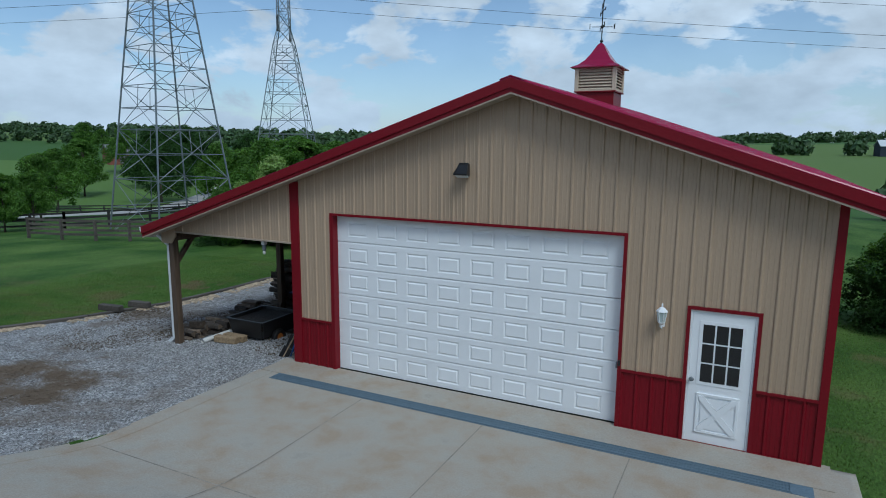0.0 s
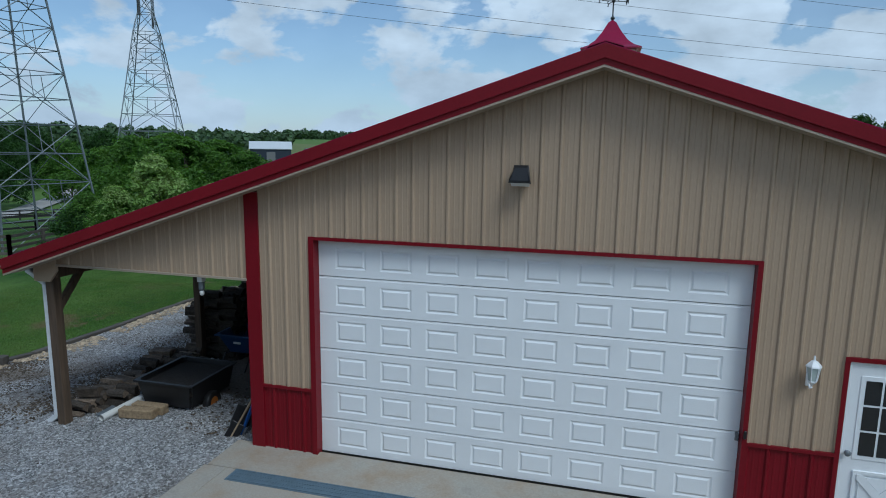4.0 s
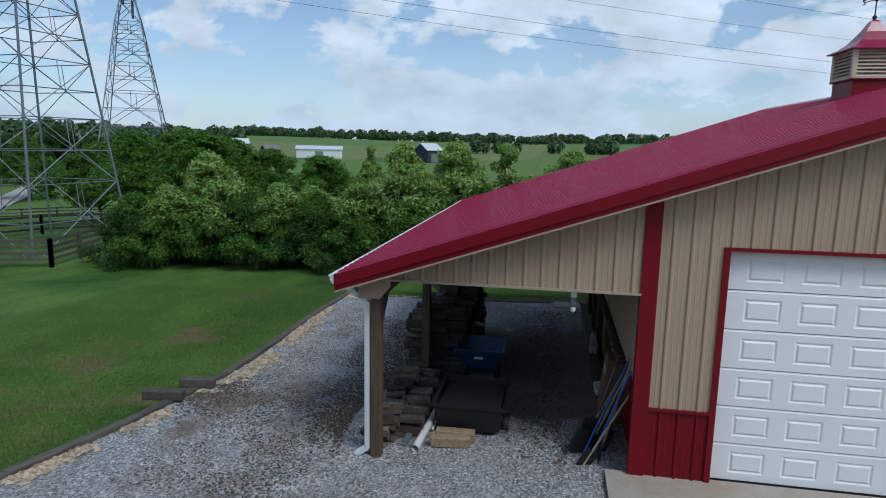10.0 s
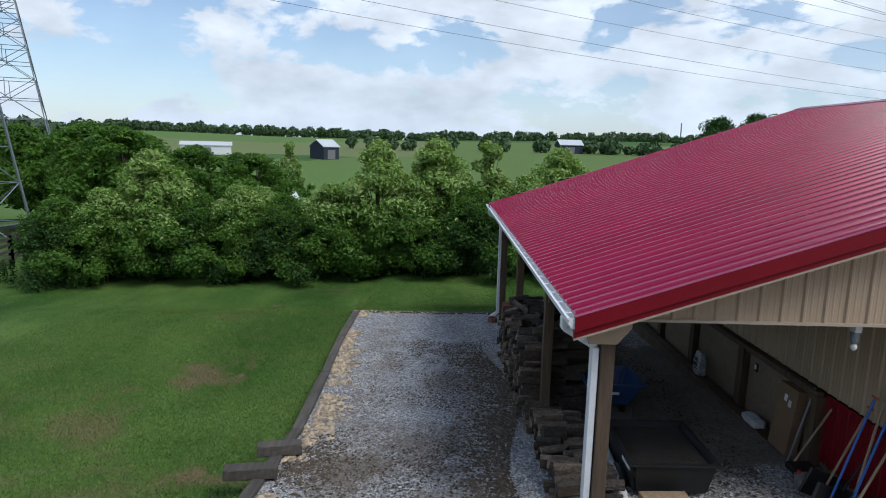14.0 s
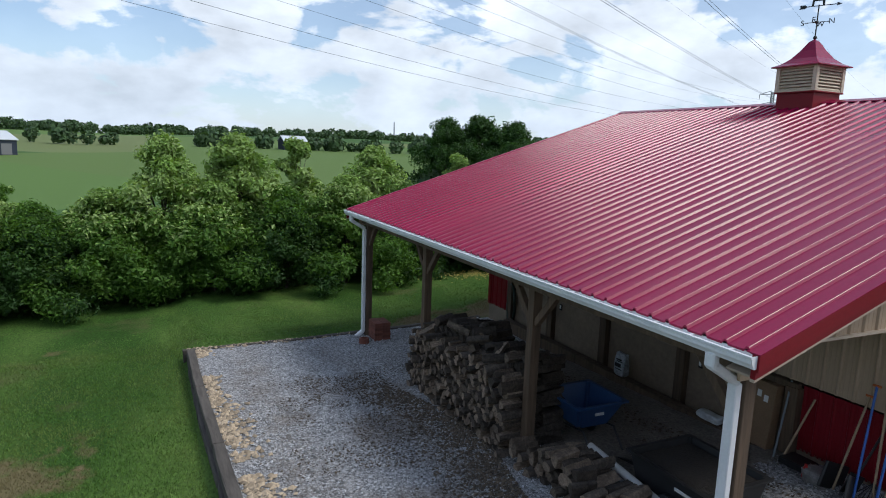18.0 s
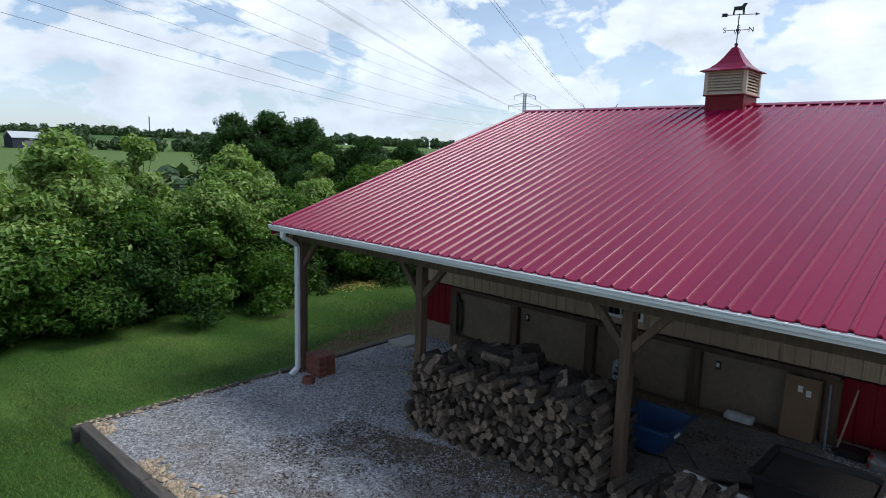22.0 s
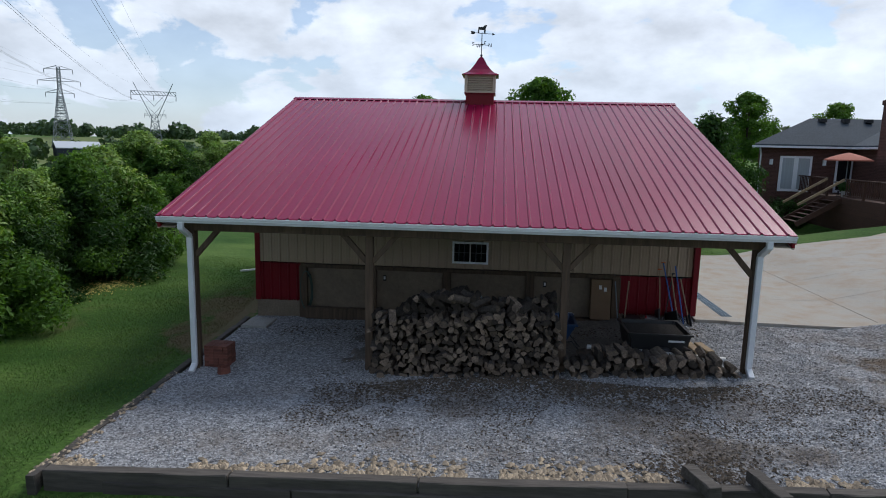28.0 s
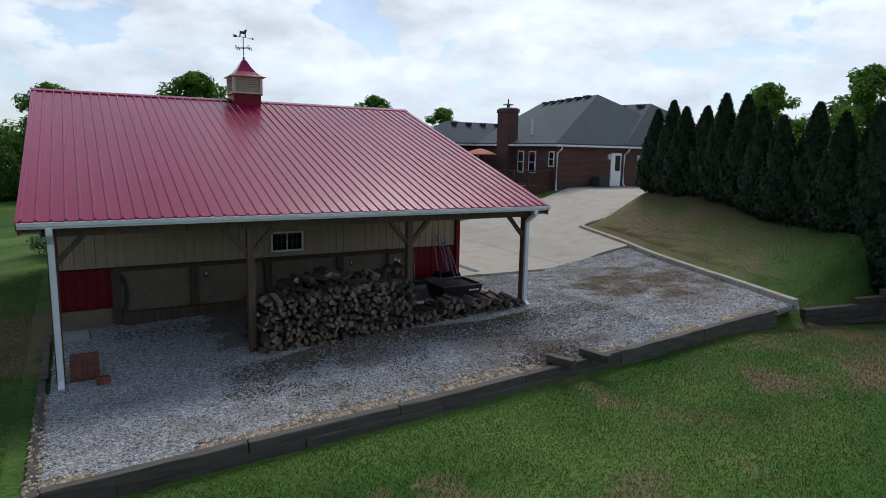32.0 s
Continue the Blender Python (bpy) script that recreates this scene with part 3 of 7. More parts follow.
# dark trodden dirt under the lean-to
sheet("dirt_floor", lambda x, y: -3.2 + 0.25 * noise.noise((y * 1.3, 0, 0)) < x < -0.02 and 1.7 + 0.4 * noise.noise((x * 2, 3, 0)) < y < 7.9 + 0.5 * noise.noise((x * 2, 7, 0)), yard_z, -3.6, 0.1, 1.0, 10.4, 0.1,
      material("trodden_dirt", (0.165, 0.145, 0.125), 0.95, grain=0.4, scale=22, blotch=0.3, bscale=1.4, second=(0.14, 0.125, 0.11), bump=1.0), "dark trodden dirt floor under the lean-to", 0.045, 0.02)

# straight poured edge of the driveway beside the gravel
bm = bmesh.new()
prev = None
for k in range(24):
    y = -0.70 - k * 0.29
    x = -0.44 + 0.03 * y
    zt = drive_z(x + .3, y) + 0.018
    cur = [bm.verts.new(p_) for p_ in ((x, y, zt - 0.15), (x, y, zt), (x + 0.34, y, zt), (x + 0.34, y, zt - 0.15))]
    if prev:
        for j in range(3):
            bm.faces.new((prev[j], cur[j], cur[j + 1], prev[j + 1]))
    prev = cur
bmesh.ops.recalc_face_normals(bm, faces=bm.faces)
structure("driveway_edge", bm, CONC, "straight poured concrete edge beside the gravel", "pavement")

# saw-cut joints
JOINT = material("joint_dirt", (0.25, 0.225, 0.19), 0.95, grain=0.3, scale=20, blotch=0.3)
for a, b in (((2.16, -0.98), (2.16, -8.0)), ((4.45, -0.98), (4.45, -8.0)), ((6.75, -0.98), (6.75, -8.0)), ((-0.45, -4.28), (9.5, -4.28))):
    zz = drive_z(a[0], -1) + 0.012
    if a[1] > -4:
        bm = bmesh.new()
        pts = [(a[0], y) for y in np.arange(a[1], b[1], -0.4)]
        for (px, py), (qx, qy) in zip(pts, pts[1:]):
            bm.faces.new([bm.verts.new((x, y, drive_z(x, y) + 0.0145)) for x, y in ((px - .009, py), (px + .009, py), (qx + .009, qy), (qx - .009, qy))])
    else:
        bm = box(a[0], a[1] - 0.008, drive_z(3, -4.28) + 0.0, b[0], a[1] + 0.008, drive_z(3, -4.28) + 0.0145)
    structure("driveway_joint", bm, JOINT, "dark saw-cut joint in the concrete", "joint")

# channel drain along the front of the slab
drain = thing("channel_drain", (4.4, -0.78, 0.0), "blue-grey slotted channel drain set in the concrete apron", "drain", kind="structure")
part("channel", box(0.02, -0.96, -0.05, 9.05, -0.68, 0.006), DRAIN, drain)
bm = box(-0.145, -0.125, 0, 0.145, -0.108, 0.010)
box(-0.145, 0.108, 0, 0.145, 0.125, 0.010, bm=bm)
for k in range(8):
    x_ = -0.136 + k * 0.0375
    box(x_, -0.108, 0.001, x_ + 0.017, 0.108, 0.009, bm=bm)
for y_ in (-0.045, 0.03):
    box(-0.145, y_, 0.0, 0.145, y_ + 0.015, 0.0085, bm=bm)
grate = mesh_of("grate", bm, DRAIN)
for i in range(29):
    shared("grate", grate, (0.19 + i * 0.302, -0.82, 0.010), drain)

# ---- barn ----
barn = thing("pole_barn", (4.56, 5.6, 0), "tan ribbed-steel pole barn with red metal roof, wainscot and lean-to", "barn")
part("slab", box(0.0, 0.0, -0.75, BW, BD, -0.02), material("dirty_concrete", (0.20, 0.155, 0.11), 0.9, grain=0.2, scale=25, blotch=0.25), barn, "grey concrete foundation slab")
structure("slab_apron", box(-0.42, -0.68, -0.1, 9.3, 0.06, 0.012), CONC, "pale concrete strip in front of the barn door", "pavement")

RIB = 0.2286


def rib_profile(u0, u1, foot=0.030, tall=0.022, minor=0.003):
    """Depth of the sheet along its width: a main rib every nine inches, two low ones between."""
    out = []
    k0 = int(math.floor(u0 / RIB)) - 1
    for k in range(k0, int(math.ceil(u1 / RIB)) + 2):
        c = k * RIB
        for du, d in ((-foot, 0), (-0.48 * foot, 0.88 * tall), (-0.36 * foot, tall), (0.36 * foot, tall), (0.48 * foot, 0.88 * tall), (foot, 0), (0.066, 0), (0.072, minor), (0.086, minor), (0.092, 0), (0.137, 0), (0.143, minor), (0.157, minor), (0.163, 0)):
            out.append((c + du, d))
    inner = [(u, d) for u, d in out if u0 + 1e-4 < u < u1 - 1e-4]

    def at(u):
        for (a, da), (b, db) in zip(out, out[1:]):
            if a <= u <= b:
                return da + (db - da) * (u - a) / max(1e-9, b - a)
        return 0
    return [(u0, at(u0))] + inner + [(u1, at(u1))]


def ribbed(name, u0, u1, low, high, place, mat, parent, label="", breaks=(), foot=0.030, tall=0.022, minor=0.003):
    """Sheets of ribbed steel, three feet wide, from low(u) to high(u); place(u, d, z) puts them in the world."""
    cuts = [u0] + [k * 4 * RIB for k in range(int(u0 / (4 * RIB)) - 1, int(u1 / (4 * RIB)) + 2) if u0 + 0.05 < k * 4 * RIB < u1 - 0.05] + [u1]
    cuts = sorted(set(cuts) | {b for b in breaks if u0 < b < u1})
    for a, b in zip(cuts, cuts[1:]):
        bm = bmesh.new()
        prev = None
        for u, d in rib_profile(a, b, foot, tall, minor):
            cur = [bm.verts.new(place(u, d, low(u))), bm.verts.new(place(u, d, high(u))), bm.verts.new(place(u, d - 0.02, low(u))), bm.verts.new(place(u, d - 0.02, high(u)))]
            if prev:
                bm.faces.new((prev[0], cur[0], cur[1], prev[1]))
                bm.faces.new((cur[2], prev[2], prev[3], cur[3]))
                bm.faces.new((prev[2], cur[2], cur[0], prev[0]))
                bm.faces.new((prev[1], cur[1], cur[3], prev[3]))
            prev = cur
        bmesh.ops.recalc_face_normals(bm, faces=bm.faces)
        part(name, bm, mat, parent, label)


def under(u):
    return RZ - 0.15 - SLOPE * abs(u - RIDGE)


def const(v):
    return lambda u: v


def front(u, d, z):
    return (u, -0.0 - d, z)


def back(u, d, z):
    return (u, BD + d, z)


def left(u, d, z):
    return (-d, u, z)


def right(u, d, z):
    return (BW + d, u, z)


GX0, GX1, GZ = 0.90, 6.335, 3.078      # garage door opening
MX0, MX1, MZ = 7.35, 8.25, 2.06      # entry door opening
T, TR, TT = 0.075, 0.055, 0.045       # trim widths: latch side, far side, head
WZ = 0.965                           # top of the wainscot
wallf = thing("wall_front", (4.6, 0, 0), "tan ribbed-steel gable wall with red trim and wainscot", "wall", kind="structure")
for a, b, lo in ((0.07, GX0 - T, WZ), (GX0 - T, GX1 + TR, GZ + TT), (GX1 + TR, MX0 - 0.05, WZ), (MX0 - 0.05, MX1 + 0.05, MZ + 0.05), (MX1 + 0.05, BW - 0.07, WZ)):
    ribbed("sheet", a, b, const(lo), under, front, TAN, wallf, breaks=(RIDGE,))
ribbed("sheet", -3.42, -0.12, const(2.475), lambda u: max(2.48, under(u)), front, TAN, wallf)
for a, b in ((0.07, GX0 - T), (GX1 + TR, MX0 - 0.05), (MX1 + 0.05, BW - 0.07)):
    ribbed("wainscot", a, b, const(-0.03), const(WZ - 0.03), front, RED, wallf, "dark red steel wainscot")
    part("wainscot_trim", box(a, -0.035, WZ - 0.035, b, -0.004, WZ + 0.005), RED, wallf)
# corner and opening trim
part("corner_trim", box(-0.13, -0.03, -0.04, 0.075, 0.10, 3.69), RED, wallf)
part("corner_trim", box(BW - 0.075, -0.03, -0.04, BW + 0.035, 0.12, 3.69), RED, wallf)
part("door_trim", box(GX0 - T, -0.032, -0.02, GX0, 0.16, GZ + TT), RED, wallf)
part("door_trim", box(GX1, -0.032, -0.02, GX1 + TR, 0.16, GZ + TT), RED, wallf)
part("door_trim", box(GX0 + 0.0, -0.03, GZ, GX1, 0.16, GZ + TT - 0.002), RED, wallf)
for a, b in ((MX0 - 0.05, MX0), (MX1, MX1 + 0.05)):
    part("door_trim", box(a, -0.032, -0.02, b, 0.06, MZ + 0.05), RED, wallf)
part("door_trim", box(MX0, -0.03, MZ, MX1, 0.06, MZ + 0.048), RED, wallf)
part("base_trim", box(GX1 + TR, -0.03, -0.03, BW - 0.08, -0.004, 0.015), RED, wallf)
part("skirt_trim", box(-3.42, -0.035, 2.455, -0.12, -0.002, 2.485), TANTRIM, wallf)
part("wall_core", box(GX1 + 0.11, 0.02, -0.02, MX0 - 0.06, 0.14, 3.4), DARK, wallf)
part("wall_core", box(0.02, 0.02, -0.02, GX0 - 0.11, 0.14, 3.4), DARK, wallf)
part("wall_core", box(MX1 + 0.06, 0.02, -0.02, BW - 0.02, 0.14, 3.4), DARK, wallf)
part("wall_core", box(0.1, 0.23, 3.22, BW - 0.1, 0.3, 3.6), DARK, wallf)

wallb = thing("wall_back", (4.6, BD, 0), "tan ribbed-steel rear gable wall with red wainscot", "wall", kind="structure")
ribbed("sheet", 0.07, BW - 0.07, const(WZ), under, back, TAN, wallb, breaks=(RIDGE,))
ribbed("wainscot", 0.07, BW - 0.07, const(-0.05), const(WZ - 0.03), back, RED, wallb)
part("corner_trim", box(-0.03, BD - 0.1, -0.06, 0.075, BD + 0.03, 3.69), RED, wallb)
part("corner_trim", box(BW - 0.075, BD - 0.1, -0.06, BW + 0.035, BD + 0.03, 3.69), RED, wallb)

wallr = thing("wall_right", (BW, 5.7, 0), "tan ribbed-steel side wall with red wainscot", "wall", kind="structure")
ribbed("sheet", 0.12, BD - 0.1, const(WZ), const(3.7), right, TAN, wallr)
ribbed("wainscot", 0.12, BD - 0.1, const(-0.05), const(WZ - 0.03), right, RED, wallr)

walll = thing("wall_left", (0, 5.7, 0), "tan ribbed-steel side wall under the lean-to roof with red wainscot ends", "wall", kind="structure")
ribbed("sheet", 0.10, BD - 0.1, const(WZ), const(3.75), left, TAN, walll)
ribbed("wainscot", 0.10, 1.84, const(-0.05), const(WZ - 0.03), left, RED, walll, "dark red steel wainscot")
ribbed("wainscot", 9.92, BD - 0.1, const(-0.05), const(WZ - 0.03), left, RED, walll, "dark red steel wainscot")
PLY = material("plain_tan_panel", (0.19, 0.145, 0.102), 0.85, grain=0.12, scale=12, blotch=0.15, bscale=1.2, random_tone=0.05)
part("backing", box(-0.005, 1.84, -0.2, 0.0, 9.92, 0.93), DARK, walll)
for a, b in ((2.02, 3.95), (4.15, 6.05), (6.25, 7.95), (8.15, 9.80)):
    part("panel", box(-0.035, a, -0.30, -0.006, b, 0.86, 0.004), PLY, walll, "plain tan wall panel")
for y in (1.93, 4.05, 6.15, 8.05, 9.86):
    part("stud", box(-0.16, y - 0.10, -0.62, -0.007, y + 0.10, 0.90, 0.006), POST, walll, "dark brown wooden stud")
part("rail", box(-0.14, 1.86, 0.865, -0.037, 9.93, 0.96, 0.006), POST, walll, "dark horizontal wooden rail")
part("sill_board", box(-0.36, 2.04, -0.42, -0.162, 9.75, -0.13, 0.008), POST, walll, "dark wooden sill beam")

# ---- roof ----
roof = thing("roof", (4.56, 5.6, 3.0), "glossy dark red standing-rib metal roof, long slope over the lean-to", "roof", kind="structure")
Y0, Y1 = -0.32, BD + 0.32


def slope_left(u, d, z):
    return (z, u, RZ - SLOPE * (RIDGE - z) + d)


def slope_right(u, d, z):
    return (z, u, RZ - SLOPE * (z - RIDGE) + d)


ribbed("roof_sheet", Y0, Y1, const(EAVE_X), const(RIDGE), slope_left, ROOF, roof, foot=0.034, tall=0.030, minor=0.0)
ribbed("roof_sheet", Y0, Y1, const(RIDGE), const(BW + 0.42), slope_right, ROOF, roof, foot=0.034, tall=0.030, minor=0.0)


def raked(x0, x1, dz0, dz1, y0, y1):
    """A board that follows the roof slope between x0 and x1, dz0 to dz1 below the roof surface."""
    f = lambda x: RZ - SLOPE * abs(x - RIDGE)
    return plate([(x0, f(x0) + dz0), (x1, f(x1) + dz0), (x1, f(x1) + dz1), (x0, f(x0) + dz1)], "y", y0, y1)


for y0, y1, sg in ((Y0 - 0.03, Y0 + 0.02, -1), (Y1 - 0.02, Y1 + 0.03, 1)):
    lo, hi = (y0 - 0.024, y0 + 0.11) if sg < 0 else (y1 - 0.11, y1 + 0.024)
    flo, fhi = (y0 - 0.024, y0 - 0.002) if sg < 0 else (y1 + 0.002, y1 + 0.024)
    for x0, x1 in ((EAVE_X - 0.02, RIDGE), (RIDGE, BW + 0.45)):
        part("rake_trim", raked(x0, x1, -0.218, -0.006, y0, y1), RED, roof, "dark red lower rake board")
        part("rake_face", raked(x0, x1, -0.150, -0.002, flo, fhi), RED, roof, "dark red folded rake flashing")
        part("rake_cap", raked(x0, x1, -0.001, 0.009, lo, hi), ROOF, roof)
        part("rake_drip", raked(x0, x1, -0.245, -0.219, y0 + 0.004, y1 + 0.0), TANTRIM, roof, "pale soffit edge under the rake")
for x0, x1 in ((EAVE_X + 0.02, RIDGE), (RIDGE, BW + 0.40)):
    part("soffit", raked(x0, x1, -0.243, -0.225, Y0 + 0.022, -0.024), TANTRIM, roof)
    part("soffit", raked(x0, x1, -0.243, -0.225, BD + 0.024, Y1 - 0.022), TANTRIM, roof)
    # underside board in near-black: the shade under the roof is in its colour
    part("roof_deck", raked(x0, x1, -0.12, -0.025, Y0 + 0.025, Y1 - 0.025), DARK, roof)
for s in (-1, 1):
    part("ridge_cap", plate([(RIDGE, RZ + 0.034), (RIDGE + s * 0.17, RZ - 0.022), (RIDGE + s * 0.19, RZ - 0.040), (RIDGE, RZ + 0.018)], "y", Y0 - 0.058, Y1 + 0.058), ROOF, roof)
part("fascia", box(BW + 0.42, Y0, RZ - SLOPE * (BW + 0.42 - RIDGE) - 0.14, BW + 0.45, Y1, RZ - SLOPE * (BW + 0.42 - RIDGE) + 0.005), RED, roof)
for x in np.arange(-3.4, 0.1, 0.62):
    part("purlin", box(x - 0.02, 0.0, RZ - SLOPE * (RIDGE - x) - 0.22, x + 0.02, BD, RZ - SLOPE * (RIDGE - x) - 0.125), POST, roof)

# lean-to: header beam, posts, braces
lean = thing("lean_to_frame", (-3.62, 5.7, -0.4), "weathered brown timber posts, braces and header of the lean-to", "frame", kind="structure")
HZ = 2.26
part("header", box(-3.78, 0.02, HZ, -3.70, BD + 0.02, HZ + 0.24, 0.006), POST, lean)
part("header", box(-3.54, 0.02, HZ, -3.46, BD + 0.02, HZ + 0.24, 0.006), POST, lean)
for i, y in enumerate((0.09, 3.60, 7.42, BD - 0.12)):
    part("post", box(-3.698, y - 0.075, yard_z(-3.6, y) - 0.2, -3.545, y + 0.075, HZ + 0.2, 0.008), POST, lean, "weathered square timber post")
    for s in (-1, 1):
        if (i == 0 and s < 0) or (i == 3 and s > 0):
            continue
        part("brace", beam((-3.62, y + s * 0.06, HZ - 0.52), (-3.62, y + s * 0.55, HZ + 0.03), 0.09, 0.10, 0.006), POST, lean)
for yy in (-0.012, BD + 0.03):
    part("gusset", plate([(-3.85, 2.20), (-3.55, 2.20), (-3.40, 2.38), (-3.40, 2.60), (-3.85, 2.49)], "y", yy - 0.022, yy + 0.012), TAN, lean, "tan steel gusset at the post head")
ribbed("rear_sheet", -3.42, -0.05, const(2.475), lambda u: max(2.48, under(u)), back, TAN, wallb)

# gutter with downspouts
gut = thing("gutter", (EAVE_X - 0.06, 5.7, 2.4), "white metal eave gutter with a downspout at each end", "gutter", kind="structure")
gz = RZ - SLOPE * (RIDGE - EAVE_X) - 0.015
prof = [(0.02, 0), (0.02, -0.115), (-0.052, -0.115), (-0.058, -0.098), (-0.072, -0.078), (-0.086, -0.066), (-0.086, -0.034), (-0.080, -0.030), (-0.080, -0.022), (-0.102, -0.016), (-0.102, 0.0), (-0.074, 0.0), (-0.074, -0.05), (-0.048, -0.105), (0.014, -0.105), (0.014, 0)]
part("trough", plate([(EAVE_X + a, gz + b) for a, b in prof], "y", Y0 - 0.03, Y1 + 0.03), GUTTER, gut)
for y in (Y0 - 0.032, Y1 + 0.026):
    part("end_cap", plate([(EAVE_X + a, gz + b) for a, b in prof[:11]], "y", y, y + 0.006), GUTTER, gut)
for i in range(26):
    y = Y0 + 0.2 + i * 0.45
    part("hanger", box(EAVE_X - 0.085, y, gz - 0.012, EAVE_X + 0.015, y + 0.025, gz - 0.004), GUTTER, gut)
for y, zb in ((0.09, yard_z(-3.8, 0.1)), (BD - 0.12, yard_z(-3.8, BD))):
    pts = [(EAVE_X - 0.02, y, gz - 0.10), (EAVE_X - 0.02, y, gz - 0.19), (EAVE_X + 0.06, y, gz - 0.25), (-3.90, y, gz - 0.33), (-3.80, y, gz - 0.38), (-3.775, y, gz - 0.46), (-3.775, y, zb + 0.16), (-3.79, y, zb + 0.10), (-3.93, y, zb + 0.03)]
    ds = part("downspout", beam((-3.752, y, zb + 0.14), (-3.752, y, gz - 0.43), 0.085, 0.11, 0.012), GUTTER, gut, "white metal downspout")
    for a_, b_ in (((EAVE_X - 0.03, y, gz - 0.10), (EAVE_X - 0.03, y, gz - 0.24)), ((EAVE_X - 0.035, y, gz - 0.215), (-3.75, y, gz - 0.42)), ((-3.752, y, zb + 0.16), (-3.93, y, zb + 0.03))):
        part("elbow", beam(a_, b_, 0.11 if abs(a_[0] - b_[0]) > 0.1 else 0.085, 0.085 if abs(a_[0] - b_[0]) > 0.1 else 0.11, 0.012), GUTTER, ds)

# ---- garage door ----
gdoor = thing("garage_door", ((GX0 + GX1) / 2, 0.05, 0), "closed white sectional garage door with raised panels", "garage door", kind="")
SECT = GZ / 6
cw = (GX1 - GX0 - 0.30) / 8


def raised_panel(w, h):
    bm = bmesh.new()
    loops = []
    for inset, d in ((0, 0), (0.020, 0.010), (0.030, 0.010), (0.052, -0.003)):
        loops.append([bm.verts.new((x, d, z)) for x, z in ((-w / 2 + inset, -h / 2 + inset), (w / 2 - inset, -h / 2 + inset), (w / 2 - inset, h / 2 - inset), (-w / 2 + inset, h / 2 - inset))])
    for a, b in zip(loops, loops[1:]):
        for k in range(4):
            bm.faces.new((a[k], a[(k + 1) % 4], b[(k + 1) % 4], b[k]))
    bm.faces.new(loops[-1])
    return bm


panel_mesh = mesh_of("raised_panel", raised_panel(cw - 0.20, SECT - 0.22), WHITE)
for r in range(6):
    z0 = r * SECT + 0.012
    # a section with a tongue lip at its top and openings filled by pressed panels
    bm = bmesh.new()
    xs = [GX0 + 0.004]
    for c in range(8):
        mid = GX0 + 0.15 + (c + 0.5) * cw
        xs += [mid - (cw - 0.20) / 2, mid + (cw - 0.20) / 2]
    xs.append(GX1 - 0.004)
    zs = [z0, z0 + 0.10, z0 + SECT - 0.12, z0 + SECT - 0.035, z0 + SECT - 0.028, z0 + SECT - 0.010]
    dep = [0.0, 0.0, 0.0, 0.0, 0.005, 0.005]
    g = [[bm.verts.new((x, 0.05 + dep[j], z)) for x in xs] for j, z in enumerate(zs)]
    for j in range(len(zs) - 1):
        for i in range(len(xs) - 1):
            if j == 1 and i % 2 == 1:
                continue
            bm.faces.new((g[j][i], g[j][i + 1], g[j + 1][i + 1], g[j + 1][i]))
    box(GX0 + 0.004, 0.064, z0, GX1 - 0.004, 0.10, z0 + SECT - 0.012, bm=bm)
    sec = part("section", bm, WHITE, gdoor)
    for c in range(8):
        shared("raised_panel", panel_mesh, (GX0 + 0.15 + (c + 0.5) * cw, 0.05, z0 + (0.10 + SECT - 0.12) / 2), sec)
part("bottom_seal", box(GX0, 0.045, -0.012, GX1, 0.10, 0.014), BLACKP, gdoor, "black rubber seal")
part("slide_latch", box(GX1 - 0.05, 0.015, 0.93, GX1 - 0.012, 0.048, 1.03, 0.006), STEEL, gdoor, "small metal latch")
part("keypad", box(GX1 + 0.012, -0.055, 1.02, GX1 + 0.045, -0.033, 1.12, 0.006), BLACKM, wallf)
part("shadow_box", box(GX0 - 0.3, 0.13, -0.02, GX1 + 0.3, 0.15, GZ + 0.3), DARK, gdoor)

gdoor.location.y += 0.07       # the door hangs back in its opening

# ---- entry door ----
ed = thing("entry_door", ((MX0 + MX1) / 2, 0.03, 0), "closed white steel entry door with nine-pane window and crossbuck panel", "door")
part("leaf", box(MX0 + 0.035, 0.012, 0.01, MX1 - 0.035, 0.055, MZ - 0.035, 0.004), WHITE, ed)
for a in ((MX0, -0.004, -0.01, MX0 + 0.034, 0.06, MZ), (MX1 - 0.034, -0.004, -0.01, MX1, 0.06, MZ), (MX0 + 0.034, -0.002, MZ - 0.034, MX1 - 0.034, 0.06, MZ)):
    part("frame", box(*a, 0.004), WHITE, ed)
wx0, wx1, wz0, wz1 = MX0 + 0.175, MX1 - 0.175, 0.96, 1.86
lite = part("window", box(wx0 - 0.04, 0.004, wz0 - 0.04, wx1 + 0.04, 0.0115, wz1 + 0.04, 0.003), WHITE, ed)
for i in range(3):
    for j in range(3):
        a, b = wx0 + (wx1 - wx0) * i / 3, wx0 + (wx1 - wx0) * (i + 1) / 3
        c, d = wz0 + (wz1 - wz0) * j / 3, wz0 + (wz1 - wz0) * (j + 1) / 3
        part("pane", box(a + 0.012, 0.0005, c + 0.012, b - 0.012, 0.0035, d - 0.012), GLASS, lite, "dark glass pane")
for s in (-1, 1):
    x_, z_ = (MX0 + MX1) / 2, 0.48
    part("crossbuck", plate([(x_ - s * 0.25, z_ - 0.27), (x_ - s * 0.19, z_ - 0.27), (x_ + s * 0.25, z_ + 0.21), (x_ + s * 0.25, z_ + 0.27), (x_ + s * 0.19, z_ + 0.27), (x_ - s * 0.25, z_ - 0.21)], "y", -0.018 + 0.0015 * s, 0.0118), WHITE, ed)
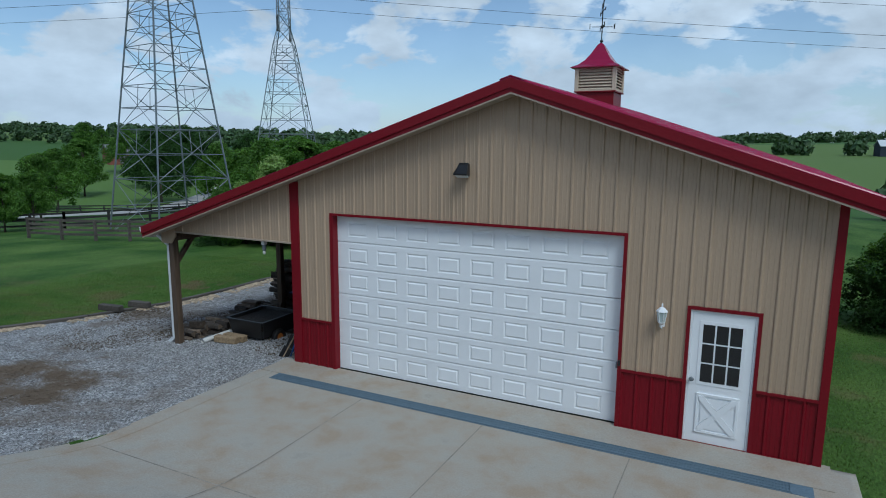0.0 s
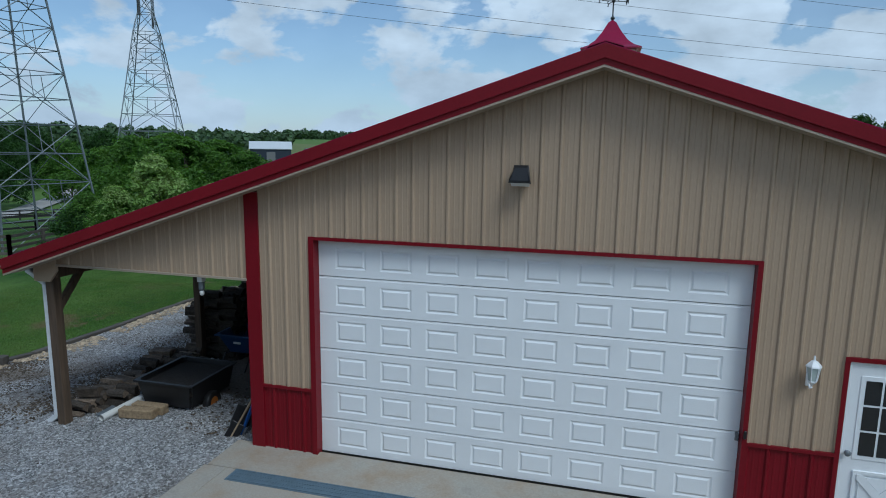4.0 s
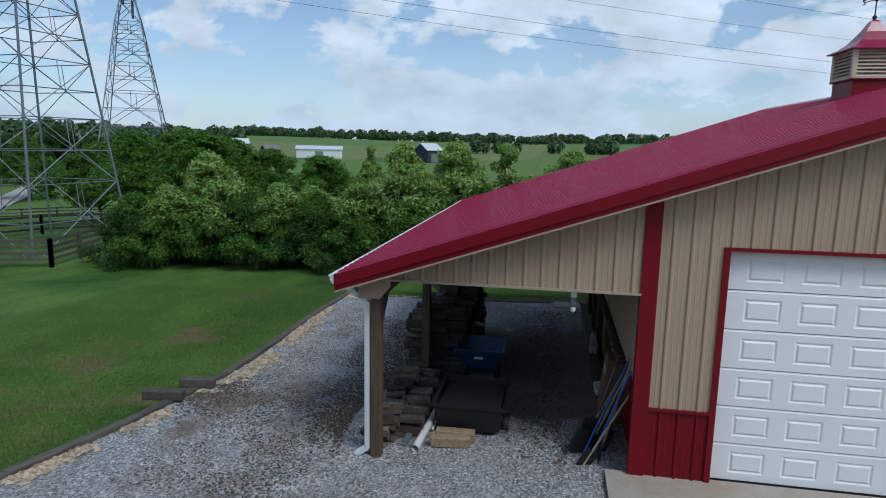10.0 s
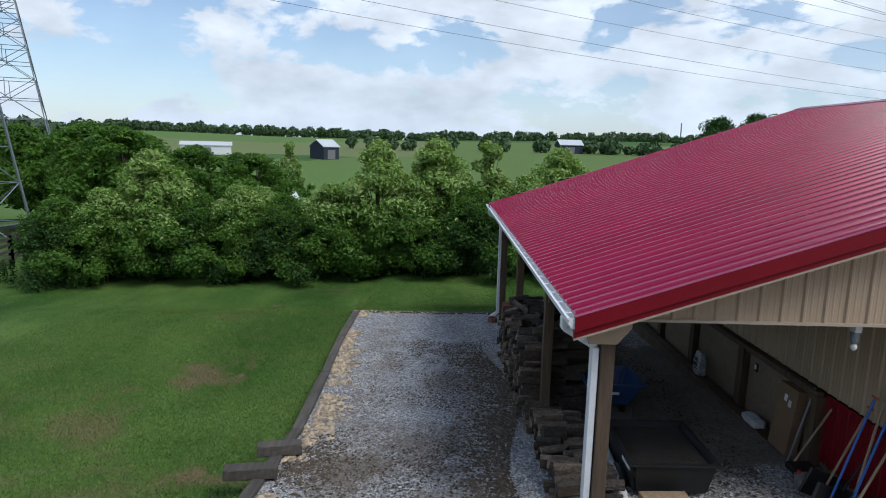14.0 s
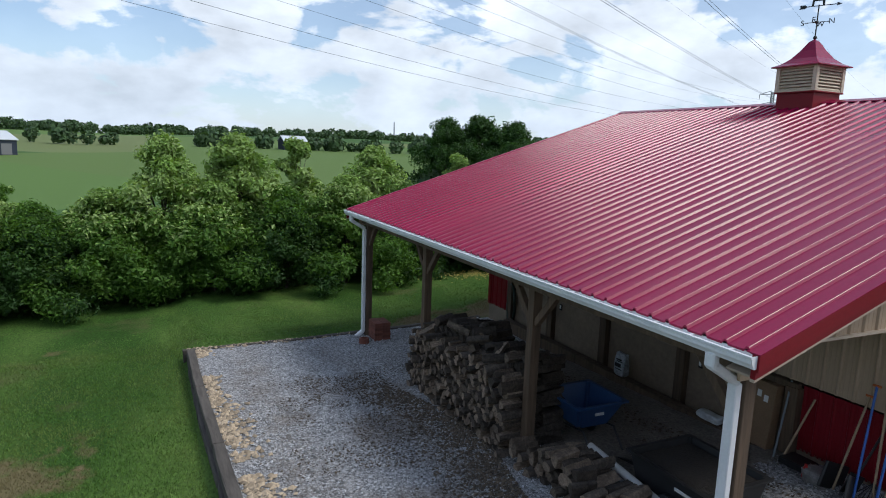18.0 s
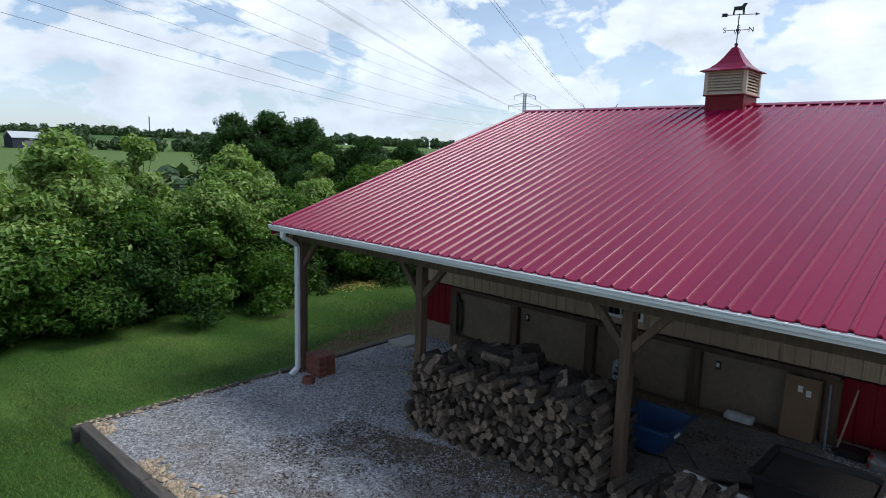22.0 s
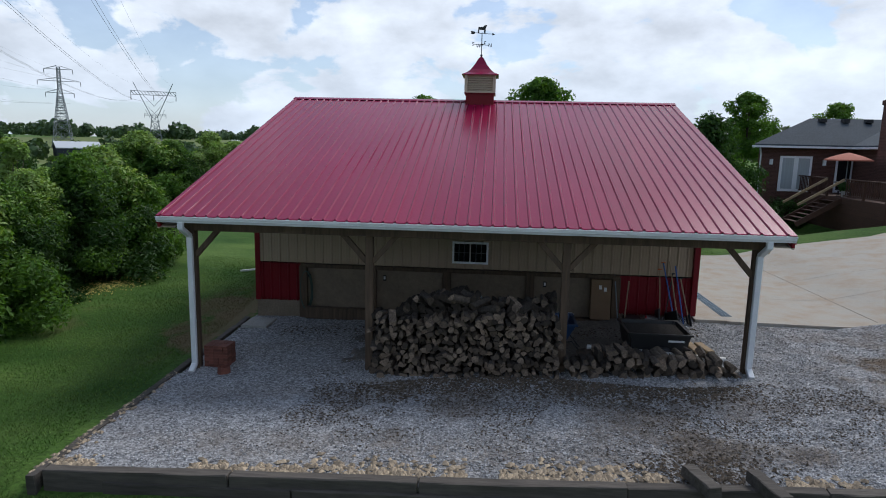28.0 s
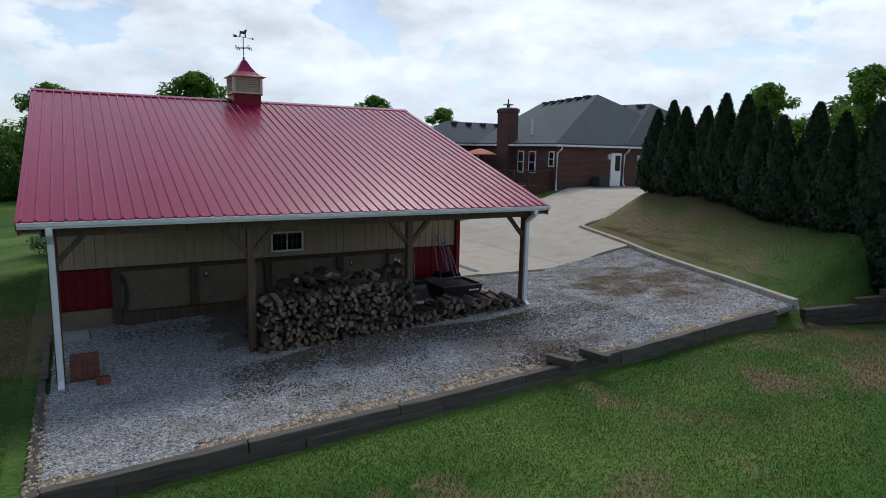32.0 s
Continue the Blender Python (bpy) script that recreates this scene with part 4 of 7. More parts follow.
for tri_ in (((-.22, -.17), (-.06, 0.0), (-.22, .17)), ((.22, -.17), (.22, .17), (.06, 0.0)), ((-.16, .24), (0.0, .07), (.16, .24)), ((-.16, -.24), (.16, -.24), (0.0, -.07))):
    part("raised_panel", plate([(x_ + a, z_ + b) for a, b in tri_], "y", -0.006, 0.0117), WHITE, ed)
for x0, z0, x1, z1 in ((-.29, -.31, .29, -.27), (-.29, .27, .29, .31), (-.29, -.27, -.25, .27), (.25, -.27, .29, .27)):
    part("moulding", box(x_ + x0, -0.010, z_ + z0, x_ + x1, 0.0125, z_ + z1, 0.003), WHITE, ed)
bmk = lathe([(0.012, 0), (0.012, 0.03), (0.032, 0.04), (0.036, 0.06), (0.022, 0.075)], sides=12)
bmk.transform(Matrix.Translation((MX0 + 0.075, 0.012, 1.0)) @ Matrix.Rotation(radians(90), 4, "X"))
part("knob", bmk, STEEL, ed, "brushed metal knob", True)
part("threshold", box(MX0 - 0.01, -0.04, -0.012, MX1 + 0.01, 0.06, 0.010, 0.003), RED, ed)

# ---- flood light and wall lantern ----
fl = thing("flood_light", (3.66, -0.02, 3.95), "dark bronze wall-mounted flood light with pale lens", "light")
bm = bmesh.new()
fr_ = [[bm.verts.new(p_) for p_ in q_] for q_ in (((3.575, -0.03, 4.11), (3.745, -0.03, 4.11), (3.745, -0.03, 3.90), (3.575, -0.03, 3.90)),
                                                   ((3.575, -0.09, 4.13), (3.745, -0.09, 4.13), (3.785, -0.11, 3.91), (3.535, -0.11, 3.91)),
                                                   ((3.585, -0.12, 4.10), (3.735, -0.12, 4.10), (3.785, -0.235, 3.955), (3.535, -0.235, 3.955)),
                                                   ((3.545, -0.20, 3.94), (3.775, -0.20, 3.94), (3.785, -0.235, 3.925), (3.535, -0.235, 3.925)))]
for a, b in zip(fr_, fr_[1:]):
    for k in range(4):
        bm.faces.new((a[k], a[(k + 1) % 4], b[(k + 1) % 4], b[k]))
bm.faces.new(fr_[0][::-1])
bm.faces.new(fr_[-1])
bmesh.ops.recalc_face_normals(bm, faces=bm.faces)
part("housing", bm, BLACKM, fl)
part("lens", plate([(-0.115, 3.905), (-0.225, 3.952), (-0.225, 3.930), (-0.115, 3.880)], "x", 3.555, 3.765), material("milky_lens", (0.62, 0.66, 0.68), 0.25), fl, "milky glass lens")
part("bracket", box(3.62, -0.03, 3.90, 3.70, -0.0, 4.0), BLACKM, fl)

ln = thing("wall_lantern", (7.0, -0.10, 1.80), "small white wall lantern with glass panes", "light")
part("backplate", box(6.925, -0.045, 1.74, 6.995, -0.018, 1.88, 0.006), WHITE, ln)
part("arm", tube([(6.96, -0.04, 1.78), (6.96, -0.09, 1.73), (6.96, -0.14, 1.76), (6.96, -0.14, 1.81)], 0.011, 6), WHITE, ln)
part("cap", lathe([(0.085, 0), (0.08, 0.015), (0.04, 0.06), (0.012, 0.075), (0.012, 0.11), (0.003, 0.13)], (6.96, -0.14, 2.0), 6), WHITE, ln)
part("glass", lathe([(0.045, 0), (0.068, 0.16)], (6.96, -0.14, 1.84), 6), material("lantern_glass", (0.45, 0.52, 0.50), 0.1), ln, "pale glass panes")
for k in range(6):
    a = 2 * math.pi * k / 6
    part("bar", tube([(6.96 + 0.048 * math.cos(a), -0.14 + 0.048 * math.sin(a), 1.84), (6.96 + 0.072 * math.cos(a), -0.14 + 0.072 * math.sin(a), 2.0)], 0.006, 5), WHITE, ln)
part("base", lathe([(0.008, -0.05), (0.02, -0.03), (0.05, 0.0), (0.05, 0.012)], (6.96, -0.14, 1.83), 6), WHITE, ln)

# ---- cupola with weathervane ----
CREAM = material("cream_louvre_paint", (0.52, 0.44, 0.33), 0.5, grain=0.05, scale=40, blotch=0.06)
CX, CY = 4.56, 5.58
cup = thing("cupola", (CX, CY, RZ - 0.1), "square louvred tan cupola with flared red roof on the ridge", "cupola")
hw = 0.43
part("base", plate([(CX - hw, RZ - 0.20), (CX, RZ - 0.02), (CX + hw, RZ - 0.20), (CX + hw, RZ + 0.19), (CX - hw, RZ + 0.19)], "y", CY - hw, CY + hw), RED, cup, "dark red metal base")
part("ledge", box(CX - hw - 0.05, CY - hw - 0.05, RZ + 0.185, CX + hw + 0.05, CY + hw + 0.05, RZ + 0.215, 0.006), RED, cup)
zb, zt = RZ + 0.215, RZ + 0.74
part("core", box(CX - hw + 0.05, CY - hw + 0.05, zb, CX + hw - 0.05, CY + hw - 0.05, zt), DARK, cup)
for sx in (-1, 1):
    for sy in (-1, 1):
        part("corner_post", box(CX + sx * hw - 0.045, CY + sy * hw - 0.045, zb, CX + sx * hw + 0.045, CY + sy * hw + 0.045, zt, 0.006), CREAM, cup)
for k in range(7):
    z = zb + 0.03 + k * (zt - zb - 0.06) / 7
    for sgn in (-1, 1):
        bmx = plate([(CX + sgn * (hw - 0.04), z + 0.06), (CX + sgn * (hw - 0.03), z + 0.068), (CX + sgn * (hw + 0.028), z + 0.012), (CX + sgn * (hw + 0.022), z)], "y", CY - hw + 0.045, CY + hw - 0.045)
        part("louvre", bmx, CREAM, cup)
        part("louvre", plate([(CY + sgn * (hw - 0.04), z + 0.06), (CY + sgn * (hw - 0.03), z + 0.068), (CY + sgn * (hw + 0.028), z + 0.012), (CY + sgn * (hw + 0.022), z)], "x", CX - hw + 0.045, CX + hw - 0.045), CREAM, cup)
for d0, d1 in ((zb, zb + 0.035), (zt - 0.035, zt)):
    part("band", box(CX - hw - 0.03, CY - hw - 0.03, d0, CX + hw + 0.03, CY + hw + 0.03, d1), CREAM, cup)
bm = bmesh.new()
rings = []
for k, (rr, zz) in enumerate(((0.56, 0.0), (0.56, 0.02), (0.42, 0.085), (0.30, 0.19), (0.18, 0.36), (0.075, 0.55), (0.02, 0.60))):
    rings.append([bm.verts.new((CX + sx * rr, CY + sy * rr, zt + zz)) for sx, sy in ((-1, -1), (1, -1), (1, 1), (-1, 1))])
for a, b in zip(rings, rings[1:]):
    for k in range(4):
        bm.faces.new((a[k], a[(k + 1) % 4], b[(k + 1) % 4], b[k]))
bm.faces.new(rings[0][::-1])
bm.faces.new(rings[-1])
part("roof", bm, ROOF, cup, "flared red metal roof")
VT = zt + 0.60
vane = thing("weathervane", (CX, CY, VT), "dark iron weathervane with arrow and compass letters", "weathervane")
part("rod", tube([(CX, CY, VT - 0.02), (CX, CY, VT + 0.72)], 0.013, 8), IRON, vane)
part("ball", lathe([(0.01, -0.04), (0.035, -0.02), (0.042, 0.0), (0.035, 0.02), (0.01, 0.04)], (CX, CY, VT + 0.04), 10), IRON, vane)
part("ball", lathe([(0.01, -0.04), (0.03, -0.02), (0.038, 0.0), (0.03, 0.02), (0.01, 0.04)], (CX, CY, VT + 0.36), 10), IRON, vane)
ca, sa = math.cos(radians(-68)), math.sin(radians(-68))
part("compass_arm", tube([(CX - 0.24 * ca, CY - 0.24 * sa, VT + 0.36), (CX + 0.24 * ca, CY + 0.24 * sa, VT + 0.36)], 0.008, 6), IRON, vane)
part("compass_arm", tube([(CX + 0.24 * sa, CY - 0.24 * ca, VT + 0.36), (CX - 0.24 * sa, CY + 0.24 * ca, VT + 0.36)], 0.008, 6), IRON, vane)
for ch, dx, dy in (("N", 0.28 * ca, 0.28 * sa), ("S", -0.28 * ca, -0.28 * sa), ("E", 0.28 * sa, -0.28 * ca), ("W", -0.28 * sa, 0.28 * ca)):
    cu = bpy.data.curves.new("letter", "FONT")
    cu.body, cu.size, cu.extrude, cu.align_x, cu.align_y = ch, 0.16, 0.006, "CENTER", "CENTER"
    cu.materials.append(IRON)
    lt = new("letter", cu)
    lt.parent = vane
    lt.location = (dx, dy, 0.36)
    lt.rotation_euler = (radians(90), 0, radians(-68))
part("arrow_shaft", tube([(CX - 0.36 * ca, CY - 0.36 * sa, VT + 0.70), (CX + 0.38 * ca, CY + 0.38 * sa, VT + 0.70)], 0.009, 6), IRON, vane)
bm = plate([(-0.38, 0.66), (-0.26, 0.66), (-0.22, 0.70), (-0.26, 0.74), (-0.38, 0.74), (-0.34, 0.70)], "y", -0.005, 0.005)
bm.transform(Matrix.Translation((CX, CY, VT)) @ Matrix.Rotation(radians(-68), 4, "Z"))
part("tail", bm, IRON, vane)
bm = plate([(0.34, 0.665), (0.44, 0.70), (0.34, 0.735)], "y", -0.005, 0.005)
bm.transform(Matrix.Translation((CX, CY, VT)) @ Matrix.Rotation(radians(-68), 4, "Z"))
part("point", bm, IRON, vane)
bm = plate([(-0.14, 0.71), (-0.10, 0.71), (-0.09, 0.80), (0.06, 0.80), (0.07, 0.71), (0.11, 0.71), (0.11, 0.86), (0.16, 0.95), (0.08, 0.95), (0.03, 0.89), (-0.12, 0.88)], "y", -0.007, 0.007)
bm.transform(Matrix.Translation((CX, CY, VT)) @ Matrix.Rotation(radians(-68), 4, "Z"))
part("figure", bm, IRON, vane, "plain flat iron figure")

# ---- side window, outlets and small fittings on the lean-to wall ----
win = thing("window_1", (-0.03, 5.58, 1.10), "small white-framed sliding window with dark panes", "window", kind="structure")
for a in ((5.12, 1.10, 5.17, 1.66), (5.98, 1.10, 6.03, 1.66), (5.17, 1.10, 5.98, 1.15), (5.17, 1.61, 5.98, 1.66), (5.57, 1.15, 5.59, 1.61)):
    part("window_frame", box(-0.055, a[0], a[1], -0.018, a[2], a[3], 0.004), WHITE, win)
for a, b in ((5.17, 5.56), (5.60, 5.98)):
    part("pane", box(-0.028, a, 1.15, -0.0195, b, 1.61), GLASS, win, "dark glass pane")
MUNT = material("grey_muntin", (0.10, 0.105, 0.11), 0.5)
part("muntin", box(-0.034, 5.17, 1.373, -0.0285, 5.56, 1.387), MUNT, win)
part("muntin", box(-0.034, 5.60, 1.373, -0.0285, 5.98, 1.387), MUNT, win)
for y in (5.30, 5.43, 5.73, 5.86):
    part("muntin", box(-0.034, y - 0.007, 1.15, -0.0285, y + 0.007, 1.61), MUNT, win)
out = thing("outlet_box", (-0.05, 7.75, 0.62), "small white covered power outlet on the wall panel", "outlet", "wall outlets")
part("box", box(-0.065, 7.71, 0.58, -0.036, 7.79, 0.72, 0.006), DARK, out)
part("cover", box(-0.075, 7.725, 0.62, -0.066, 7.775, 0.70, 0.003), PIPE, out, "white cover")
copy_thing(out, pose(-0.05, 3.68, 0.62))
hl = thing("hanging_lamp", (-0.95, 0.10, 2.2), "small outdoor lamp socket hanging under the lean-to header", "light")
part("box", box(-0.99, 0.05, 2.36, -0.91, 0.15, 2.46, 0.006), PIPE, hl)
part("socket", lathe([(0.03, 0), (0.045, 0.03), (0.04, 0.12), (0.02, 0.14)], (-0.95, 0.10, 2.23), 10), STEEL, hl)
part("bulb", lathe([(0.008, 0), (0.03, 0.02), (0.036, 0.05), (0.02, 0.09)], (-0.95, 0.10, 2.15), 10), PIPE, hl, "white bulb", True)

# ---- trees ----
def leaf_mesh(name, mats, centres, radii, count, size, seed, droop=0.0, flat=0.5, share=0.0, upright=0.0):
    """Leaf blades scattered in clumps; one mesh, share of them in the second material."""
    rng = np.random.default_rng(seed)
    centres, radii = np.array(centres), np.array(radii)
    w = radii ** 2
    idx = rng.choice(len(centres), count, p=w / w.sum())
    d = rng.normal(size=(count, 3))
    d /= np.linalg.norm(d, axis=1, keepdims=True)
    rad = radii[idx] * (0.25 + 1.05 * rng.random(count) ** 0.7)
    pos = centres[idx] + d * rad[:, None] * np.array((1, 1, 0.85))
    nrm = d * 0.7 + np.array((0, 0, flat)) + rng.normal(size=(count, 3)) * 0.5
    nrm /= np.linalg.norm(nrm, axis=1, keepdims=True)
    ax = np.cross(nrm, rng.normal(size=(count, 3)))
    if upright:
        ax = ax * (1 - upright) + np.array((0, 0, 1.0)) * upright
        ax -= nrm * np.sum(ax * nrm, axis=1, keepdims=True)
    ax /= np.linalg.norm(ax, axis=1, keepdims=True)
    bx = np.cross(nrm, ax)
    s = size * (0.6 + 0.8 * rng.random(count))[:, None]
    dr = np.array((0, 0, -droop))
    v = np.stack((pos - ax * s, pos + bx * s * 0.48 + nrm * s * 0.12, pos + ax * s + dr * s, pos - bx * s * 0.48 + nrm * s * 0.12), axis=1).reshape(-1, 3)
    f = np.arange(count * 4).reshape(-1, 4)
    me = bpy.data.meshes.new(name)
    me.from_pydata(v.tolist(), [], f.tolist())
    for m in mats:
        me.materials.append(m)
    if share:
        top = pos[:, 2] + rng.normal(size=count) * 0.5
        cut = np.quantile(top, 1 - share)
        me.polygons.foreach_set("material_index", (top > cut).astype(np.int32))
    return me


def clumps(seed, h, rx, n, bottom=0.15, lean=0.0, taper=0.6):
    """Places and sizes of leaf clumps that fill an uneven crown."""
    rng = random.Random(seed)
    cs, rs = [], []
    for _ in range(n):
        t = rng.random() ** 0.85
        z = h * (bottom + (0.96 - bottom) * t)
        wide = rx * (math.sin(math.pi * min(1, 0.22 + 0.78 * t)) ** 0.7 * (1 - taper * t) + taper * 0.30 * (1 - t) + 0.08)
        a, r = rng.uniform(0, 2 * math.pi), wide * rng.uniform(0.25, 1.18)
        cs.append((r * math.cos(a), r * math.sin(a), z))
        rs.append(rx * rng.uniform(0.09, 0.30) * (1.1 - 0.45 * t))
    return cs, rs


def limbs(seed, h, r, cs, n=9):
    """A tapered trunk with limbs that reach into the clumps."""
    rng = random.Random(seed)
    bm = tube([(0, 0, -0.25), (0.02 * h, 0.01 * h, h * 0.25), (-0.01 * h, 0.02 * h, h * 0.55), (0.01 * h, 0, h * 0.9)], r, 7, r_end=r * 0.15)
    for c in rng.sample(cs, min(n, len(cs))):
        c = Vector(c)
        b = Vector((0.01 * h, 0.01 * h, max(0.12 * h, c.z * 0.45)))
        m = b.lerp(c, 0.5) + Vector((0, 0, 0.06 * h))
        tube([b, m, c], r * 0.42, 5, bm=bm, r_end=r * 0.06)
    return bm


TREES = {}


def tree_kind(kind, seed, h, rx, mats, count, size, n=34, bottom=0.15, taper=0.6, share=0.0, trunk=0.07, droop=0.3):
    cs, rs = clumps(seed, h, rx, n, bottom, taper=taper)
    lm = leaf_mesh("crown", mats, cs, rs, count, size, seed, droop, share=share)
    tm = mesh_of("trunk", limbs(seed, h, trunk, cs), TRUNK, True)
    TREES[kind] = (lm, tm, h)


def tree(kind, x, y, h, label, category="tree", group="", turn=None, wide=1.0, name="tree", z=None):
    lm, tm, h0 = TREES[kind]
    zz = land_z(x, y) if z is None else z
    t = thing(name, (x, y, zz), label, category, group)
    s = h / h0
    t.scale = (s * wide, s * wide, s)
    t.rotation_euler = (0, 0, random.uniform(0, 6.28) if turn is None else turn)
    for nm, me in (("trunk", tm), ("crown", lm)):
        o = new(nm, me)
        o.parent = t
    return t


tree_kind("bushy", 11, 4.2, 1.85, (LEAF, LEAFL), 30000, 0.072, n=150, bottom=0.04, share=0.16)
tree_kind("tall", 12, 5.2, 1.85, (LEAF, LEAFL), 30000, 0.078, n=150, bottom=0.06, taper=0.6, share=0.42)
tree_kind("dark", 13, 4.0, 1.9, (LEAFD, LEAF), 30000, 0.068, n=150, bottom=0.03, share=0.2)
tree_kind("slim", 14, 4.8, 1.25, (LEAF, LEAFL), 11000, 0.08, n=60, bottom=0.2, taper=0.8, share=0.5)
tree_kind("round", 15, 10.0, 4.2, (LEAFD, LEAFD), 16000, 0.17, n=110, bottom=0.16, taper=0.35, trunk=0.2)
tree_kind("garden", 16, 7.0, 2.8, (LEAF, LEAFD), 12000, 0.13, n=80, bottom=0.28, taper=0.5, trunk=0.13)
tree_kind("sapling", 17, 1.9, 0.6, (LEAFD, LEAF), 900, 0.07, n=14, bottom=0.35, taper=0.4, trunk=0.025)

rowlabel = {"bushy": "bushy green young tree in the hedgerow beyond the lawn", "tall": "tall light-green young tree with pale new growth in the hedgerow",
            "dark": "dense dark-green bush-like tree in the hedgerow", "slim": "slim light-green tree rising from the hedgerow"}
ROW = [("dark", -20.3, 17.6, 3.3), ("bushy", -18.4, 17.5, 3.6), ("tall", -16.9, 18.6, 5.1), ("dark", -15.2, 18.6, 3.5), ("bushy", -13.4, 18.2, 3.7), ("dark", -11.7, 18.4, 3.4),
       ("bushy", -9.9, 18.8, 3.7), ("tall", -8.1, 19.6, 5.5), ("bushy", -6.6, 18.8, 3.7), ("tall", -5.6, 19.9, 5.4), ("dark", -4.2, 18.4, 3.6), ("slim", -3.4, 20.4, 5.3),
       ("bushy", -2.0, 18.3, 3.9), ("tall", -0.6, 19.8, 5.0), ("dark", 0.6, 18.8, 3.5), ("bushy", 2.4, 19.2, 3.6), ("slim", 3.6, 20.6, 4.6), ("dark", 4.4, 19.0, 4.2), ("bushy", 6.2, 19.3, 4.3)]
random.seed(5)
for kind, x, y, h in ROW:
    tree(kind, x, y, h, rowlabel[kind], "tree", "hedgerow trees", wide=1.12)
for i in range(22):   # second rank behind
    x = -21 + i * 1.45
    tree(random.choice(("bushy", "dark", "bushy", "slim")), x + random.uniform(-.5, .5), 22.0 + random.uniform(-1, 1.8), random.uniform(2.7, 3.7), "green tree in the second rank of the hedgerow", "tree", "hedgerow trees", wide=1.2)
tree("round", 16.4, -5.3, 6.9, "dark-green tree on the lawn between the barn and the house", wide=0.85)
tree("garden", 22.0, -7.0, 5.0, "leafy tree beside the end of the brick house", "tree", "garden trees")
tree("sapling", 8.6, 18.0, 1.9, "thin sapling with sparse leaves on the back lawn")
tree("dark", 11.6, 10.3, 2.7, "dense dark-green shrub beside the barn's far side", "shrub", wide=1.1)
for x, y, h, k in ((38, 93, 9.3, "round"), (43, 90.5, 9.8, "round"), (47.5, 87.5, 9.0, "round"), (23.4, 48.4, 5.0, "round"), (26.3, 46, 5.4, "round"), (29.2, 43.4, 4.9, "round"), (33, 17.2, 6.9, "round")):
    h -= land_z(x, y)
    tree(k, x, y, h, "large round dark-green tree standing in the meadow", "tree", "meadow trees")
for x, y, h in ((42.5, 1.24, 10.7), (38, -12.5, 5.5), (50.7, -28.6, 7.6), (56, -22, 9), (13, -36, 8.0), (7.2, -39, 9.0), (46, 12, 9.5), (52, 6, 8)):
    tree("garden", x, y, h, "leafy garden tree near the house", "tree", "garden trees", wide=1.0)
for x, y, h in ((-24, 30, 6.5), (-27.5, 33, 7), (-31, 36, 6.5), (-35, 38, 7.5), (-21, 33, 5.5), (-40, 40, 7), (-18, 36, 5), (-28, 40, 7), (-38, 50, 7.0), (-22, 45, 5.5), (-34, 47, 7)):
    tree("garden", x, y, h, "leafy tree in the grove behind the pylons", "tree", "grove trees", wide=1.25)
for x, y, h in ((-40, 16, 4.3), (-45, 21, 4.6), (-47, 12, 4.2), (-60, 24, 7), (-66, 34, 8), (-58, 10, 7), (-72, 16, 8)):
    tree("garden", x, y, h, "small leafy tree by the pasture fence", "tree", "pasture trees")

for x, y, h, k in ((-85, 66, 11, "round"), (-99, 103, 12, "round"), (-109, 97, 11.5, "round"), (-96, 110, 10, "round"), (-230, 150, 11, "garden"), (-205, 140, 9, "garden"), (-190, 122, 8, "garden"), (-150, 92, 7, "garden"), (-92, 74, 3.0, "garden"), (-110, 86, 13.5, "round"), (-84, 79, 10.5, "garden"), (-106, 66, 11, "garden"), (-125, 108, 13, "round"), (-104, 108, 12, "round"), (-87, 49, 9.5, "garden"), (-142, 102, 12, "garden")):
    tree(k, x, y, h, "broad leafy tree on the mown pasture by the lane", "tree", "pasture trees")

tree("slim", -21, 58, 7.4, "thin light tree standing alone in the meadow")
for k in range(11):   # hedge across the far end of the lawn
    tree(("bushy", "dark", "tall")[k % 3], 34 + 1.5 * k + random.uniform(-.5, .5), 34 - 2.1 * k + random.uniform(-.6, .6), random.uniform(4.8, 6.2), "leafy tree in the hedge across the far lawn", "tree", "far hedge trees", wide=1.35)

tree("dark", -48.8, 95.7, 6.0, "dense dark rounded evergreen bush at the edge of the field", "bush", wide=0.75)

